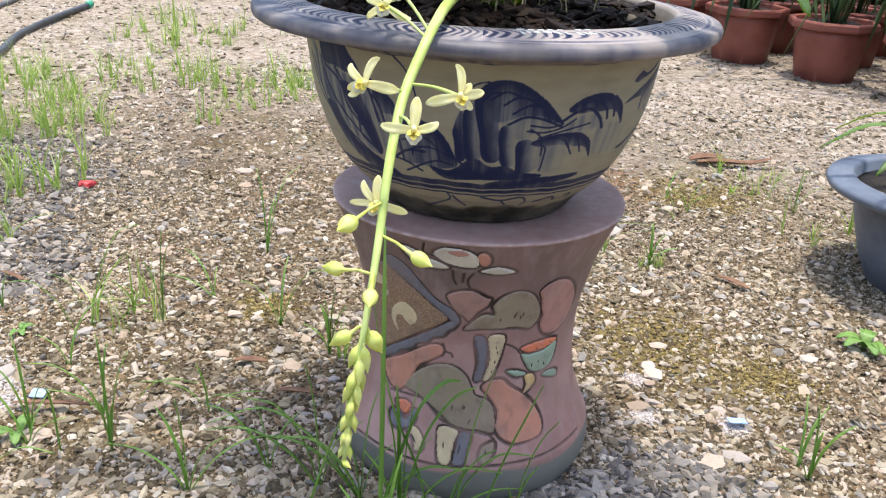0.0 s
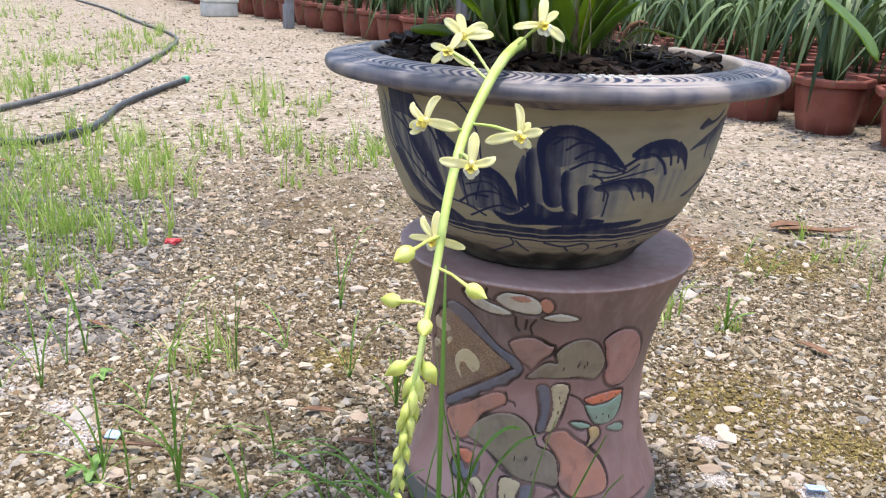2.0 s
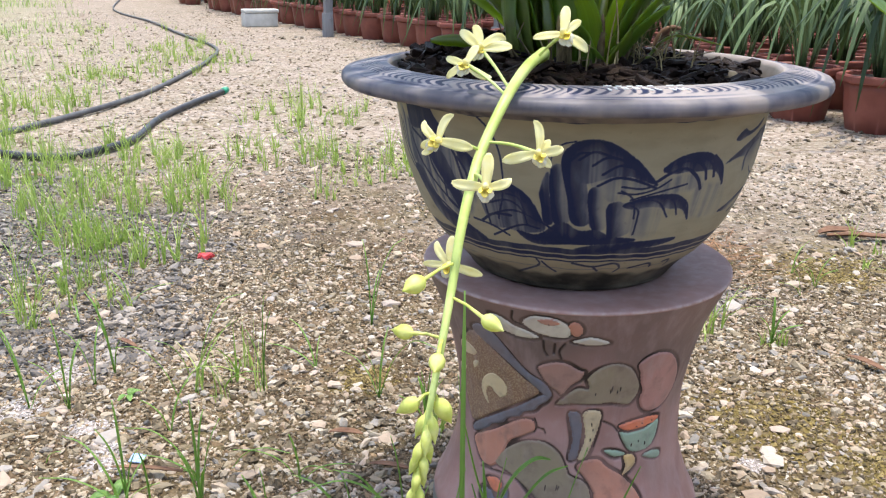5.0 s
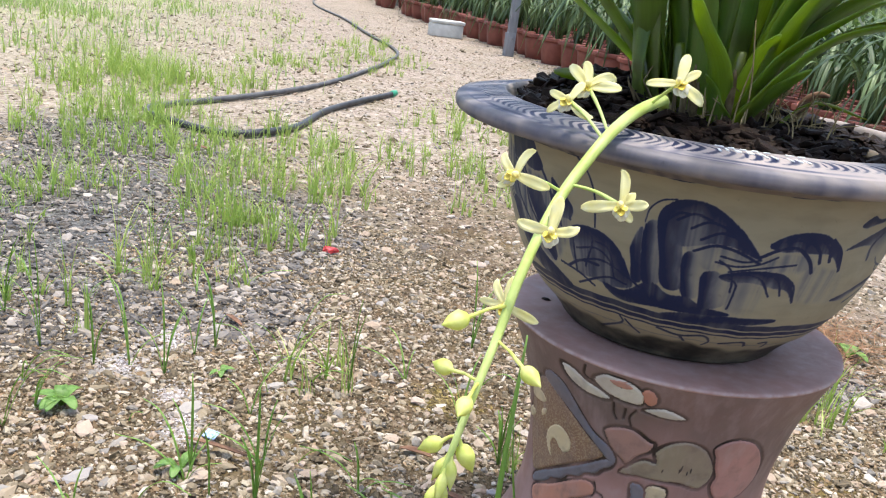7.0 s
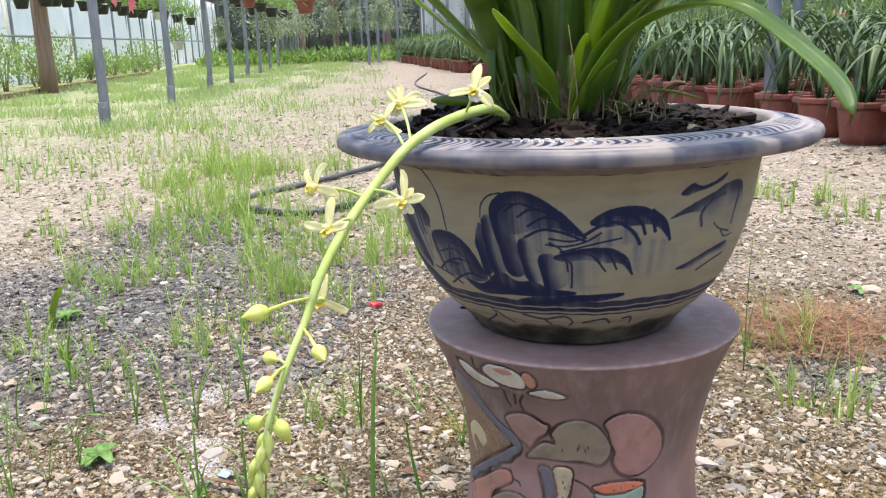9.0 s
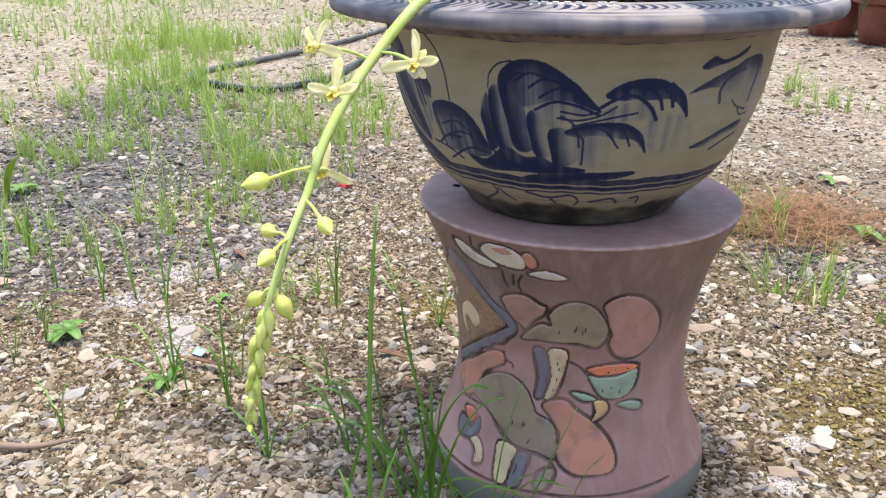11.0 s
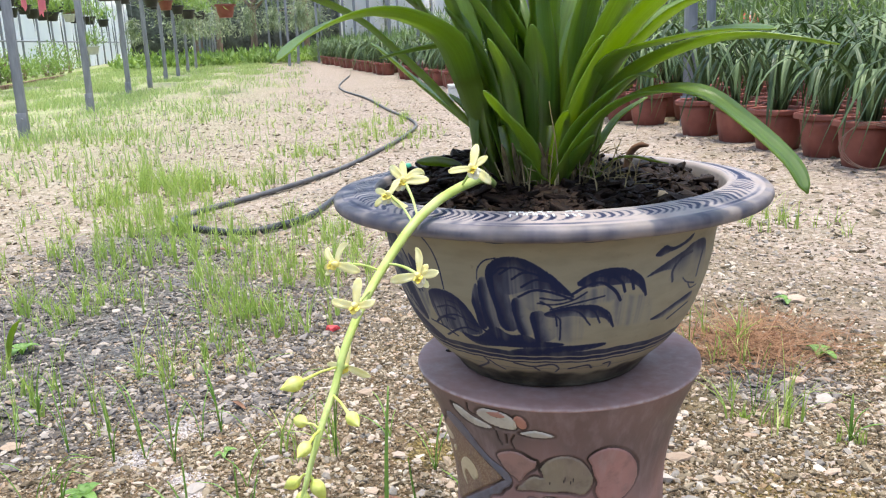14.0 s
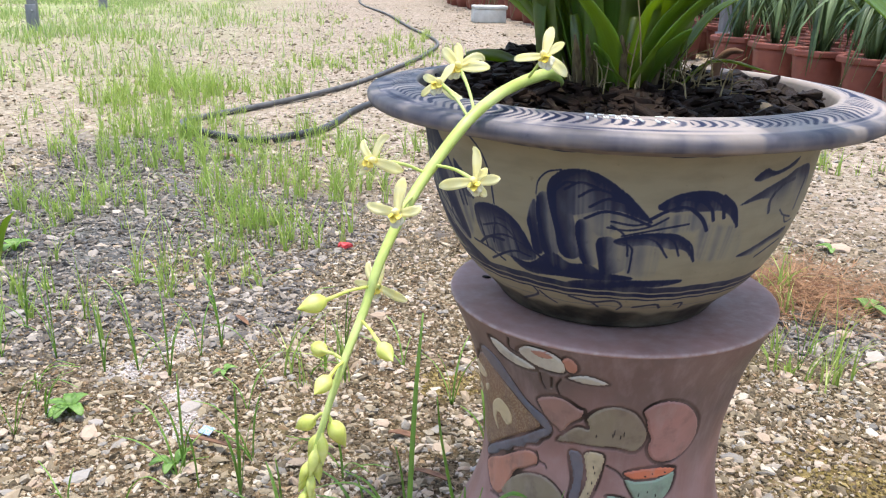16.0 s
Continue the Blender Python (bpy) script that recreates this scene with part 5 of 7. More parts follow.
for k in range(11):        # the upright leaves in the middle of the fans
    a = 2 * math.pi * k / 11 + rng.uniform(-0.2, 0.2)
    b = Vector((0.065 + 0.045 * math.cos(a) * rng.uniform(0.3, 1), 1.11 + 0.05 * math.sin(a) * rng.uniform(0.3, 1), 0.69))
    w = Vector((math.cos(a), math.sin(a), 0)) * rng.uniform(0.05, 0.16)
    top = rng.uniform(0.25, 0.42)
    leaf(rng.uniform(0.028, 0.038), [tuple(b), tuple(b + w * 0.15 + Vector((0, 0, top * 0.4))), tuple(b + w * 0.45 + Vector((0, 0, top * 0.75))), tuple(b + w + Vector((0, 0, top)))])
for k in range(18):        # short sheathing leaves that thicken the foot of the clump
    a = 2 * math.pi * k / 18 + rng.uniform(-0.15, 0.15)
    b = Vector((0.07 + 0.075 * math.cos(a) * rng.uniform(0.4, 1), 1.10 + 0.06 * math.sin(a) * rng.uniform(0.4, 1), 0.668))
    w = Vector((math.cos(a), math.sin(a) * 0.8, 0)) * rng.uniform(0.03, 0.10)
    top = rng.uniform(0.10, 0.24)
    leaf(rng.uniform(0.024, 0.036), [tuple(b), tuple(b + w * 0.25 + Vector((0, 0, top * 0.4))), tuple(b + w * 0.55 + Vector((0, 0, top * 0.75))), tuple(b + w + Vector((0, 0, top)))])
for k, (width, points) in enumerate(LEAVES):
    if points[-1][2] > 0.93 and len(points) < 7 and points[-1][0] < 0.15:       # the upright leaves arch over above and hang outwards
        e, d = Vector(points[-1]), Vector((points[-1][0] - 0.07, points[-1][1] - 1.11, 0))
        d = d.normalized() if d.length > 0.02 else Vector((math.cos(k * 2.4), math.sin(k * 2.4), 0))
        h = max(0.0, 1.03 - e.z)
        points = points + [tuple(e + d * 0.09 + Vector((0, 0, 0.09 + h))), tuple(e + d * 0.22 + Vector((0, 0, 0.12 + h))), tuple(e + d * 0.36 + Vector((0, 0, 0.06 + h)))]
    b = points[0]
    root = (0.065 + (b[0] - 0.065) * 0.75, 1.10 + (b[1] - 1.10) * 0.75, 0.648)
    long = (Vector(points[-1]) - Vector(b)).length > 0.2
    bm = bmesh.new()
    strap(bm, [root] + points, width * (1.12 if long else 0.95), 0.34, 0.0016, 34, 0.66 if b[0] < 0.03 else 0.46, 0.46 if long else 0.8, rng.uniform(-0.3, 0.3))
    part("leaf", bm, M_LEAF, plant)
for k in range(9):
    a = 2 * math.pi * k / 9
    x, y = 0.065 + 0.055 * math.cos(a) * rng.uniform(0.4, 1), 1.10 + 0.06 * math.sin(a) * rng.uniform(0.4, 1)
    lean = Vector((x - 0.065, y - 1.10, 0)) * 0.5
    bm = bmesh.new()
    tube(bm, [Vector((x, y, 0.638)), Vector((x, y, 0.66)) + lean * 0.2, Vector((x, y, 0.70)) + lean * 0.7, Vector((x, y, 0.745)) + lean * 1.3], [0.008, 0.011, 0.009, 0.005], 10)
    part("pseudobulb", bm, M_LEAF, plant, "swollen green leaf base")
for k in range(44):
    a = rng.uniform(0, 6.28)
    x, y = 0.065 + 0.085 * math.cos(a) * rng.uniform(0.5, 1), 1.09 + 0.075 * math.sin(a) * rng.uniform(0.5, 1)
    dx, dy, h = 0.035 * math.cos(a) * rng.uniform(0, 1.2), 0.035 * math.sin(a) * rng.uniform(0, 1.2), rng.uniform(0.03, 0.085)
    bm = bmesh.new()
    strap(bm, [(x, y, 0.645), (x + dx * 0.4, y + dy * 0.4, 0.645 + h * 0.5), (x + dx, y + dy, 0.645 + h)], rng.uniform(0.004, 0.009), 0.5, 0.001, 10)
    part("dry_sheath", bm, M_SHEATH, plant, "withered brown leaf sheath")
for k in range(110):
    a = rng.uniform(0, 6.28)
    d = rng.uniform(0.03, 0.10)
    x, y = 0.075 + d * math.cos(a) + (0.05 if k % 2 else 0), 1.09 + d * math.sin(a) * 0.8
    h = rng.uniform(0.015, 0.065)
    bm = bmesh.new()
    pts = [(x, y, 0.645), (x + rng.uniform(-0.008, 0.008), y, 0.655 + h * 0.6), (x + rng.uniform(-0.03, 0.03), y + rng.uniform(-0.02, 0.02), 0.65 + h)]
    tube(bm, spline(pts, 8), [0.0008] * 5 + [0.0007, 0.0006, 0.0004], 5)
    part("root", bm, M_ROOT, plant, "dry straw-coloured aerial root")
for pts, r in (([(-0.03, 1.10, 0.665), (-0.07, 1.09, 0.688), (-0.115, 1.08, 0.690)], 0.0075), ([(0.14, 1.07, 0.66), (0.18, 1.09, 0.70), (0.24, 1.11, 0.69)], 0.002)):
    bm = bmesh.new()
    tube(bm, spline(pts, 12), [r] * 9 + [r * 0.9, r * 0.7, r * 0.3], 8)
    part("shoot", bm, M_LEAF, plant, "short new green shoot")

# the long dry threads that stand among the leaf bases, and an old bent cane
for x, y, z, dx in ((0.118, 1.02, 0.78, -0.012), (0.105, 1.02, 0.735, 0.008), (0.075, 1.01, 0.705, -0.004), (0.082, 1.005, 0.70, 0.004), (0.20, 1.03, 0.705, 0.01), (0.04, 1.03, 0.70, -0.015), (-0.01, 1.06, 0.73, 0.02), (0.0, 1.07, 0.75, -0.01), (0.17, 1.06, 0.73, 0.02), (0.185, 1.08, 0.72, -0.01)):
    bm = bmesh.new()
    tube(bm, spline([(x, y, 0.648), (x + dx * 0.2, y, (z + 0.648) / 2), (x + dx, y, z)], 9), [0.0011, 0.0011, 0.0011, 0.0010, 0.0010, 0.0009, 0.0008, 0.0007, 0.0004], 5)
    part("root", bm, M_ROOT, plant, "dry straw-coloured aerial root")
bm = bmesh.new()
tube(bm, spline([(0.165, 1.19, 0.648), (0.167, 1.19, 0.672), (0.171, 1.19, 0.692), (0.183, 1.19, 0.703), (0.197, 1.19, 0.703)], 14), [0.008, 0.0075, 0.007, 0.007, 0.006, 0.006, 0.0055, 0.005, 0.005, 0.0045, 0.004, 0.004, 0.003, 0.002], 9)
part("old_cane", bm, M_DRY, plant, "withered brown bent cane")

# the hanging flower stalk
STALK = [(0.028, 1.03, 0.664), (0.037, 0.964, 0.688), (0.036, 0.918, 0.690), (0.029, 0.877, 0.685), (0.023, 0.840, 0.677), (0.014, 0.799, 0.659), (-0.001, 0.753, 0.620), (-0.006, 0.715, 0.590), (-0.009, 0.680, 0.555), (-0.011, 0.658, 0.520), (-0.013, 0.634, 0.490), (-0.017, 0.610, 0.45), (-0.023, 0.592, 0.40), (-0.031, 0.578, 0.322)]
path = spline(STALK, 70)
bm = bmesh.new()
tube(bm, path, [0.0062 - 0.0042 * (k / 69) ** 1.6 for k in range(70)], 12)
stalk = part("flower_stalk", bm, M_STALK, plant, "arching yellow-green stalk hanging over the rim")


def bud(at, root, size=0.018, fat=0.32):
    at, root = Vector(at), Vector(root)
    d = (at - root).normalized()
    bm = bmesh.new()
    n = 12
    foot = at - d * (size * 0.36)
    pts = [root, root.lerp(foot, 0.5) + Vector((0, 0, 0.002)), foot] + [at + d * (size * (k / n - 0.3)) for k in range(n + 1)]
    rad = [0.0014, 0.0013, 0.0019] + [max(0.0006, size * fat * math.sin(math.pi * min(1, 0.12 + 0.87 * k / n) ** 0.80) ** 0.95 * (1 - 0.25 * (k / n) ** 3)) for k in range(n + 1)]
    tube(bm, pts, rad, 10)
    part("bud", bm, M_BUD, stalk, "closed pale green bud")


def petal(bm, way, out, length, width, curl, mat, sweep=0.0, hook=0.0):
    """One petal: a cupped, narrow blade; curl bends it back, sweep bends it sideways, hook rolls its tip."""
    side = out.cross(way).normalized()
    rows, n = [], 10
    at, a, b = Vector((0, 0, 0)), 0.0, 0.0
    for k in range(n + 1):
        t = k / n
        w = width * 0.5 * (0.38 + 0.66 * math.sin(math.pi * min(1, 0.08 + 0.76 * t ** 1.1)))
        if t > 0.72:
            w *= math.sqrt(max(0.05, 1 - ((t - 0.72) / 0.30) ** 2))
        d = (way * math.cos(a) + side * math.sin(a)) * math.cos(b) - out * math.sin(b)
        flat = (side * math.cos(a) - way * math.sin(a)).normalized()
        lift = flat.cross(d).normalized()
        wave = 0.10 * math.sin(9 * t + length * 900)
        rows.append([bm.verts.new(at + flat * (w * q) - lift * (w * ((abs(q) - 0.5) * 0.6 + wave * q) + th)) for th in (0, -0.0006) for q in (-1, -0.4, 0.4, 1)])
        at = at + d * (length / n)
        bend = max(0.0, t - 0.45) / 0.55
        a += sweep * (0.05 + 0.42 * bend)
        b += curl * 0.10 + hook * 0.30 * bend ** 1.5
    for p, q in zip(rows, rows[1:]):
        for i, j in ((0, 1), (1, 2), (2, 3), (3, 7), (7, 6), (6, 5), (5, 4), (4, 0)):
            bm.faces.new((p[i], p[j], q[j], q[i])).material_index = mat
    bm.faces.new([rows[-1][i] for i in (0, 1, 2, 3, 7, 6, 5, 4)]).material_index = mat
    bm.faces.new([rows[0][i] for i in (4, 5, 6, 7, 3, 2, 1, 0)]).material_index = mat


def flower(at, root, face, petals, size=0.025, lip=-90):
    """Narrow pale petals round a frilled white and yellow lip, on a thin stalk of its own.
    petals: (degrees round the face, length, width, sweep, hook); lip: where the lip points."""
    at, root, face = Vector(at), Vector(root), (Vector(face) + Vector((0, 0, 0.25))).normalized()
    up = (Vector((0, 0, 1)) - face * face.z).normalized()
    side = up.cross(face)
    bm = bmesh.new()

    def way(ang, out):
        return (side * math.cos(radians(ang)) + up * math.sin(radians(ang)) + face * out).normalized()
    for k, (ang, ln, wd, sweep, hook) in enumerate(petals):
        petal(bm, way(ang, 0.10), face, size * ln * 0.92, size * 0.32 * wd, 0.25, 0, sweep, hook)
    for da, ln in ((-24, 0.50), (0, 0.62), (24, 0.50)):
        petal(bm, way(lip + da, 0.45), face, size * ln, size * 0.30, 0.8, 1, 0.4 * (da > 0) - 0.4 * (da < 0), 0.5)
    for da in (-50, 50):
        petal(bm, way(lip + da, 1.2), way(lip + 180, 0.2), size * 0.34, size * 0.22, 0.3, 2, 0.0, 0.4)
    petal(bm, way(lip, 1.0), way(lip + 180, 0.3), size * 0.42, size * 0.26, 0.2, 2, 0.0, 0.2)
    tube(bm, [face * 0.001, face * (size * 0.20) - way(lip, 0) * (size * 0.06), face * (size * 0.34) - way(lip, 0) * (size * 0.02)], [size * 0.12, size * 0.10, size * 0.06], 8, mat=0)
    tube(bm, spline([(root - at), (root - at) * 0.5 + Vector((0, 0, 0.003)) - face * 0.004, -face * 0.001], 7), [0.0016, 0.0015, 0.0015, 0.0016, 0.0018, 0.0020, 0.0024], 7, mat=3)
    bmesh.ops.translate(bm, verts=bm.verts, vec=at)
    part("flower", bm, (M_PETAL, M_LIP, M_YELLOW, M_STALK), stalk, "open pale yellow flower with a white lip")


def on_stalk(z):
    k = min(range(30, 70), key=lambda i: abs(path[i][2] - z))
    return path[k]


flower((0.062, 0.868, 0.716), path[13], (0.05, -1, 0.25), [(85, 1.15, 1.1, 0.2, 0.5), (40, 0.85, 0.9, 0.2, 0.3), (188, 1.15, 0.9, 0.0, 0.2), (-28, 1.15, 1.1, -0.5, 0.2)], 0.029, -60)
flower((-0.030, 0.834, 0.688), path[26], (-0.1, -1, 0.2), [(170, 0.9, 0.9, -0.4, 0.4), (215, 0.95, 0.9, 0.3, 0.5), (-40, 1.25, 0.9, 0.9, 0.3), (60, 0.9, 1.0, 0.3, 0.6)], 0.027, 250)
flower((-0.018, 0.850, 0.702), path[25], (0.0, -1, 0.25), [(140, 1.1, 1.1, 0.0, 0.3), (98, 1.0, 1.0, 0.8, 0.5), (50, 1.1, 0.9, -1.6, 0.3), (5, 1.2, 1.2, 0.0, 0.3)], 0.029, 240)
flower((-0.034, 0.715, 0.634), on_stalk(0.618), (-0.15, -1, 0.0), [(84, 1.15, 0.9, -1.1, 0.2), (-8, 1.35, 1.2, 0.0, 0.0), (155, 1.0, 0.9, -1.3, 0.3), (195, 0.75, 0.9, 0.6, 0.4), (235, 0.85, 0.8, -1.0, 0.4)], 0.026, 215)
flower((0.052, 0.737, 0.622), on_stalk(0.625), (0.1, -1, 0.0), [(82, 1.30, 0.95, 1.0, 0.2), (193, 1.40, 1.2, 0.0, 0.0), (8, 0.95, 1.1, 0.3, 0.4), (45, 0.65, 0.9, 0.6, 0.6), (-50, 0.7, 0.9, 0.3, 0.4)], 0.026, -75)
flower((0.015, 0.668, 0.606), on_stalk(0.600), (0.0, -1, 0.0), [(88, 1.20, 1.2, 0.0, 0.1), (180, 1.25, 1.1, -0.3, 0.1), (4, 0.95, 1.0, 1.0, 0.3)], 0.026, -90)
flower((-0.020, 0.697, 0.526), on_stalk(0.533), (0.0, -1, 0.0), [(88, 1.15, 1.1, 0.0, 0.1), (138, 1.1, 0.9, -0.9, 0.3), (180, 1.1, 0.8, 0.0, 0.2), (-14, 1.35, 1.0, 0.0, 0.1)], 0.025, -110)
for at, z, size in (((-0.034, 0.621, 0.534), 0.536, 0.025), ((-0.050, 0.648, 0.479), 0.484, 0.022), ((0.026, 0.627, 0.503), 0.513, 0.022), ((-0.012, 0.597, 0.478), 0.487, 0.022), ((-0.036, 0.607, 0.432), 0.445, 0.022), ((-0.010, 0.610, 0.430), 0.445, 0.024)):
    bud(at, on_stalk(z), size)
for k in range(20):
    z = 0.432 - 0.0054 * k
    p, below = Vector(on_stalk(z)), Vector(on_stalk(z - 0.02))
    d = (below - p).normalized()
    out = Vector((math.cos(k * 2.6), math.sin(k * 2.6), 0)) * (0.0050 - 0.00010 * k)
    size = 0.022 - 0.0005 * k
    bud(p + out + d * size * 0.4, p + out * 0.3 - d * 0.002, size, 0.23)

# ---- the nursery round about ----
rng = random.Random(11)
gx = np.concatenate([np.array([-400, -120, -60]), np.arange(-40, 12.1, 1.0), np.array([30, 80, 400])])
gy = np.concatenate([np.array([-400, -80, -20, -6]), np.arange(-2, 60.1, 1.0), np.array([90, 160, 600])])
X, Y = np.meshgrid(gx, gy)
i = np.arange(len(gx) - 1)
faces = np.concatenate([np.stack([i + k * len(gx), i + 1 + k * len(gx), i + 1 + (k + 1) * len(gx), i + (k + 1) * len(gx)], 1) for k in range(len(gy) - 1)])
ground = part("ground", bulk("ground", np.stack([X.ravel(), Y.ravel(), np.zeros(X.size)], 1), faces, M_GROUND), M_GROUND, None)
tagged(ground, "sandy ground strewn with pale gravel and thin grass", "ground", kind="structure")

# garden hose: from its green end it runs back, turns, and goes off down the aisle
HOSE = [(-2.25, 5.17), (-2.20, 4.6), (-2.15, 4.15), (-1.99, 3.62), (-2.0, 3.32), (-2.1, 3.2), (-2.35, 3.2), (-2.58, 3.28), (-2.67, 3.5), (-2.63, 4.0), (-2.62, 4.5), (-2.72, 5.2), (-2.92, 6.1), (-3.15, 6.95), (-3.6, 8.05), (-4.75, 9.6), (-6.05, 11.4), (-7.5, 13.2), (-8.6, 14.9), (-10.5, 18.5)]
hose = thing("garden_hose", "black rubber garden hose lying in a loop on the gravel", "hose")
bm = bmesh.new()
line = spline([(x, y, 0.021 + 0.004 * math.sin(k * 2.1) - 0.002) for k, (x, y) in enumerate(HOSE)], 260)
tube(bm, line[:92], 0.0165, 12)
part("near_length", bm, M_HOSE, hose, "dark wet-looking length of hose")
bm = bmesh.new()
tube(bm, line[91:], 0.0150, 10)
part("far_length", bm, M_HOSE2, hose, "dusty grey length of hose")
bm = bmesh.new()
tube(bm, [line[0] + np.array((0.0, 0.06, 0.004)), line[0] + np.array((0, 0.03, 0.003)), line[0]], [0.020, 0.022, 0.020], 12)
part("connector", bm, plain("green_plastic", (0.03, 0.26, 0.16), (0.05, 0.34, 0.2), 20, 0.4), hose, "green plastic hose end")


def metal_post(at, height=2.9, wide=0.088):
    p = thing("metal_post", "grey painted square post with a bolted foot sleeve", "post", Matrix.Translation(at) @ Matrix.Rotation(0.64, 4, "Z"), "posts along the aisle")
    bm = bmesh.new()
    block(bm, (wide, wide, height), (0, 0, height / 2), 0.006)
    part("shaft", bm, M_GALV, p)
    bm = bmesh.new()
    block(bm, (wide * 1.20, wide * 1.12, 0.26), (-0.010, 0, 0.13), 0.006)
    part("sleeve", bm, M_GALV, p, "wider foot sleeve")
    bm = bmesh.new()
    tube(bm, [(0, -wide * 0.75, 0.20), (0, wide * 0.75, 0.20)], 0.012, 6)
    part("bolt", bm, M_GALV, p)
    return p


POST = metal_post(Vector((-7.47, 6.63, 0)))
LINE = Vector((-0.585, 0.811, 0))
LEFT_POSTS = [Vector((-7.47, 6.63, 0)) + LINE * d for d in (0, 3.8, 7.75, 11.1, 14.6, 18.2, 22, 26, 26.0 + 3.2, 32, 34.6, 37, 39.4, 42, 45)]
for q in LEFT_POSTS[1:]:
    copy_thing(POST, Matrix.Translation(q) @ Matrix.Rotation(0.64, 4, "Z"))
RIGHT_POSTS = [Vector((-0.87, 7.94, 0)), Vector((-3.0, 9.72, 0)), Vector((-1.25, 11.7, 0))] + [aisle(u, 4.1) for u in (15.5, 19.5, 23.5, 27.5, 31, 34.5)] + [aisle(u, 6.6) for u in (17, 22, 27, 32, 37)]
RIGHT_POSTS += [aisle(u, v) for u, v in ((33, 1.9), (36, 2.4), (36, 3.2), (39, 1.4), (39, 2.6), (39, 3.6), (42, 2.0), (42, 3.0))]
slim = metal_post(RIGHT_POSTS[0], 3.0, 0.085)
for q in RIGHT_POSTS[1:]:
    copy_thing(slim, Matrix.Translation(q) @ Matrix.Rotation(0.64, 4, "Z"))
# the wires along the posts, from which the pots hang
for name, v, u0, u1, z in (("overhead_wire", -1.85, 5, 52, 2.62), ("overhead_wire", -0.26, 6, 52, 2.66), ("overhead_wire", -5.2, 8, 55, 2.7)):
    bm = bmesh.new()
    tube(bm, [aisle(u0, v, z), aisle(u1, v + 1.3, z)], 0.007, 6)
    solo(name, bm, M_GALV, "thin grey wire carrying hanging pots overhead", "wire")
bm = bmesh.new()
lathe(bm, [(0.17, 0), (0.165, 0.6), (0.155, 1.6), (0.15, 3.0)], 14)
for v in bm.verts:
    v.co.x += 0.02 * noise.noise(v.co * 2.0)
solo("wooden_post", bm, M_WOOD, "rough brown wooden post standing in grass", "post", Matrix.Translation((-16.0, 12.35, 0)))


# ---- potted orchids in rows ----
def red_pot():
    p = thing("red_pot", "terracotta-red plastic pot, eight-sided, on the gravel", "plant pot", pose(0, 0, 0), "potted orchids in rows")
    bm = bmesh.new()
    lathe(bm, [(0.135, 0.0), (0.142, 0.004), (0.158, 0.10), (0.172, 0.20), (0.180, 0.245)], 8, phase=0.39)
    bmesh.ops.bevel(bm, geom=[e for e in bm.edges if abs(e.verts[0].co.z - e.verts[1].co.z) > 0.03], offset=0.012, segments=2, affect="EDGES")
    part("body", bm, M_TERRA, p)
    bm = bmesh.new()
    lathe(bm, [(0.170, 0.238), (0.206, 0.242), (0.211, 0.250), (0.211, 0.272), (0.206, 0.280), (0.192, 0.281), (0.184, 0.276), (0.180, 0.255)], 8, phase=0.39)
    part("rim", bm, M_TERRA, p, "thick flared lip", smooth=False)
    bm = bmesh.new()
    lathe(bm, [(0.178, 0.252), (0.15, 0.262), (0.02, 0.268)], 16)
    for v in bm.verts:
        v.co.z += 0.012 * noise.noise(v.co * 25)
    part("soil", bm, M_SOIL, p, "dark bark soil")
    return p


def orchid(seed, count, tall):
    r = random.Random(seed)
    p = thing("potted_orchid", "dark green orchid with narrow arching leaves in a red pot", "orchid", pose(0, 0, 0), "potted orchids in rows")
    for k in range(count):
        a = r.uniform(0, 6.28)
        b = Vector((math.cos(a), math.sin(a), 0))
        h = tall * r.uniform(0.65, 1.1)
        reach = h * r.uniform(0.45, 1.35)
        base = b * r.uniform(0.01, 0.06) + Vector((0, 0, 0.262))
        droop = r.uniform(0.25, 1.25) * h
        pts = [base, base + b * (reach * 0.15) + Vector((0, 0, h * 0.5)), base + b * (reach * 0.5) + Vector((0, 0, h * 0.88)), base + b * (reach * 0.85) + Vector((0, 0, h * 0.95 - droop * 0.4)), base + b * (reach * 1.15) + Vector((0, 0, h * 0.85 - droop))]
        bm = bmesh.new()
        strap(bm, pts, r.uniform(0.020, 0.033), 0.3, 0.0015, 11, 0.7, 0.4, r.uniform(-0.4, 0.4))
        part("leaf", bm, M_FAR, p)
    return p


KINDS = [orchid(s, n, t) for s, n, t in ((1, 17, 0.56), (2, 15, 0.62), (3, 18, 0.50), (4, 14, 0.66), (5, 16, 0.58))]
POTS = red_pot()
first = True
used = set()
for row in range(7):
    v = 4.02 + 0.50 * row
    u = 0.9 + 0.21 * (row % 2)
    while u < (35 if row < 2 else 15 if row < 5 else 11):
        q = aisle(u, v + rng.uniform(-0.04, 0.04) - 0.02 * u)
        if min((q - w).length for w in RIGHT_POSTS) > 0.3 and (q - Vector((-2.8, 12.5, 0))).length > 0.6 and not (u > 16 and rng.random() < 0.35):
            m = Matrix.Translation(q) @ Matrix.Rotation(rng.uniform(0, 6.28), 4, "Z")
            k = rng.randrange(5)
            s = rng.uniform(0.85, 1.12)
            if first:
                POTS.matrix_basis, first = m, False
            else:
                copy_thing(POTS, m)
            if k not in used:
                KINDS[k].matrix_basis = m @ Matrix.Diagonal((s, s, 1, 1))
                used.add(k)
            else:
                copy_thing(KINDS[k], m)
        u += 0.47 + rng.uniform(-0.03, 0.05)


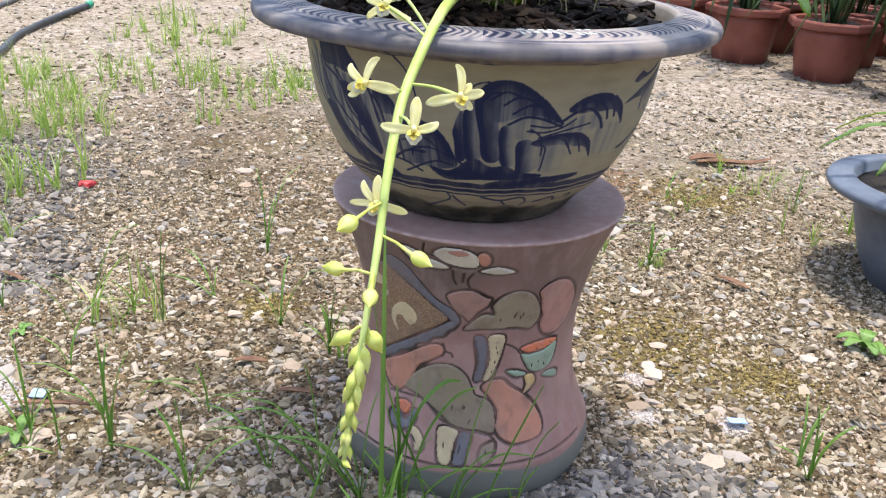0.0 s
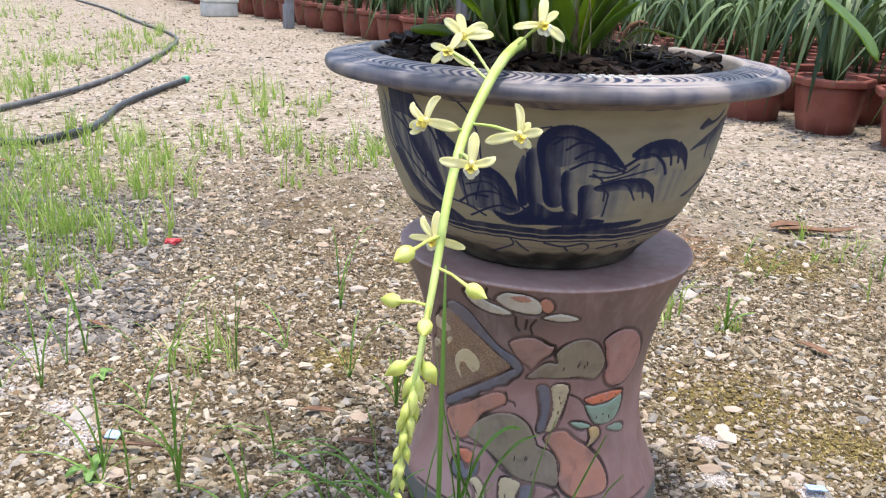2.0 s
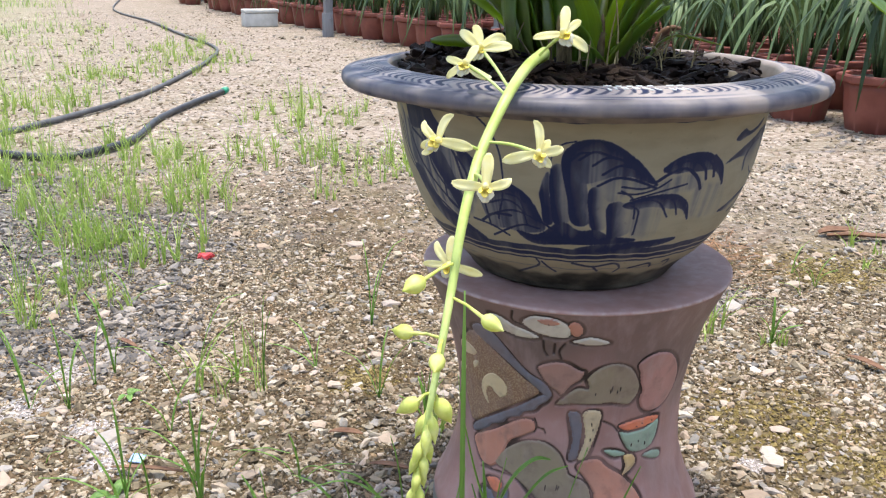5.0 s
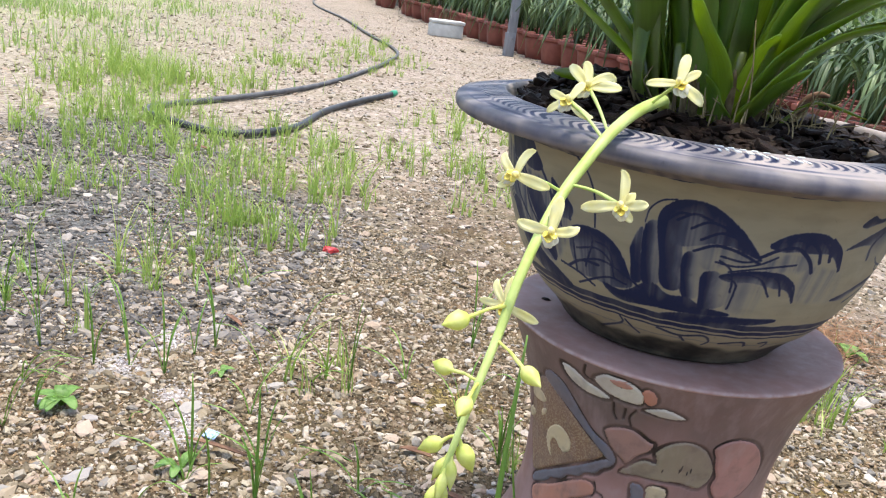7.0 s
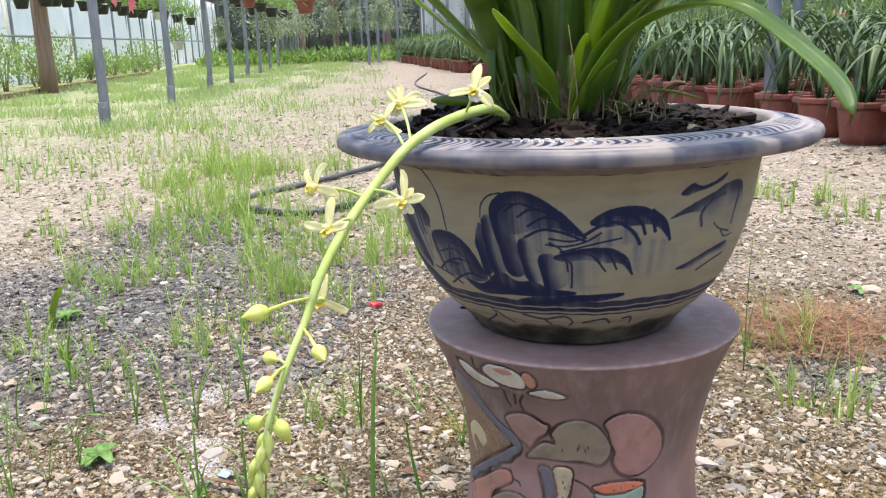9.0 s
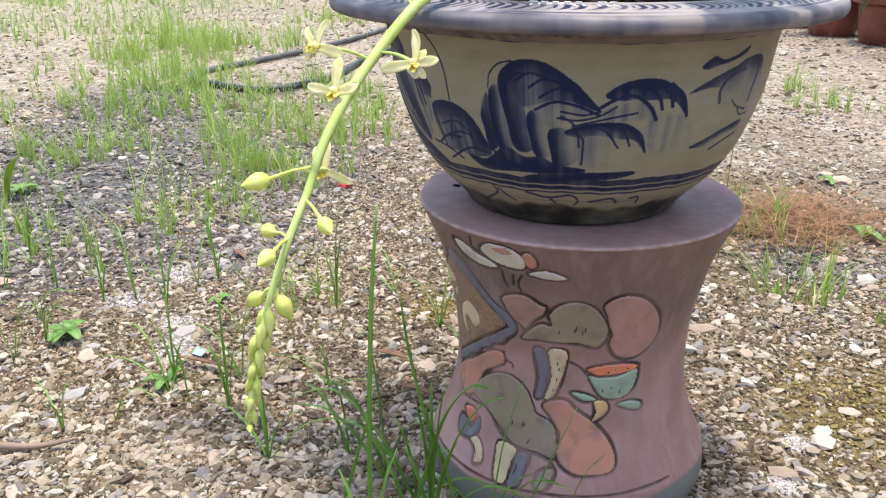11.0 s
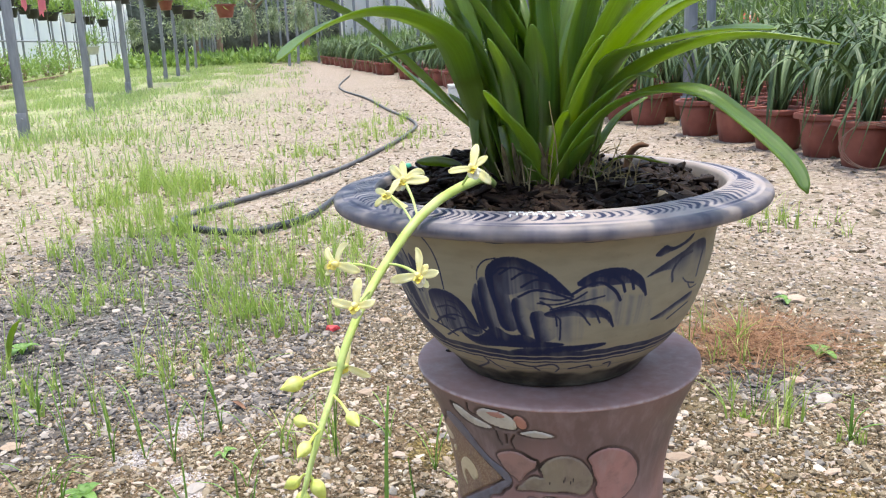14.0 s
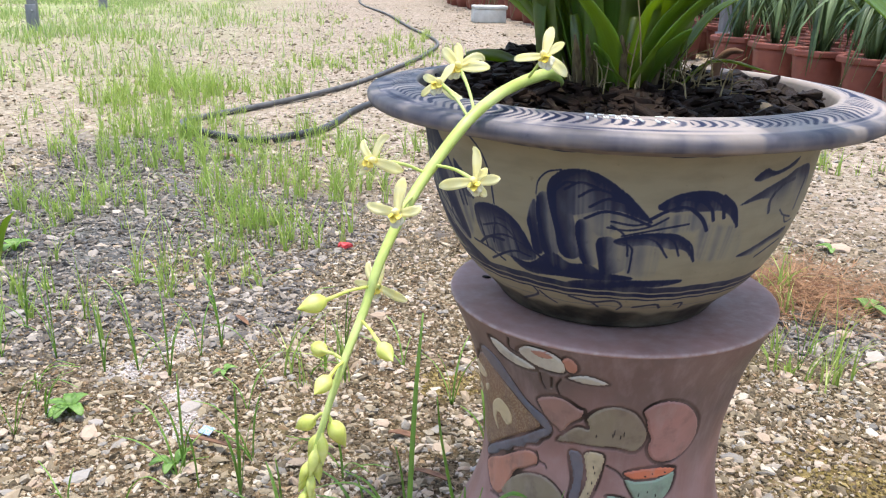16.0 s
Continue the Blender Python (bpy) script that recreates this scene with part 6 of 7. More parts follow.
# ---- leaf masses farther off ----
def leaf_cloud(count, seed, spot, length, width, up=0.5, spread=0.5):
    """Many small folded leaves as arrays: spot(r) gives the place, up how far they stand."""
    r = np.random.default_rng(seed)
    o = np.array([spot(r) for _ in range(count)])
    a, e = r.uniform(0, 6.283, count), r.normal(up, spread, count)
    d = np.stack([np.cos(a) * np.cos(e), np.sin(a) * np.cos(e), np.sin(e)], 1)
    s = np.stack([-np.sin(a), np.cos(a), np.zeros(count)], 1)
    n = np.cross(s, d)
    L, W = (length * r.uniform(0.6, 1.3, count))[:, None], (width * r.uniform(0.6, 1.3, count))[:, None]
    mid = o + d * L * 0.5
    vs = np.stack([o, mid + s * W / 2 + n * W * 0.2, mid - n * W * 0.05, mid - s * W / 2 + n * W * 0.2, o + d * L - n * L * 0.12], 1)
    b = np.arange(count)[:, None] * 5
    f = np.concatenate([b + (0, 1, 2), b + (0, 2, 3), b + (1, 4, 2), b + (2, 4, 3)])
    return vs.reshape(-1, 3), f


def stuff(name, arrays, material, label, category):
    return tagged(part(name, bulk(name, *arrays, material), material, None), label, category, kind="stuff")


def rows_beyond(r):
    u = r.uniform(3, 40)
    v = r.uniform(6.6, 10.5) if u < 11 else r.uniform(4.6, 10) if u < 15 else r.uniform(4.0, 9.5)
    q = aisle(u, v - 0.02 * u)
    return q.x, q.y, 0.28 + (0.95 if u < 20 else 0.55) * r.uniform(0, 1) ** 1.1


stuff("orchid_rows", leaf_cloud(24000, 21, rows_beyond, 0.36, 0.036, 0.6), M_FAR, "dense green rows of orchids deeper in the nursery", "orchid rows")


def shrub(q, seed, radius, tall, n=620):
    def spot(r):
        while True:
            p = r.uniform(-1, 1, 3)
            d = np.linalg.norm(p)
            if 0.35 < d < 1 and r.uniform() < 0.35 + 0.65 * (noise.noise(Vector(p * 2.3) + Vector((seed, 0, 0))) > -0.08):
                break
        return q[0] + p[0] * radius, q[1] + p[1] * radius, max(0.05, tall * (0.5 + 0.5 * p[2]))
    s = thing("shrub", "bushy light green shrub along the white sheet wall", "shrub", None, "shrubs along the wall")
    tagged(part("foliage", bulk("foliage", *leaf_cloud(n, seed, spot, 0.13, 0.055, 0.5), M_SHRUB), M_SHRUB, s), kind="stuff")
    r = random.Random(seed)
    for k in range(6):
        bm = bmesh.new()
        a = r.uniform(0, 6.28)
        e = Vector((q[0] + radius * 0.6 * math.cos(a), q[1] + radius * 0.6 * math.sin(a), tall * r.uniform(0.6, 0.9)))
        b = Vector((q[0] + 0.05 * math.cos(a), q[1] + 0.05 * math.sin(a), 0))
        tube(bm, spline([b, b.lerp(e, 0.5) + Vector((0, 0, 0.1)), e], 6), [0.018, 0.016, 0.014, 0.011, 0.008, 0.005], 5)
        part("stem", bm, M_WOOD, s)
    return s


for k in range(21):
    u = 12.2 + 1.35 * k
    q = aisle(u + rng.uniform(-0.5, 0.5), -6.5 + rng.uniform(-0.6, 0.5) - 0.01 * u)
    shrub(q, 40 + k, rng.uniform(0.35, 0.95), rng.uniform(0.5, 1.3) + 0.5 * (k in (6, 9, 10)), 300 + 260 * (k % 3 == 0))
# brick edging at the foot of the shrubs
edging = thing("brick_edging", "low line of old red bricks under the shrubs", "edging")
bm = bmesh.new()
block(bm, (0.26, 0.12, 0.10), (0, 0, 0.05), 0.008)
brick_mesh = mesh_of("brick", bm, False)
for k in range(70):
    u = 12.5 + 0.29 * k
    ob = part("brick", brick_mesh, M_BRICK, edging)
    ob.matrix_basis = Matrix.Translation(aisle(u, -5.45 - 0.01 * u + rng.uniform(-0.02, 0.02))) @ Matrix.Rotation(2.214 + rng.uniform(-0.06, 0.06), 4, "Z")
# the white sheet wall, in panels on thin posts
wall = thing("wall_sheet", "tall white translucent plastic sheet wall on thin grey posts", "wall", kind="structure")
for k in range(22):
    u = 8 + 3.0 * k
    a, b = aisle(u, -8.2), aisle(u + 2.96, -8.2)
    bm = bmesh.new()
    rows = []
    for z in np.linspace(0.0, 4.2, 9):
        rows.append([(a.lerp(b, t) + ASIDE * (0.04 * math.sin(9 * t + z * 1.3 + k)) + Vector((0, 0, z))) for t in np.linspace(0, 1, 9)])
    grid = [[bm.verts.new(p) for p in r] for r in rows]
    for r0, r1 in zip(grid, grid[1:]):
        for i in range(8):
            bm.faces.new((r0[i], r0[i + 1], r1[i + 1], r1[i]))
    bmesh.ops.solidify(bm, geom=bm.faces[:], thickness=0.01)
    part("panel", bm, M_SHEET, wall)
    bm = bmesh.new()
    tube(bm, [a + ASIDE * 0.12, a + ASIDE * 0.12 + Vector((0, 0, 4.2))], 0.045, 8)
    part("post", bm, M_GALV, wall)
for k in range(7):
    u = 5.2 + 2.4 * k
    a, b = aisle(46.5, u), aisle(46.5, u + 2.3)
    bm = bmesh.new()
    rows = [[bm.verts.new(a.lerp(b, t) + AHEAD * (0.05 * math.sin(8 * t + z + k)) + Vector((0, 0, z))) for t in np.linspace(0, 1, 7)] for z in np.linspace(0.5, 3.8, 6)]
    for r0, r1 in zip(rows, rows[1:]):
        for i in range(6):
            bm.faces.new((r0[i], r0[i + 1], r1[i + 1], r1[i]))
    bmesh.ops.solidify(bm, geom=bm.faces[:], thickness=0.01)
    part("panel", bm, M_SHEET, wall)
    bm = bmesh.new()
    tube(bm, [a - AHEAD * 0.12, a - AHEAD * 0.12 + Vector((0, 0, 3.9))], 0.05, 8)
    part("post", bm, M_GALV, wall)
bm = bmesh.new()
tube(bm, [aisle(8, -8.0, 1.32), aisle(74, -8.0, 1.32)], 0.035, 8)
part("rail", bm, M_GALV, wall)


def hanging_pot(q, top, material, r, seed, lush):
    p = thing("hanging_pot", "small pot with trailing plant hung on wires", "hanging pot", None, "hanging pots")
    bm = bmesh.new()
    lathe(bm, [(r * 0.62, 0), (r * 0.7, 0.01), (r * 0.95, r * 1.1), (r * 1.08, r * 1.12), (r * 1.08, r * 1.3), (r * 0.95, r * 1.3), (r * 0.9, r * 1.2)], 14, q)
    part("pot", bm, material, p)
    bm = bmesh.new()
    for k in range(3):
        a = 2.09 * k + seed
        tube(bm, [q + Vector((r * math.cos(a), r * math.sin(a), r * 1.25)), Vector((q.x, q.y, top))], 0.006, 4)
    part("wire", bm, M_GALV, p)

    def spot(g):
        return q.x + g.normal(0, r * 0.9), q.y + g.normal(0, r * 0.9), q.z + r * 1.3 + abs(g.normal(0, r * 1.1))
    tagged(part("foliage", bulk("foliage", *leaf_cloud(lush, seed, spot, r * 1.5, r * 0.22, 0.4), M_SHRUB), M_SHRUB, p), kind="stuff")
    return p


for k, (u, v, z, mat, r) in enumerate(((16.8, 0.06, 1.34, M_TERRA, 0.18), (19.5, -2.7, 0.78, M_FOAM, 0.13), (15.2, -1.75, 1.62, M_BLACK, 0.17), (17.5, -1.6, 1.75, M_BLACK, 0.15), (20, -1.5, 1.7, M_BLACK, 0.16), (22.5, -1.4, 1.72, M_TERRA, 0.17), (25, -1.3, 1.7, M_BLACK, 0.17), (28, -1.2, 1.65, M_BLACK, 0.2), (31, -1.0, 1.7, M_BLACK, 0.2), (34, -1, 1.7, M_BLACK, 0.2),
                                           (15.5, -5.1, 1.50, M_BLACK, 0.16), (17.5, -5.1, 1.62, M_BLACK, 0.15), (19, -5.1, 1.72, M_BLACK, 0.16), (20.2, -5.0, 1.75, M_BLACK, 0.16), (21.6, -5.0, 1.72, M_BLACK, 0.17), (23.2, -5, 1.7, M_BLACK, 0.17), (25, -4.9, 1.72, M_BLACK, 0.18), (27, -4.8, 1.7, M_BLACK, 0.18), (29, -4.7, 1.72, M_FOAM, 0.18), (32, -4.6, 1.7, M_BLACK, 0.2), (35, -4.6, 1.68, M_BLACK, 0.2))):
    hanging_pot(aisle(u, v, z), 2.65, mat, r, 80 + k, 160)
pot_rng = random.Random(19)
for k in range(34):        # the close ranks of black pots along both wires
    u, v = (15.5 + 1.05 * k, -1.9) if k < 16 else (16.0 + 0.95 * (k - 16), -5.2)
    hanging_pot(aisle(u + pot_rng.uniform(-0.25, 0.25), v + 0.018 * (u - 10) + pot_rng.uniform(-0.3, 0.3), pot_rng.uniform(1.70, 2.0)), 2.65, M_BLACK if pot_rng.random() < 0.86 else M_TERRA, pot_rng.uniform(0.15, 0.21), 120 + k, 110)
for k, (u, v) in enumerate(((21.4, -3.9), (23.6, -4.4), (20.0, -4.0))):
    q = aisle(u, v, 1.75)
    bm = bmesh.new()
    rows = [[bm.verts.new(q + AHEAD * (0.5 * s) + Vector((0, 0, 0.5 * t + 0.04 * math.sin(7 * s + 2 * k)))) for s in np.linspace(-0.5, 0.5, 7)] for t in (0, 0.4, 0.8, 1.8)]
    for a, b in zip(rows, rows[1:]):
        for i in range(6):
            bm.faces.new((a[i], a[i + 1], b[i + 1], b[i]))
    bmesh.ops.solidify(bm, geom=bm.faces[:], thickness=0.006)
    solo("pink_cloth", bm, M_PINK, "pink cloth hanging from the overhead wire", "cloth")


def hanging_mass(q, seed, tall, wide, n):
    h = thing("hanging_fern", "trailing grey-green epiphyte hanging from an overhead wire", "hanging plant", None, "hanging epiphytes")
    bm = bmesh.new()
    tube(bm, [q + Vector((0, 0, tall * 0.4)), q + Vector((0, 0, 2.68 - q.z))], 0.008, 5)
    part("wire", bm, M_GALV, h)

    def spot(g):
        t = g.uniform() ** 0.8
        return q.x + g.normal(0, wide * (0.35 + 0.65 * t)), q.y + g.normal(0, wide * (0.35 + 0.65 * t)), q.z + tall * (0.5 - t)
    tagged(part("foliage", bulk("foliage", *leaf_cloud(n, seed, spot, 0.34, 0.03, -0.7), M_TREE), M_TREE, h), kind="stuff")
    return h


for k, (u, v, z) in enumerate(((37, -3.8, 1.6), (29.5, -1.3, 1.75), (32.5, -1.0, 1.7), (35, -0.4, 1.8), (37, 0.6, 1.85), (38, 1.6, 1.9), (36.5, 2.6, 1.85), (39, 3.4, 1.9), (33, 2.4, 2.0))):
    hanging_mass(aisle(u, v, z), 700 + k, 0.9 + 0.04 * (k % 5), 0.22 + 0.03 * (k % 4), 420)


def tree(q, seed, tall, radius, n, clear=0.9):
    t = thing("tree", "dark leafy tree at the far end of the nursery", "tree", None, "far trees")
    r = random.Random(seed)
    bm = bmesh.new()
    top = Vector((q.x, q.y, tall * 0.75))
    tube(bm, spline([q, q + Vector((0.1, 0, tall * 0.4)), top], 8), [0.2, 0.17, 0.15, 0.13, 0.11, 0.09, 0.07, 0.05], 8)
    ends = []
    for k in range(9):
        a = r.uniform(0, 6.28)
        b = q + Vector((0, 0, tall * r.uniform(0.3, 0.65)))
        e = b + Vector((radius * 0.75 * math.cos(a), radius * 0.75 * math.sin(a), tall * r.uniform(0.05, 0.25)))
        tube(bm, spline([b, b.lerp(e, 0.5) + Vector((0, 0, 0.15)), e], 6), [0.07, 0.06, 0.05, 0.04, 0.03, 0.015], 6)
        ends.append(e)
    part("trunk", bm, M_WOOD, t)
    clumps = [e + Vector((r.uniform(-.6, .6), r.uniform(-.6, .6), r.uniform(-.6, .6))) for e in ends for _ in range(4)] + [Vector((q.x + r.gauss(0, radius * 0.5), q.y + r.gauss(0, radius * 0.5), max(clear, r.uniform(clear, tall)))) for _ in range(16)]

    def spot(g):
        c = clumps[g.integers(len(clumps))]
        p = g.normal(0, 0.33, 3)
        return c.x + p[0], c.y + p[1], max(clear * 0.8, c.z + p[2])
    tagged(part("crown", bulk("crown", *leaf_cloud(n, seed, spot, 0.26, 0.09, -0.2), M_TREE), M_TREE, t), kind="stuff")
    return t


for k, (u, v, tall, rad) in enumerate(((41, -1.6, 6, 2.2), (44, 0.8, 6.5, 2.3), (46, 3.4, 6, 2.2), (47, 6.5, 6, 2.5), (50, 10, 6, 2.8), (52, -1, 7, 3.0))):
    tree(aisle(u, v), 300 + k, tall, rad, 2600)


def far_green(r):
    q = aisle(r.uniform(38, 44), r.uniform(-5, 5.5))
    return q.x, q.y, abs(r.normal(0, 0.22))


stuff("far_weeds", leaf_cloud(5200, 33, far_green, 0.34, 0.12, 0.6), M_SHRUB, "low bright green weeds at the end of the aisle", "weeds")
# dark shade net closes the far end and the right side; unseen 2.4 m spans added behind the camera to block low skylight
for name, a, b, tall in (("shade_net", aisle(78, -18), aisle(78, 16), 10.5), ("shade_net", aisle(78, 16), aisle(-9, 12), 5.0), ("shade_net", aisle(-9, 12), aisle(-9, -14), 2.4), ("shade_net", aisle(-9, -14), aisle(7.5, -8.6), 2.4)):
    bm = bmesh.new()
    rows = [[bm.verts.new(a.lerp(b, t) + Vector((0.15 * math.sin(17 * t + z), 0.15 * math.cos(13 * t), z))) for t in np.linspace(0, 1, 25)] for z in np.linspace(0, tall, 5)]
    for r0, r1 in zip(rows, rows[1:]):
        for i in range(24):
            bm.faces.new((r0[i], r0[i + 1], r1[i + 1], r1[i]))
    bmesh.ops.solidify(bm, geom=bm.faces[:], thickness=0.02)
    solo(name, bm, M_NET, "dark grey-green net closing the nursery, its low spans unseen and added to block light", "net", kind="structure")


def stool(q, turn):
    s = thing("plastic_stool", "bright red plastic stool among the orchid rows", "stool", Matrix.Translation(q) @ Matrix.Rotation(turn, 4, "Z"))
    bm = bmesh.new()
    block(bm, (0.34, 0.34, 0.03), (0, 0, 0.455), 0.012)
    part("seat", bm, M_RED, s)
    for x in (-1, 1):
        for y in (-1, 1):
            bm = bmesh.new()
            tube(bm, [(0.17 * x, 0.17 * y, 0), (0.13 * x, 0.13 * y, 0.45)], [0.03, 0.025], 6)
            part("leg", bm, M_RED, s)
        bm = bmesh.new()
        block(bm, (0.012, 0.26, 0.10), (0.142 * x, 0, 0.38), 0.004)
        part("apron", bm, M_RED, s)
    return s


stool(Vector((-2.8, 12.5, 0)), 0.4)
stool(Vector((-2.45, 12.55, 0)), 1.0)
bm = bmesh.new()
lathe(bm, [(0.24, 0), (0.26, 0.02), (0.32, 0.42), (0.35, 0.44), (0.35, 0.47), (0.31, 0.47), (0.27, 0.1)], 20)
solo("red_tub", bm, M_RED, "red plastic tub standing at the end of the aisle", "tub", Matrix.Translation((-25.2, 38.1, 0)) @ Matrix.Diagonal((1.25, 1.25, 1.1, 1)))
foam = thing("foam_box", "dirty white foam box on the gravel", "box", Matrix.Translation((-4.38, 11.15, 0)) @ Matrix.Rotation(0.55, 4, "Z") @ Matrix.Diagonal((0.85, 0.85, 0.85, 1)))
bm = bmesh.new()
block(bm, (0.50, 0.34, 0.20), (0, 0, 0.10), 0.015)
part("body", bm, M_FOAM, foam)
bm = bmesh.new()
block(bm, (0.52, 0.36, 0.05), (0.01, 0, 0.228), 0.012)
part("lid", bm, M_FOAM, foam, "loose foam lid")

# the second glazed pot, and its plant
second = thing("glazed_pot", "blue-grey glazed pot with a flat rim standing on gravel", "plant pot", Matrix.Translation((1.125, 1.82, 0)))
bm = bmesh.new()
lathe(bm, [(0.13, 0), (0.14, 0.006), (0.165, 0.06), (0.19, 0.14), (0.205, 0.205), (0.21, 0.215)], 56)
part("body", bm, M_BLUEPOT, second)
bm = bmesh.new()
lathe(bm, [(0.195, 0.20), (0.235, 0.208), (0.262, 0.218), (0.268, 0.228), (0.262, 0.238), (0.215, 0.245), (0.205, 0.238), (0.20, 0.19)], 72)
part("rim", bm, M_BLUEPOT, second, "broad flat glazed rim")
bm = bmesh.new()
lathe(bm, [(0.203, 0.218), (0.15, 0.226), (0.02, 0.231)], 24)
part("soil", bm, M_SOIL, second, "dark soil")
young = thing("young_orchid", "small green orchid in the blue-grey pot", "orchid", Matrix.Translation((1.125, 1.82, 0)))
for k in range(9):
    a = k * 0.7 + 0.2
    b = Vector((math.cos(a), math.sin(a), 0))
    bm = bmesh.new()
    strap(bm, [b * 0.02 + Vector((0, 0, 0.215)), b * 0.10 + Vector((0, 0, 0.34)), b * 0.20 + Vector((0, 0, 0.36)), b * 0.30 + Vector((0, 0, 0.30))], 0.024, 0.3, 0.0014, 14)
    part("leaf", bm, M_LEAF, young)


# a coil of wire by the front row, and a scooter parked beyond the orchids
coil = bmesh.new()
for k in range(3):
    c = Vector((0.54, 5.50, 0.150)) + Vector((0.01 * k, -0.012 * k, 0.006 * k))
    tube(coil, [c + Vector((0.16 * math.cos(a), -0.02 * k * math.cos(a), (0.125 + 0.004 * k) * math.sin(a))) for a in np.linspace(0.3 * k, 6.1 + 0.3 * k, 30)], 0.0022, 5)
solo("wire_coil", coil, M_WOOD, "loose coil of thin brownish wire leaning against the front pots", "wire")


def scooter(q, turn):
    s = thing("motor_scooter", "red motor scooter parked beyond the orchid rows", "scooter", Matrix.Translation(q) @ Matrix.Rotation(turn, 4, "Z"))
    for y in (-0.62, 0.62):
        bm = bmesh.new()
        tube(bm, [(0, y + 0.24 * math.cos(a), 0.28 + 0.24 * math.sin(a)) for a in np.linspace(0, 6.283, 21)], 0.045, 8)
        part("tyre", bm, M_BLACK, s)
    bm = bmesh.new()
    tube(bm, spline([(0, -0.55, 0.55), (0, -0.48, 0.85), (0, -0.40, 1.02)], 8), [0.10, 0.15, 0.17, 0.18, 0.17, 0.15, 0.12, 0.06], 12)
    part("front_shield", bm, M_RED, s)
    bm = bmesh.new()
    tube(bm, spline([(0, -0.35, 0.42), (0, 0.0, 0.42), (0, 0.35, 0.60), (0, 0.75, 0.68)], 12), [0.10, 0.12, 0.13, 0.14, 0.15, 0.15, 0.15, 0.14, 0.12, 0.10, 0.08, 0.04], 12)
    part("body", bm, M_RED, s)
    bm = bmesh.new()
    block(bm, (0.24, 0.62, 0.09), (0, 0.35, 0.79), 0.035)
    part("seat", bm, M_BLACK, s)
    bm = bmesh.new()
    tube(bm, [(-0.34, -0.30, 1.02), (-0.12, -0.38, 1.06), (0.12, -0.38, 1.06), (0.34, -0.30, 1.02)], 0.018, 8)
    part("handlebar", bm, M_BLACK, s)
    bm = bmesh.new()
    bmesh.ops.create_icosphere(bm, subdivisions=2, radius=0.08, matrix=pose(0, -0.52, 0.98))
    part("headlight", bm, M_FOAM, s)
    return s


scooter(Vector((-1.62, 17.6, 0)), 0.5)

# ---- gravel, grass and litter ----
GREY = [(-1.90, 1.95, 0.55), (-1.36, 2.10, 0.5), (-1.40, 1.48, 0.42), (-0.98, 1.62, 0.26), (-2.3, 2.75, 0.5), (0.34, 2.12, 0.16), (0.40, 0.98, 0.13), (0.25, 0.92, 0.12)]


def greyness(x, y):
    return max(max(0.0, 1 - ((x - a) ** 2 + (y - b) ** 2) / (r * r * (1.1 + 0.9 * noise.noise(Vector((x * 2.5, y * 2.5, 3)))))) for a, b, r in GREY)


MOSS = [(0.45, 1.47, 0.12), (0.62, 1.34, 0.07), (-0.33, 1.5, 0.05), (0.72, 2.35, 0.12)]
LIME = [(-0.66, 1.11, 0.03), (-0.69, 1.16, 0.025), (-0.75, 1.21, 0.03), (-0.92, 1.40, 0.045), (-0.91, 1.25, 0.035), (0.52, 1.18, 0.02), (0.38, 1.19, 0.02), (0.38, 1.31, 0.016)]


def thin(x, y):
    """How far the gravel gives way to moss and lime here."""
    return max(math.exp(-((x - a) ** 2 + (y - b) ** 2) / (r * r)) for a, b, r in MOSS + LIME)


def on_pedestal(x, y):
    return (x - PED_AT[0]) ** 2 + (y - PED_AT[1]) ** 2 < 0.185 ** 2


def gravel(count, seed, near, far, size, grey, fine=False):
    def spot(r):
        while True:
            d, a = near + (far - near) * r.uniform() ** 1.3, radians(r.uniform(-66, 36))
            x, y = 0.15 + d * math.sin(a), d * math.cos(a)
            if on_pedestal(x, y):
                continue
            g = greyness(x, y)
            if (r.uniform() < g * 1.6) == grey:
                bare = noise.noise(Vector((x * 1.7, y * 1.7, 0.5)))
                fine_bare = noise.noise(Vector((x * 6, y * 6, 2.5)))
                if r.uniform() < max(0.55 if grey else 0.40, 0.72 + 0.8 * bare + 0.5 * fine_bare) * (1 - 0.9 * thin(x, y)):
                    return x, y, 0.0015
    return chip_arrays(count, seed, spot, lambda r, n: size * np.minimum(3.0, 0.46 + r.gamma(1.1, 0.60, n)), 0.55, fine)


stuff("gravel", gravel(68000, 51, 0.8, 3.9, 0.0041, False), M_STONE, "pale beige and pinkish crushed gravel near the pedestal", "gravel")
stuff("gravel", gravel(46000, 52, 3.4, 16.0, 0.0080, False, True), M_STONE, "pale crushed gravel along the aisle", "gravel")
stuff("grey_gravel", gravel(19000, 53, 0.8, 4.2, 0.0052, True), M_GREYSTONE, "patch of blue-grey crushed gravel", "gravel")



def grit_spot(r):
    while True:
        y = 0.76 + 1.7 * r.uniform() ** 1.3
        x = r.uniform(-0.75 - 0.42 * y, 0.45 + 0.35 * y)
        if not on_pedestal(x, y) and r.uniform() < (0.7 + 1.0 * noise.noise(Vector((x * 1.7, y * 1.7, 0.5))) + 0.5 * noise.noise(Vector((x * 6, y * 6, 2.5)))) * (1 - 0.8 * thin(x, y)):
            return x, y, 0.001


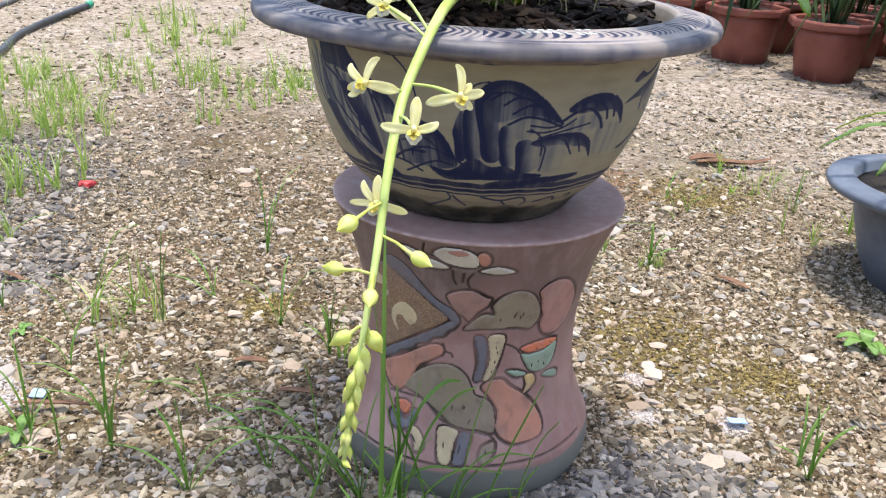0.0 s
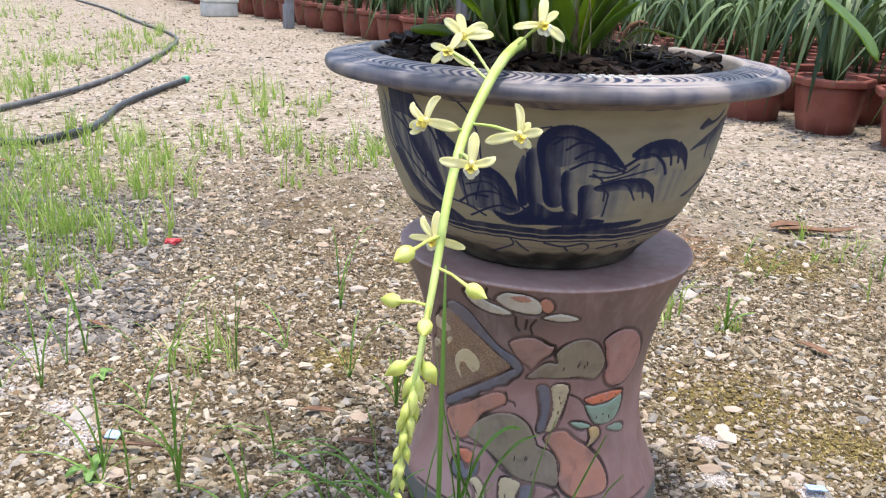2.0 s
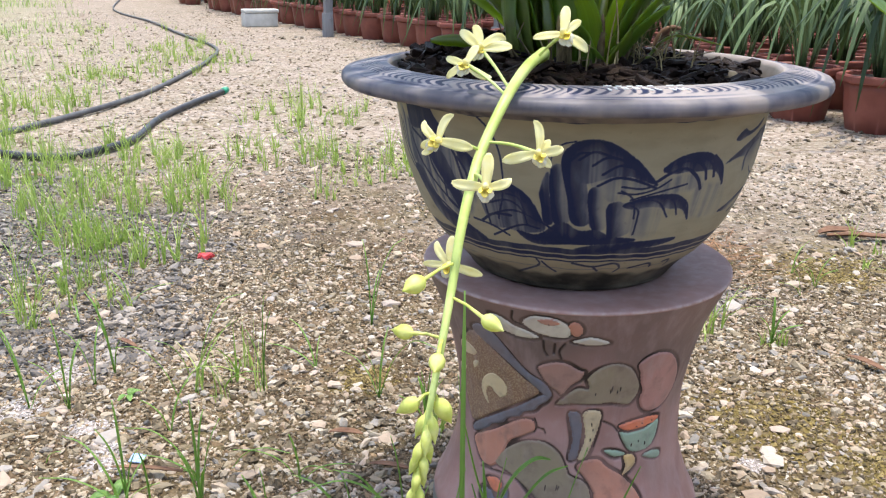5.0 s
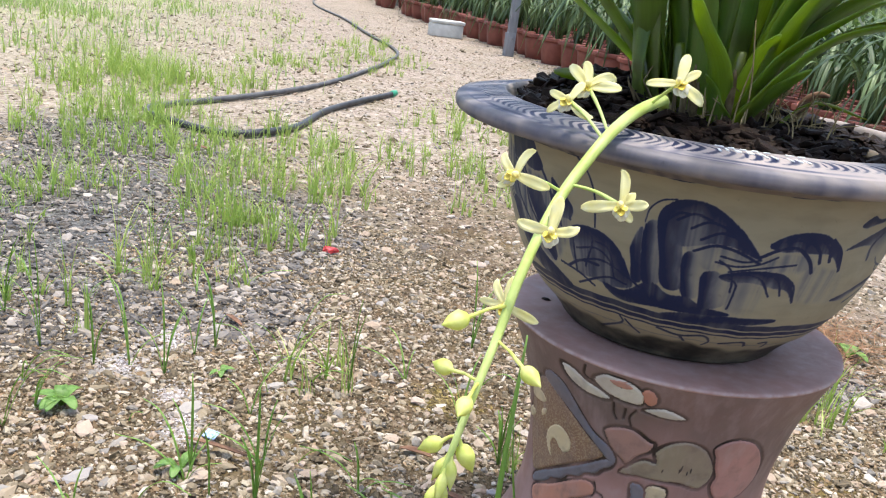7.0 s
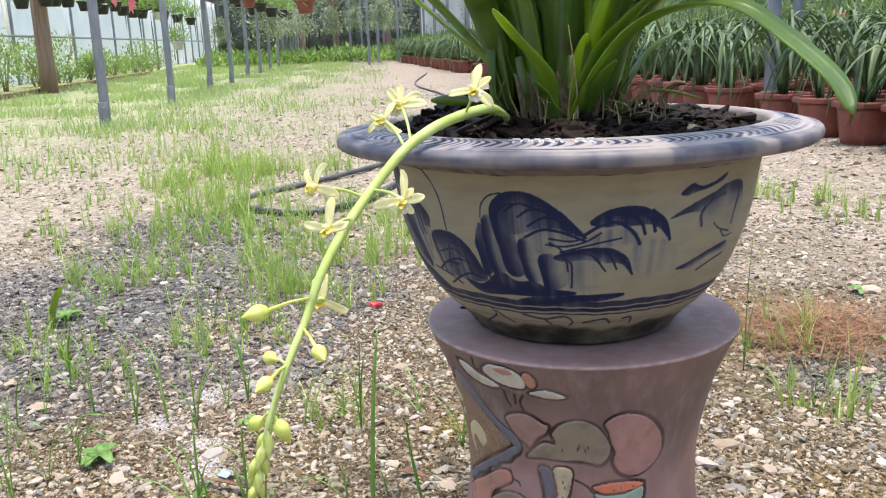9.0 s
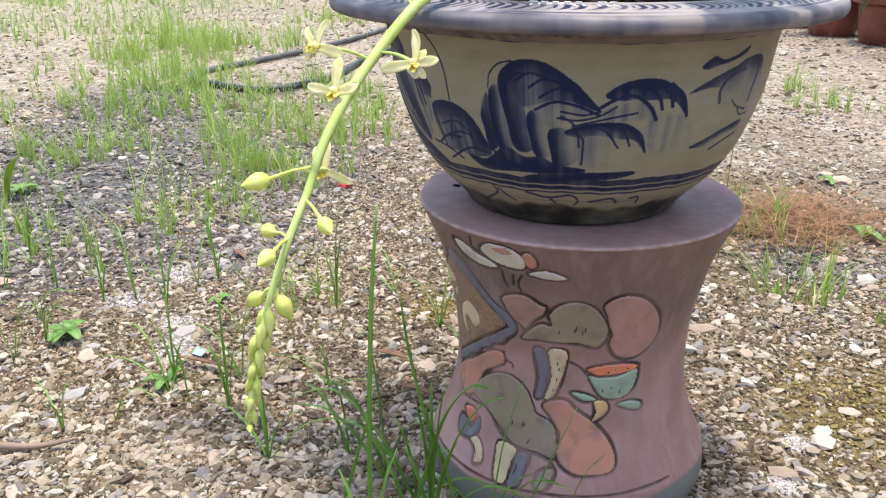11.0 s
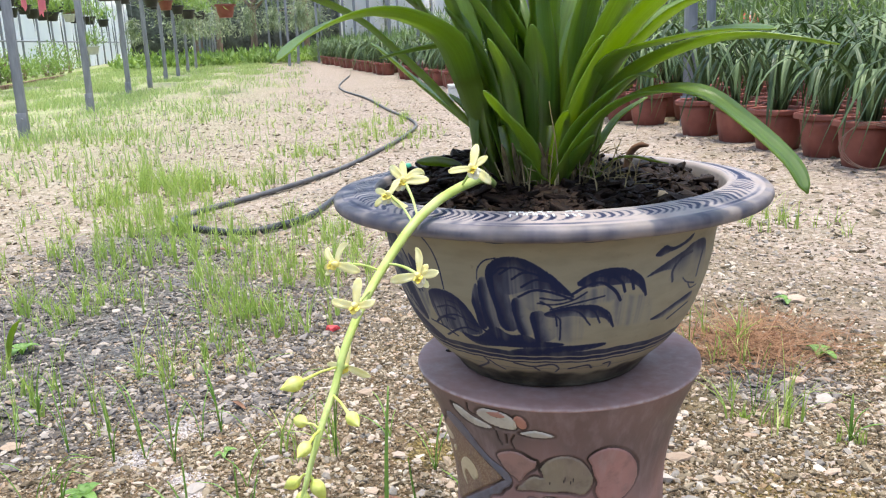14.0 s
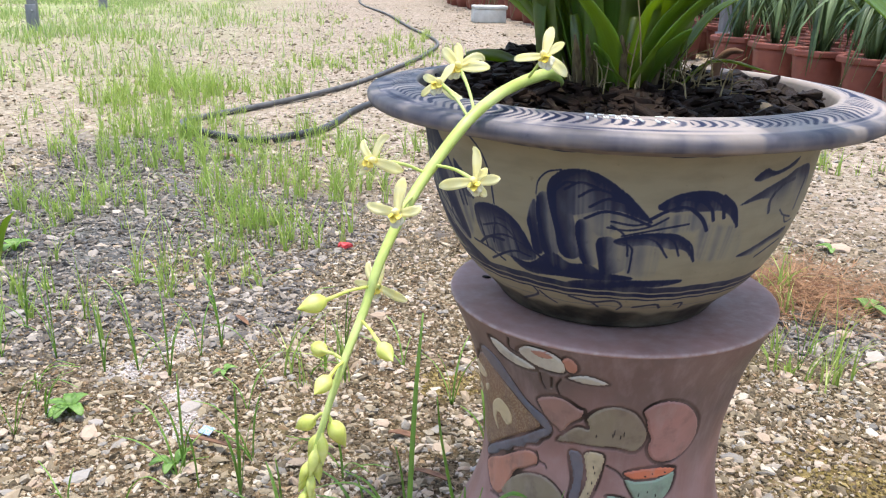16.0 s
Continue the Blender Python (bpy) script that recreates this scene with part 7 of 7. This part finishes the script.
stuff("grit", chip_arrays(84000, 54, grit_spot, lambda r, n: 0.0016 + 0.0034 * r.uniform(0, 1, n) ** 2, 0.8, True), M_GRIT, "fine brown grit between the gravel chips", "grit")
stuff("grit", chip_arrays(15000, 55, grit_spot, lambda r, n: 0.0026 + 0.0052 * r.uniform(0, 1, n) ** 2, 0.6, True), M_CLOD, "coarser crumbly brown grit between the gravel", "grit")


def lumps(patches):
    def spot(r):
        x, y, d = patches[r.integers(len(patches))]
        return x + r.normal(0, d * 0.55), y + r.normal(0, d * 0.55), 0.002
    return spot


stuff("moss", chip_arrays(2600, 57, lumps(MOSS), lambda r, n: r.uniform(0.002, 0.006, n), 0.7, True), M_MOSS, "olive moss creeping over the damp gravel", "moss")
stuff("lime", chip_arrays(2600, 58, lumps(LIME), lambda r, n: r.uniform(0.0010, 0.0036, n), 0.6, True), M_LIME, "spilt whitish lime crumbs on the gravel", "lime")


def blades(spots, seed, seg=4):
    """Grass: (x, y, height, width, lean) per blade, as arrays of tapered bent strips."""
    r = np.random.default_rng(seed)
    p = np.array(spots)
    n = len(p)
    a, f = r.uniform(0, 6.283, n), r.uniform(0, 6.283, n)
    d, s = np.stack([np.cos(a), np.sin(a)], 1), np.stack([np.cos(f), np.sin(f)], 1)
    vs = np.empty((n, seg + 1, 2, 3))
    for k in range(seg + 1):
        t = k / seg
        c = p[:, :2] + d * (p[:, 4] * p[:, 2] * t ** 2)[:, None]
        w = s * (p[:, 3] * 0.5 * (1 - t ** 1.6 * 0.94))[:, None]
        vs[:, k, 0, :2], vs[:, k, 1, :2] = c - w, c + w
        vs[:, k, :, 2] = (p[:, 2] * t * (1 - 0.35 * p[:, 4] * t))[:, None]
    b = (np.arange(n) * 2 * (seg + 1))[:, None]
    fs = np.concatenate([b + (2 * k, 2 * k + 1, 2 * k + 3, 2 * k + 2) for k in range(seg)])
    return vs.reshape(-1, 3), fs


def tufts(seed, patches, per, more=2.0, stout=1.0):
    r = np.random.default_rng(seed)
    out = []
    for x, y, rad, n, h in patches:
        for _ in range(int(n * more)):
            a, d = r.uniform(0, 6.283), rad * math.sqrt(r.uniform())
            cx, cy = x + d * math.cos(a), y + d * math.sin(a)
            if r.uniform() > 0.65 + 1.6 * noise.noise(Vector((cx * 4, cy * 4, 7))):
                continue
            hh = h * r.uniform(0.35, 1.35)
            for _ in range(r.integers(*per)):
                px, py = cx + r.normal(0, 0.006), cy + r.normal(0, 0.006)
                if (px - PED_AT[0]) ** 2 + (py - PED_AT[1]) ** 2 > 0.205 ** 2:
                    out.append((px, py, hh * r.uniform(0.45, 1.1), stout * r.uniform(0.0022, 0.0048), abs(r.normal(0.15, 0.6))))
    return out


NEAR = [(-1.25, 2.15, 0.28, 26, 0.21), (-1.15, 1.75, 0.18, 9, 0.18), (-1.45, 2.6, 0.35, 28, 0.20), (-1.75, 2.95, 0.4, 38, 0.18), (-1.2, 3.5, 0.30, 16, 0.15), (-0.75, 3.3, 0.25, 11, 0.15), (-1.4, 4.3, 0.35, 16, 0.14), (-0.8, 2.95, 0.15, 4, 0.12)]
NEAR += [(-2.0, 2.3, 0.4, 26, 0.14), (-2.6, 2.7, 0.5, 34, 0.16), (-1.2, 1.3, 0.15, 5, 0.14), (-1.55, 1.45, 0.2, 6, 0.13), (-1.85, 1.95, 0.3, 12, 0.13), (0.14, 2.3, 0.16, 6, 0.14), (0.3, 1.9, 0.12, 5, 0.16), (-0.15, 4.2, 0.25, 12, 0.16), (0.25, 3.9, 0.25, 8, 0.15), (0.5, 1.84, 0.05, 3, 0.09), (0.97, 2.1, 0.12, 4, 0.12), (0.87, 2.5, 0.12, 3, 0.1), (-0.56, 1.43, 0.08, 3, 0.16), (-0.16, 1.35, 0.04, 3, 0.12)]
stuff("grass", blades(tufts(61, NEAR, (4, 10), 3.3, 1.1), 62), M_GRASS, "thin bright green grass sprouting through the gravel", "grass")
MID = [(-5.2, 3.6, 0.9, 60, 0.12), (-6.2, 4.4, 0.9, 80, 0.12), (-5.0, 6.6, 0.8, 60, 0.11), (-2.3, 2.95, 0.33, 60, 0.17), (-2.75, 3.3, 0.35, 80, 0.18), (-3.1, 3.75, 0.35, 80, 0.2), (-3.4, 4.3, 0.35, 60, 0.17), (-3.2, 3.7, 0.42, 120, 0.19), (-3.0, 4.3, 0.4, 90, 0.17), (-2.75, 3.55, 0.3, 70, 0.17), (-3.5, 4.9, 0.5, 70, 0.14), (-4.3, 4.3, 0.6, 90, 0.14), (-3.4, 6.1, 0.4, 55, 0.12), (-3.9, 7.2, 0.6, 150, 0.13), (-3.5, 5.5, 0.25, 30, 0.1), (-5.2, 8.0, 0.5, 70, 0.12), (-3.6, 2.9, 0.6, 60, 0.14), (-4.6, 3.2, 0.6, 60, 0.14), (-5.5, 5.2, 0.7, 110, 0.14), (-6.3, 6.4, 0.7, 150, 0.13), (-6.5, 8.4, 0.6, 110, 0.12), (-8.1, 7.6, 0.9, 170, 0.12), (-7, 5.2, 0.9, 150, 0.13)]
# the thick tufts: along the bend of the hose, round the posts and across the aisle
THICK = [(x, y, 0.32, 54, 0.20) for x, y in ((-3.71, 4.28), (-2.74, 3.27), (-2.27, 2.9), (-3.5, 4.16), (-3.41, 3.6), (-2.68, 3.01), (-2.55, 3.31), (-3.34, 4.3), (-3.02, 4.23), (-4.19, 4.78))]
THICK += [(x, y, 0.4, 30, 0.15) for x, y in ((-7.09, 6.39), (-5.97, 5.66), (-6.98, 6.89), (-6.99, 9.02), (-8.05, 7.82), (-5.94, 6.45), (-6.12, 10.16), (-5.39, 10.11), (-5.94, 9.36), (-8.69, 10.98))]
THICK += [(x, y, 0.33, 34, 0.14) for x, y in ((-3.37, 6.81), (-3.1, 6.95), (-3.89, 8.06), (-3.95, 8.33), (-3.57, 5.83), (-3.17, 5.65), (-3.4, 7.4), (-4.2, 7.9), (-3.0, 6.3))]
THICK += [(x, y, 0.16, 12, 0.17) for x, y in ((-1.51, 4.1), (-1.27, 4.18), (-1.64, 4.63), (-1.12, 4.61), (-0.67, 3.51), (-1.53, 3.37), (-1.74, 3.3), (-2.03, 3.46), (-1.29, 4.54), (-1.59, 4.87), (-1.94, 2.91))]
stuff("grass", blades(tufts(63, MID, (4, 10), 0.42, 1.15) + tufts(65, THICK, (4, 12), 0.85, 1.15), 64, 3), M_GRASS, "patches of fresh green grass along the aisle", "grass")


def lawn(r):
    while True:
        u, v = r.uniform(5, 45), r.uniform(-6.3, 2.6)
        dens = min(1, max(0, (1.9 - v - 0.06 * (20 - u)) / 3.2)) * min(1, u / 16)
        if r.uniform() < dens * (0.3 + 1.7 * noise.noise(Vector((u * 0.7, v * 0.9, 1)))):
            return aisle(u, v)


r0 = np.random.default_rng(70)
spots = []
for _ in range(38000):
    q = lawn(r0)
    spots.append((q.x, q.y, r0.uniform(0.05, 0.17), r0.uniform(0.007, 0.015), r0.uniform(0.1, 0.6)))
stuff("grass", blades(spots, 71, 2), M_LAWN, "pale green grass growing between the posts", "grass")


# tall single blades before and beside the pedestal
def tall_grass(x, y, leaves):
    g = thing("grass_tuft", "tall narrow green grass tuft beside the pedestal", "grass", None, "tall grass tufts")
    for dx, dy, h, w in leaves:
        bm = bmesh.new()
        strap(bm, [(x, y, -0.004), (x + dx * 0.25, y + dy * 0.25, h * 0.5), (x + dx * 0.6, y + dy * 0.6, h * 0.82), (x + dx, y + dy, h * (1 - min(0.45, max(0.0, math.hypot(dx, dy) - 0.05) * 2.4)))], w * 1.35, 0.4, 0.0006, 14, 0.8, 0.7)
        part("blade", bm, M_GRASSTALL, g)
    return g


M_GRASSTALL = leaf_material("tall_grass", (0.13, 0.30, 0.04), (0.30, 0.48, 0.10), (0.40, 0.62, 0.08), 0.4, 0.5)
for x, y, leaves in (
    (-0.012, 0.735, [(-0.008, 0.05, 0.47, 0.0042), (0.02, 0.03, 0.20, 0.004), (-0.05, 0.02, 0.16, 0.004)]),
    (0.0, 0.86, [(-0.01, 0.02, 0.22, 0.004), (-0.02, 0.0, 0.20, 0.005), (0.04, -0.01, 0.17, 0.004), (0.13, 0.0, 0.14, 0.004), (-0.05, 0.02, 0.12, 0.004), (0.02, 0.0, 0.24, 0.004)]),
    (0.06, 0.89, [(0.06, 0.0, 0.13, 0.004), (0.11, -0.01, 0.15, 0.004), (-0.06, -0.02, 0.10, 0.004), (0.03, 0.0, 0.10, 0.004), (0.10, 0.01, 0.07, 0.003)]),
    (0.15, 0.90, [(0.05, 0.0, 0.17, 0.003), (-0.01, -0.01, 0.07, 0.003), (0.03, 0.01, 0.09, 0.003), (0.06, 0.0, 0.03, 0.004)]),
    (-0.06, 0.93, [(0.05, 0.0, 0.10, 0.004), (-0.03, 0.0, 0.12, 0.004), (-0.16, 0.04, 0.09, 0.004), (-0.22, 0.02, 0.16, 0.004), (0.02, 0.01, 0.17, 0.003)]),
    (-0.17, 1.33, [(0.01, 0.0, 0.13, 0.006), (-0.02, 0.02, 0.09, 0.005), (0.03, 0.0, 0.10, 0.005), (-0.05, 0, 0.06, 0.004), (-0.01, 0.0, 0.11, 0.004)]),
    (-0.44, 1.0, [(0.0, 0.0, 0.27, 0.005), (-0.03, 0.0, 0.11, 0.004), (0.03, 0.02, 0.16, 0.003), (0.02, -0.02, 0.1, 0.003), (-0.01, 0.01, 0.19, 0.003)]),
    (-0.57, 1.02, [(-0.04, 0.0, 0.12, 0.003), (-0.02, 0.02, 0.16, 0.003), (0.03, 0.0, 0.10, 0.003)]),
    (-0.3, 0.92, [(-0.05, 0.03, 0.12, 0.004), (0.06, 0.0, 0.10, 0.004), (-0.01, 0.0, 0.15, 0.003), (-0.12, 0.02, 0.07, 0.003), (0.13, 0.05, 0.09, 0.003)]),
    (-0.20, 0.98, [(-0.10, 0.03, 0.10, 0.004), (-0.02, 0.0, 0.12, 0.003), (0.04, 0.02, 0.09, 0.003)]),
    (-0.33, 1.12, [(0.0, 0.0, 0.11, 0.003), (-0.02, 0.01, 0.08, 0.003), (0.09, 0.0, 0.05, 0.003)]),
    (-0.50, 1.40, [(0.02, 0.0, 0.17, 0.004), (-0.03, 0.0, 0.13, 0.003), (0.01, 0.0, 0.2, 0.003)]),
    (-0.82, 1.42, [(-0.06, 0.02, 0.17, 0.004), (0.02, 0.0, 0.08, 0.003), (-0.03, 0.0, 0.12, 0.003)]),
    (-0.95, 1.22, [(0.0, 0.0, 0.13, 0.003), (0.03, 0.0, 0.10, 0.003), (-0.03, 0.01, 0.15, 0.003)]),
    (0.6, 1.05, [(-0.01, 0.0, 0.13, 0.005), (0.05, 0.0, 0.10, 0.005), (-0.06, 0.0, 0.06, 0.004), (0.01, 0.01, 0.08, 0.004)]),
    (0.49, 1.84, [(0.03, 0.0, 0.08, 0.007), (-0.03, 0.0, 0.06, 0.006), (0.06, 0.0, 0.05, 0.006), (0.0, 0.02, 0.10, 0.005)]),
    (0.29, 1.9, [(0.0, 0.0, 0.26, 0.004), (0.03, 0.0, 0.18, 0.004), (-0.03, 0.0, 0.13, 0.004), (0.06, 0.0, 0.10, 0.004)]),
    (0.12, 2.05, [(0.01, 0.0, 0.33, 0.005), (-0.02, 0.0, 0.15, 0.004), (0.03, 0.0, 0.2, 0.004)]),
):
    tall_grass(x, y, leaves)


for x, y, leaves in ((-0.04, 0.88, [(0.12, 0.0, 0.12, 0.005), (-0.12, 0.01, 0.15, 0.005)]), (-0.12, 0.95, [(-0.10, 0.0, 0.16, 0.004), (0.06, 0.0, 0.12, 0.004), (-0.02, 0.0, 0.20, 0.004), (-0.17, 0.02, 0.10, 0.004)])):
    tall_grass(x, y, leaves)
arching = thing("grass_tuft", "arching green grass blades growing before the pedestal", "grass", None, "tall grass tufts")
for width, points in (
    (0.0085, [(-0.035, 0), (-0.010, 0.096), (0.012, 0.176), (0.030, 0.218), (0.052, 0.242), (0.070, 0.243)]),
    (0.0060, [(-0.010, 0), (0.014, 0.100), (0.034, 0.171), (0.064, 0.220), (0.090, 0.236)]),
    (0.0075, [(-0.132, 0), (-0.108, 0.079), (-0.090, 0.143), (-0.071, 0.199)]),
    (0.0055, [(0.048, 0), (0.021, 0.111), (-0.010, 0.196), (-0.030, 0.286), (-0.037, 0.345)]),
    (0.0030, [(0.066, 0), (0.081, 0.112), (0.092, 0.188), (0.111, 0.261)]),
    (0.0040, [(0.096, 0), (0.130, 0.120), (0.156, 0.195), (0.172, 0.240)]),
):
    bm = bmesh.new()
    strap(bm, [(x, 0.86 + 0.1 * x, z - 0.004) for x, z in points], width * 1.5, 0.4, 0.0006, 18, 0.8, 0.7)
    part("blade", bm, M_GRASSTALL, arching)
r = random.Random(41)
for k in range(36):
    x, y = r.uniform(-1.3, -0.28), r.uniform(0.80, 1.85)
    h = r.uniform(0.08, 0.24)
    tall_grass(x, y, [(r.uniform(-0.13, 0.13), r.uniform(-0.05, 0.07), h * r.uniform(0.3, 1.1), r.uniform(0.0016, 0.0030)) for _ in range(r.randint(1, 4))])
for k in range(9):
    x, y = r.uniform(0.45, 1.2), r.uniform(1.0, 2.4)
    h = r.uniform(0.06, 0.16)
    tall_grass(x, y, [(r.uniform(-0.06, 0.06), r.uniform(-0.03, 0.05), h * r.uniform(0.4, 1.1), r.uniform(0.0018, 0.0030)) for _ in range(r.randint(2, 5))])


def weed(x, y, size, count, seed):
    w = thing("broadleaf_weed", "small broad-leaved green weed in the gravel", "weed", None, "broadleaf weeds")
    r = random.Random(seed)
    for k in range(count):
        a = r.uniform(0, 6.28)
        b = Vector((math.cos(a), math.sin(a), 0))
        o = Vector((x, y, 0.0))
        bm = bmesh.new()
        strap(bm, [o, o + b * size * 0.35 + Vector((0, 0, size * 0.5)), o + b * size * 0.8 + Vector((0, 0, size * 0.55)), o + b * size * 1.2 + Vector((0, 0, size * 0.35))], size * 0.55, 0.2, 0.0008, 12, 0.2, 0.6)
        part("leaf", bm, M_BROADLEAF, w)
    return w


for k, (x, y, s, n) in enumerate(((-0.88, 1.07, 0.055, 6), (-0.59, 1.02, 0.045, 4), (-1.74, 1.66, 0.06, 4), (0.41, 2.33, 0.06, 5), (0.85, 1.49, 0.06, 7), (-0.74, 1.33, 0.03, 4), (0.3, 2.8, 0.05, 4))):
    weed(x, y, s * 0.75, n, 500 + k)
# the dark curled leaf at the left
bm = bmesh.new()
strap(bm, [(-1.72, 1.60, 0.0), (-1.71, 1.61, 0.06), (-1.69, 1.62, 0.11), (-1.68, 1.63, 0.13)], 0.05, 0.5, 0.001, 12, 0.5)
solo("dark_leaf", bm, M_LEAF, "dark green broad leaf standing in the gravel", "leaf")


def flat_litter(name, x, y, length, width, turn, material, label, category, curl=0.2, z=0.010):
    bm = bmesh.new()
    d = Vector((math.cos(turn), math.sin(turn), 0))
    o = Vector((x, y, z))
    strap(bm, [o - d * length / 2, o - d * length * 0.2 + Vector((0, 0, 0.004)), o + d * length * 0.2 + Vector((0, 0, 0.005)), o + d * length / 2 + Vector((0, 0, length * curl * 0.2))], width, curl, 0.0012, 12, 0.4, 0.5)
    return solo(name, bm, material, label, category)


flat_litter("dry_leaf", 0.90, 2.69, 0.24, 0.035, 0.02, M_DRY, "long curled brown dry leaf on the gravel", "leaf", 0.6)
flat_litter("dry_leaf", 0.82, 2.73, 0.12, 0.05, 0.3, M_DRY, "broken brown dry leaf on the gravel", "leaf", 0.5)
flat_litter("dry_leaf", -0.865, 1.546, 0.075, 0.012, -0.5, M_DRY, "thin yellowed dry leaf on the gravel", "leaf")
flat_litter("dry_leaf", -0.30, 1.27, 0.06, 0.016, 0.0, M_DRY, "small brown dry leaf on the gravel", "leaf")
flat_litter("dry_leaf", -0.20, 1.18, 0.07, 0.012, -0.1, M_DRY, "small brown dry leaf on the gravel", "leaf")
flat_litter("dry_leaf", -2.0, 2.9, 0.12, 0.03, 0.0, M_DRY, "tan dry leaf lying in the grass", "leaf")
flat_litter("dry_leaf", 0.66, 1.75, 0.09, 0.02, -0.9, M_DRY, "brown dry leaf on the gravel", "leaf")
flat_litter("twig", -0.57, 1.09, 0.13, 0.010, 0.05, M_DRY, "thin tan twig lying on the gravel", "twig", 0.1, 0.014)
bm = bmesh.new()
block(bm, (0.024, 0.018, 0.002), (-0.606, 1.118, 0.014), 0.0005, Matrix.Rotation(0.3, 4, "X"))
solo("paper_scrap", bm, M_BLUEBIT, "blue and white checked paper scrap", "litter")
bm = bmesh.new()
bmesh.ops.create_icosphere(bm, subdivisions=2, radius=0.024, matrix=pose(-0.955, 2.13, 0.010) @ Matrix.Diagonal((1.1, 0.6, 0.4, 1)))
for v in bm.verts:
    v.co += Vector((noise.noise(v.co * 60), noise.noise(v.co * 60 + Vector((5, 0, 0))), noise.noise(v.co * 60 + Vector((9, 0, 0))))) * 0.010
solo("red_petal", bm, plain("petal_red", (0.70, 0.045, 0.055), (0.78, 0.16, 0.17), 60, 0.6, translucent=0.2), "crumpled bright red petal on the gravel", "petal", smooth=False)


def straw_spot(r):
    return 0.24 + r.normal(0, 0.11), 2.38 + r.normal(0, 0.11), 0.006 + abs(r.normal(0, 0.009))


stuff("dry_straw", leaf_cloud(1500, 90, straw_spot, 0.10, 0.003, 0.05, 0.13), M_STRAW, "heap of dry brown needles beside the pedestal", "straw")

# the larger stones, one by one
stone_meshes = []
for k in range(8):
    bm = bmesh.new()
    bmesh.ops.create_icosphere(bm, subdivisions=1, radius=1.0)
    r = random.Random(900 + k)
    for v in bm.verts:
        v.co = v.co * r.uniform(0.75, 1.2)
        v.co.z *= 0.5
    me = mesh_of("stone", bm, False)
    me.materials.append(M_PIECE)
    stone_meshes.append(me)
for k, (x, y, wide, deep, turn) in enumerate(((0.17, 1.64, 0.030, 0.020, 10), (0.46, 1.07, 0.030, 0.019, 35), (0.50, 1.09, 0.027, 0.017, -20), (0.31, 2.84, 0.05, 0.03, 5), (-0.56, 1.02, 0.022, 0.016, 40), (-0.70, 0.92, 0.024, 0.016, 80), (0.37, 1.22, 0.026, 0.017, 15), (-0.42, 1.12, 0.020, 0.015, 0), (-0.79, 1.03, 0.024, 0.017, 120), (0.41, 1.36, 0.020, 0.014, 60), (0.44, 1.44, 0.021, 0.014, 0), (-0.36, 1.30, 0.018, 0.012, 0), (0.36, 2.14, 0.032, 0.02, 30), (0.43, 2.04, 0.03, 0.022, 80))):
    ob = new("stone", stone_meshes[k % 8])
    ob.parent = ground
    ob.matrix_basis = pose(x, y, deep * 0.22, 4, -5, turn) @ Matrix.Diagonal((wide, deep, deep * 0.7, 1))
bm = bmesh.new()
tube(bm, spline([(-0.80, 0.70, 0.012), (-0.70, 0.735, 0.016), (-0.62, 0.775, 0.012), (-0.57, 0.815, 0.018)], 14), [0.004, 0.0045, 0.006, 0.005, 0.0055, 0.006, 0.005, 0.006, 0.005, 0.0045, 0.004, 0.004, 0.003, 0.002], 8)
solo("branch", bm, M_WOOD, "short weathered brown branch lying on gravel", "branch")
bm = bmesh.new()
block(bm, (0.030, 0.022, 0.002), (0.525, 1.18, 0.013), 0.0005, Matrix.Rotation(-0.2, 4, "X"))
solo("paper_scrap", bm, M_BLUEBIT, "small blue paper scrap among the gravel", "litter")
r = random.Random(77)
placed = 0
while placed < 285:
    y = 0.75 + 2.4 * r.random() ** 1.3
    x = r.uniform(-1.3 - 0.3 * y, 0.75 + 0.25 * y)
    if on_pedestal(x, y):
        continue
    s = 0.008 + 0.013 * r.random() ** 2.5
    ob = new("stone", stone_meshes[placed % 8])
    ob.parent = ground
    ob.matrix_basis = pose(x, y, s * 0.25, r.uniform(-12, 12), r.uniform(-12, 12), r.uniform(0, 360)) @ Matrix.Diagonal((s * r.uniform(0.9, 1.5), s, s * r.uniform(0.7, 1.1), 1))
    placed += 1
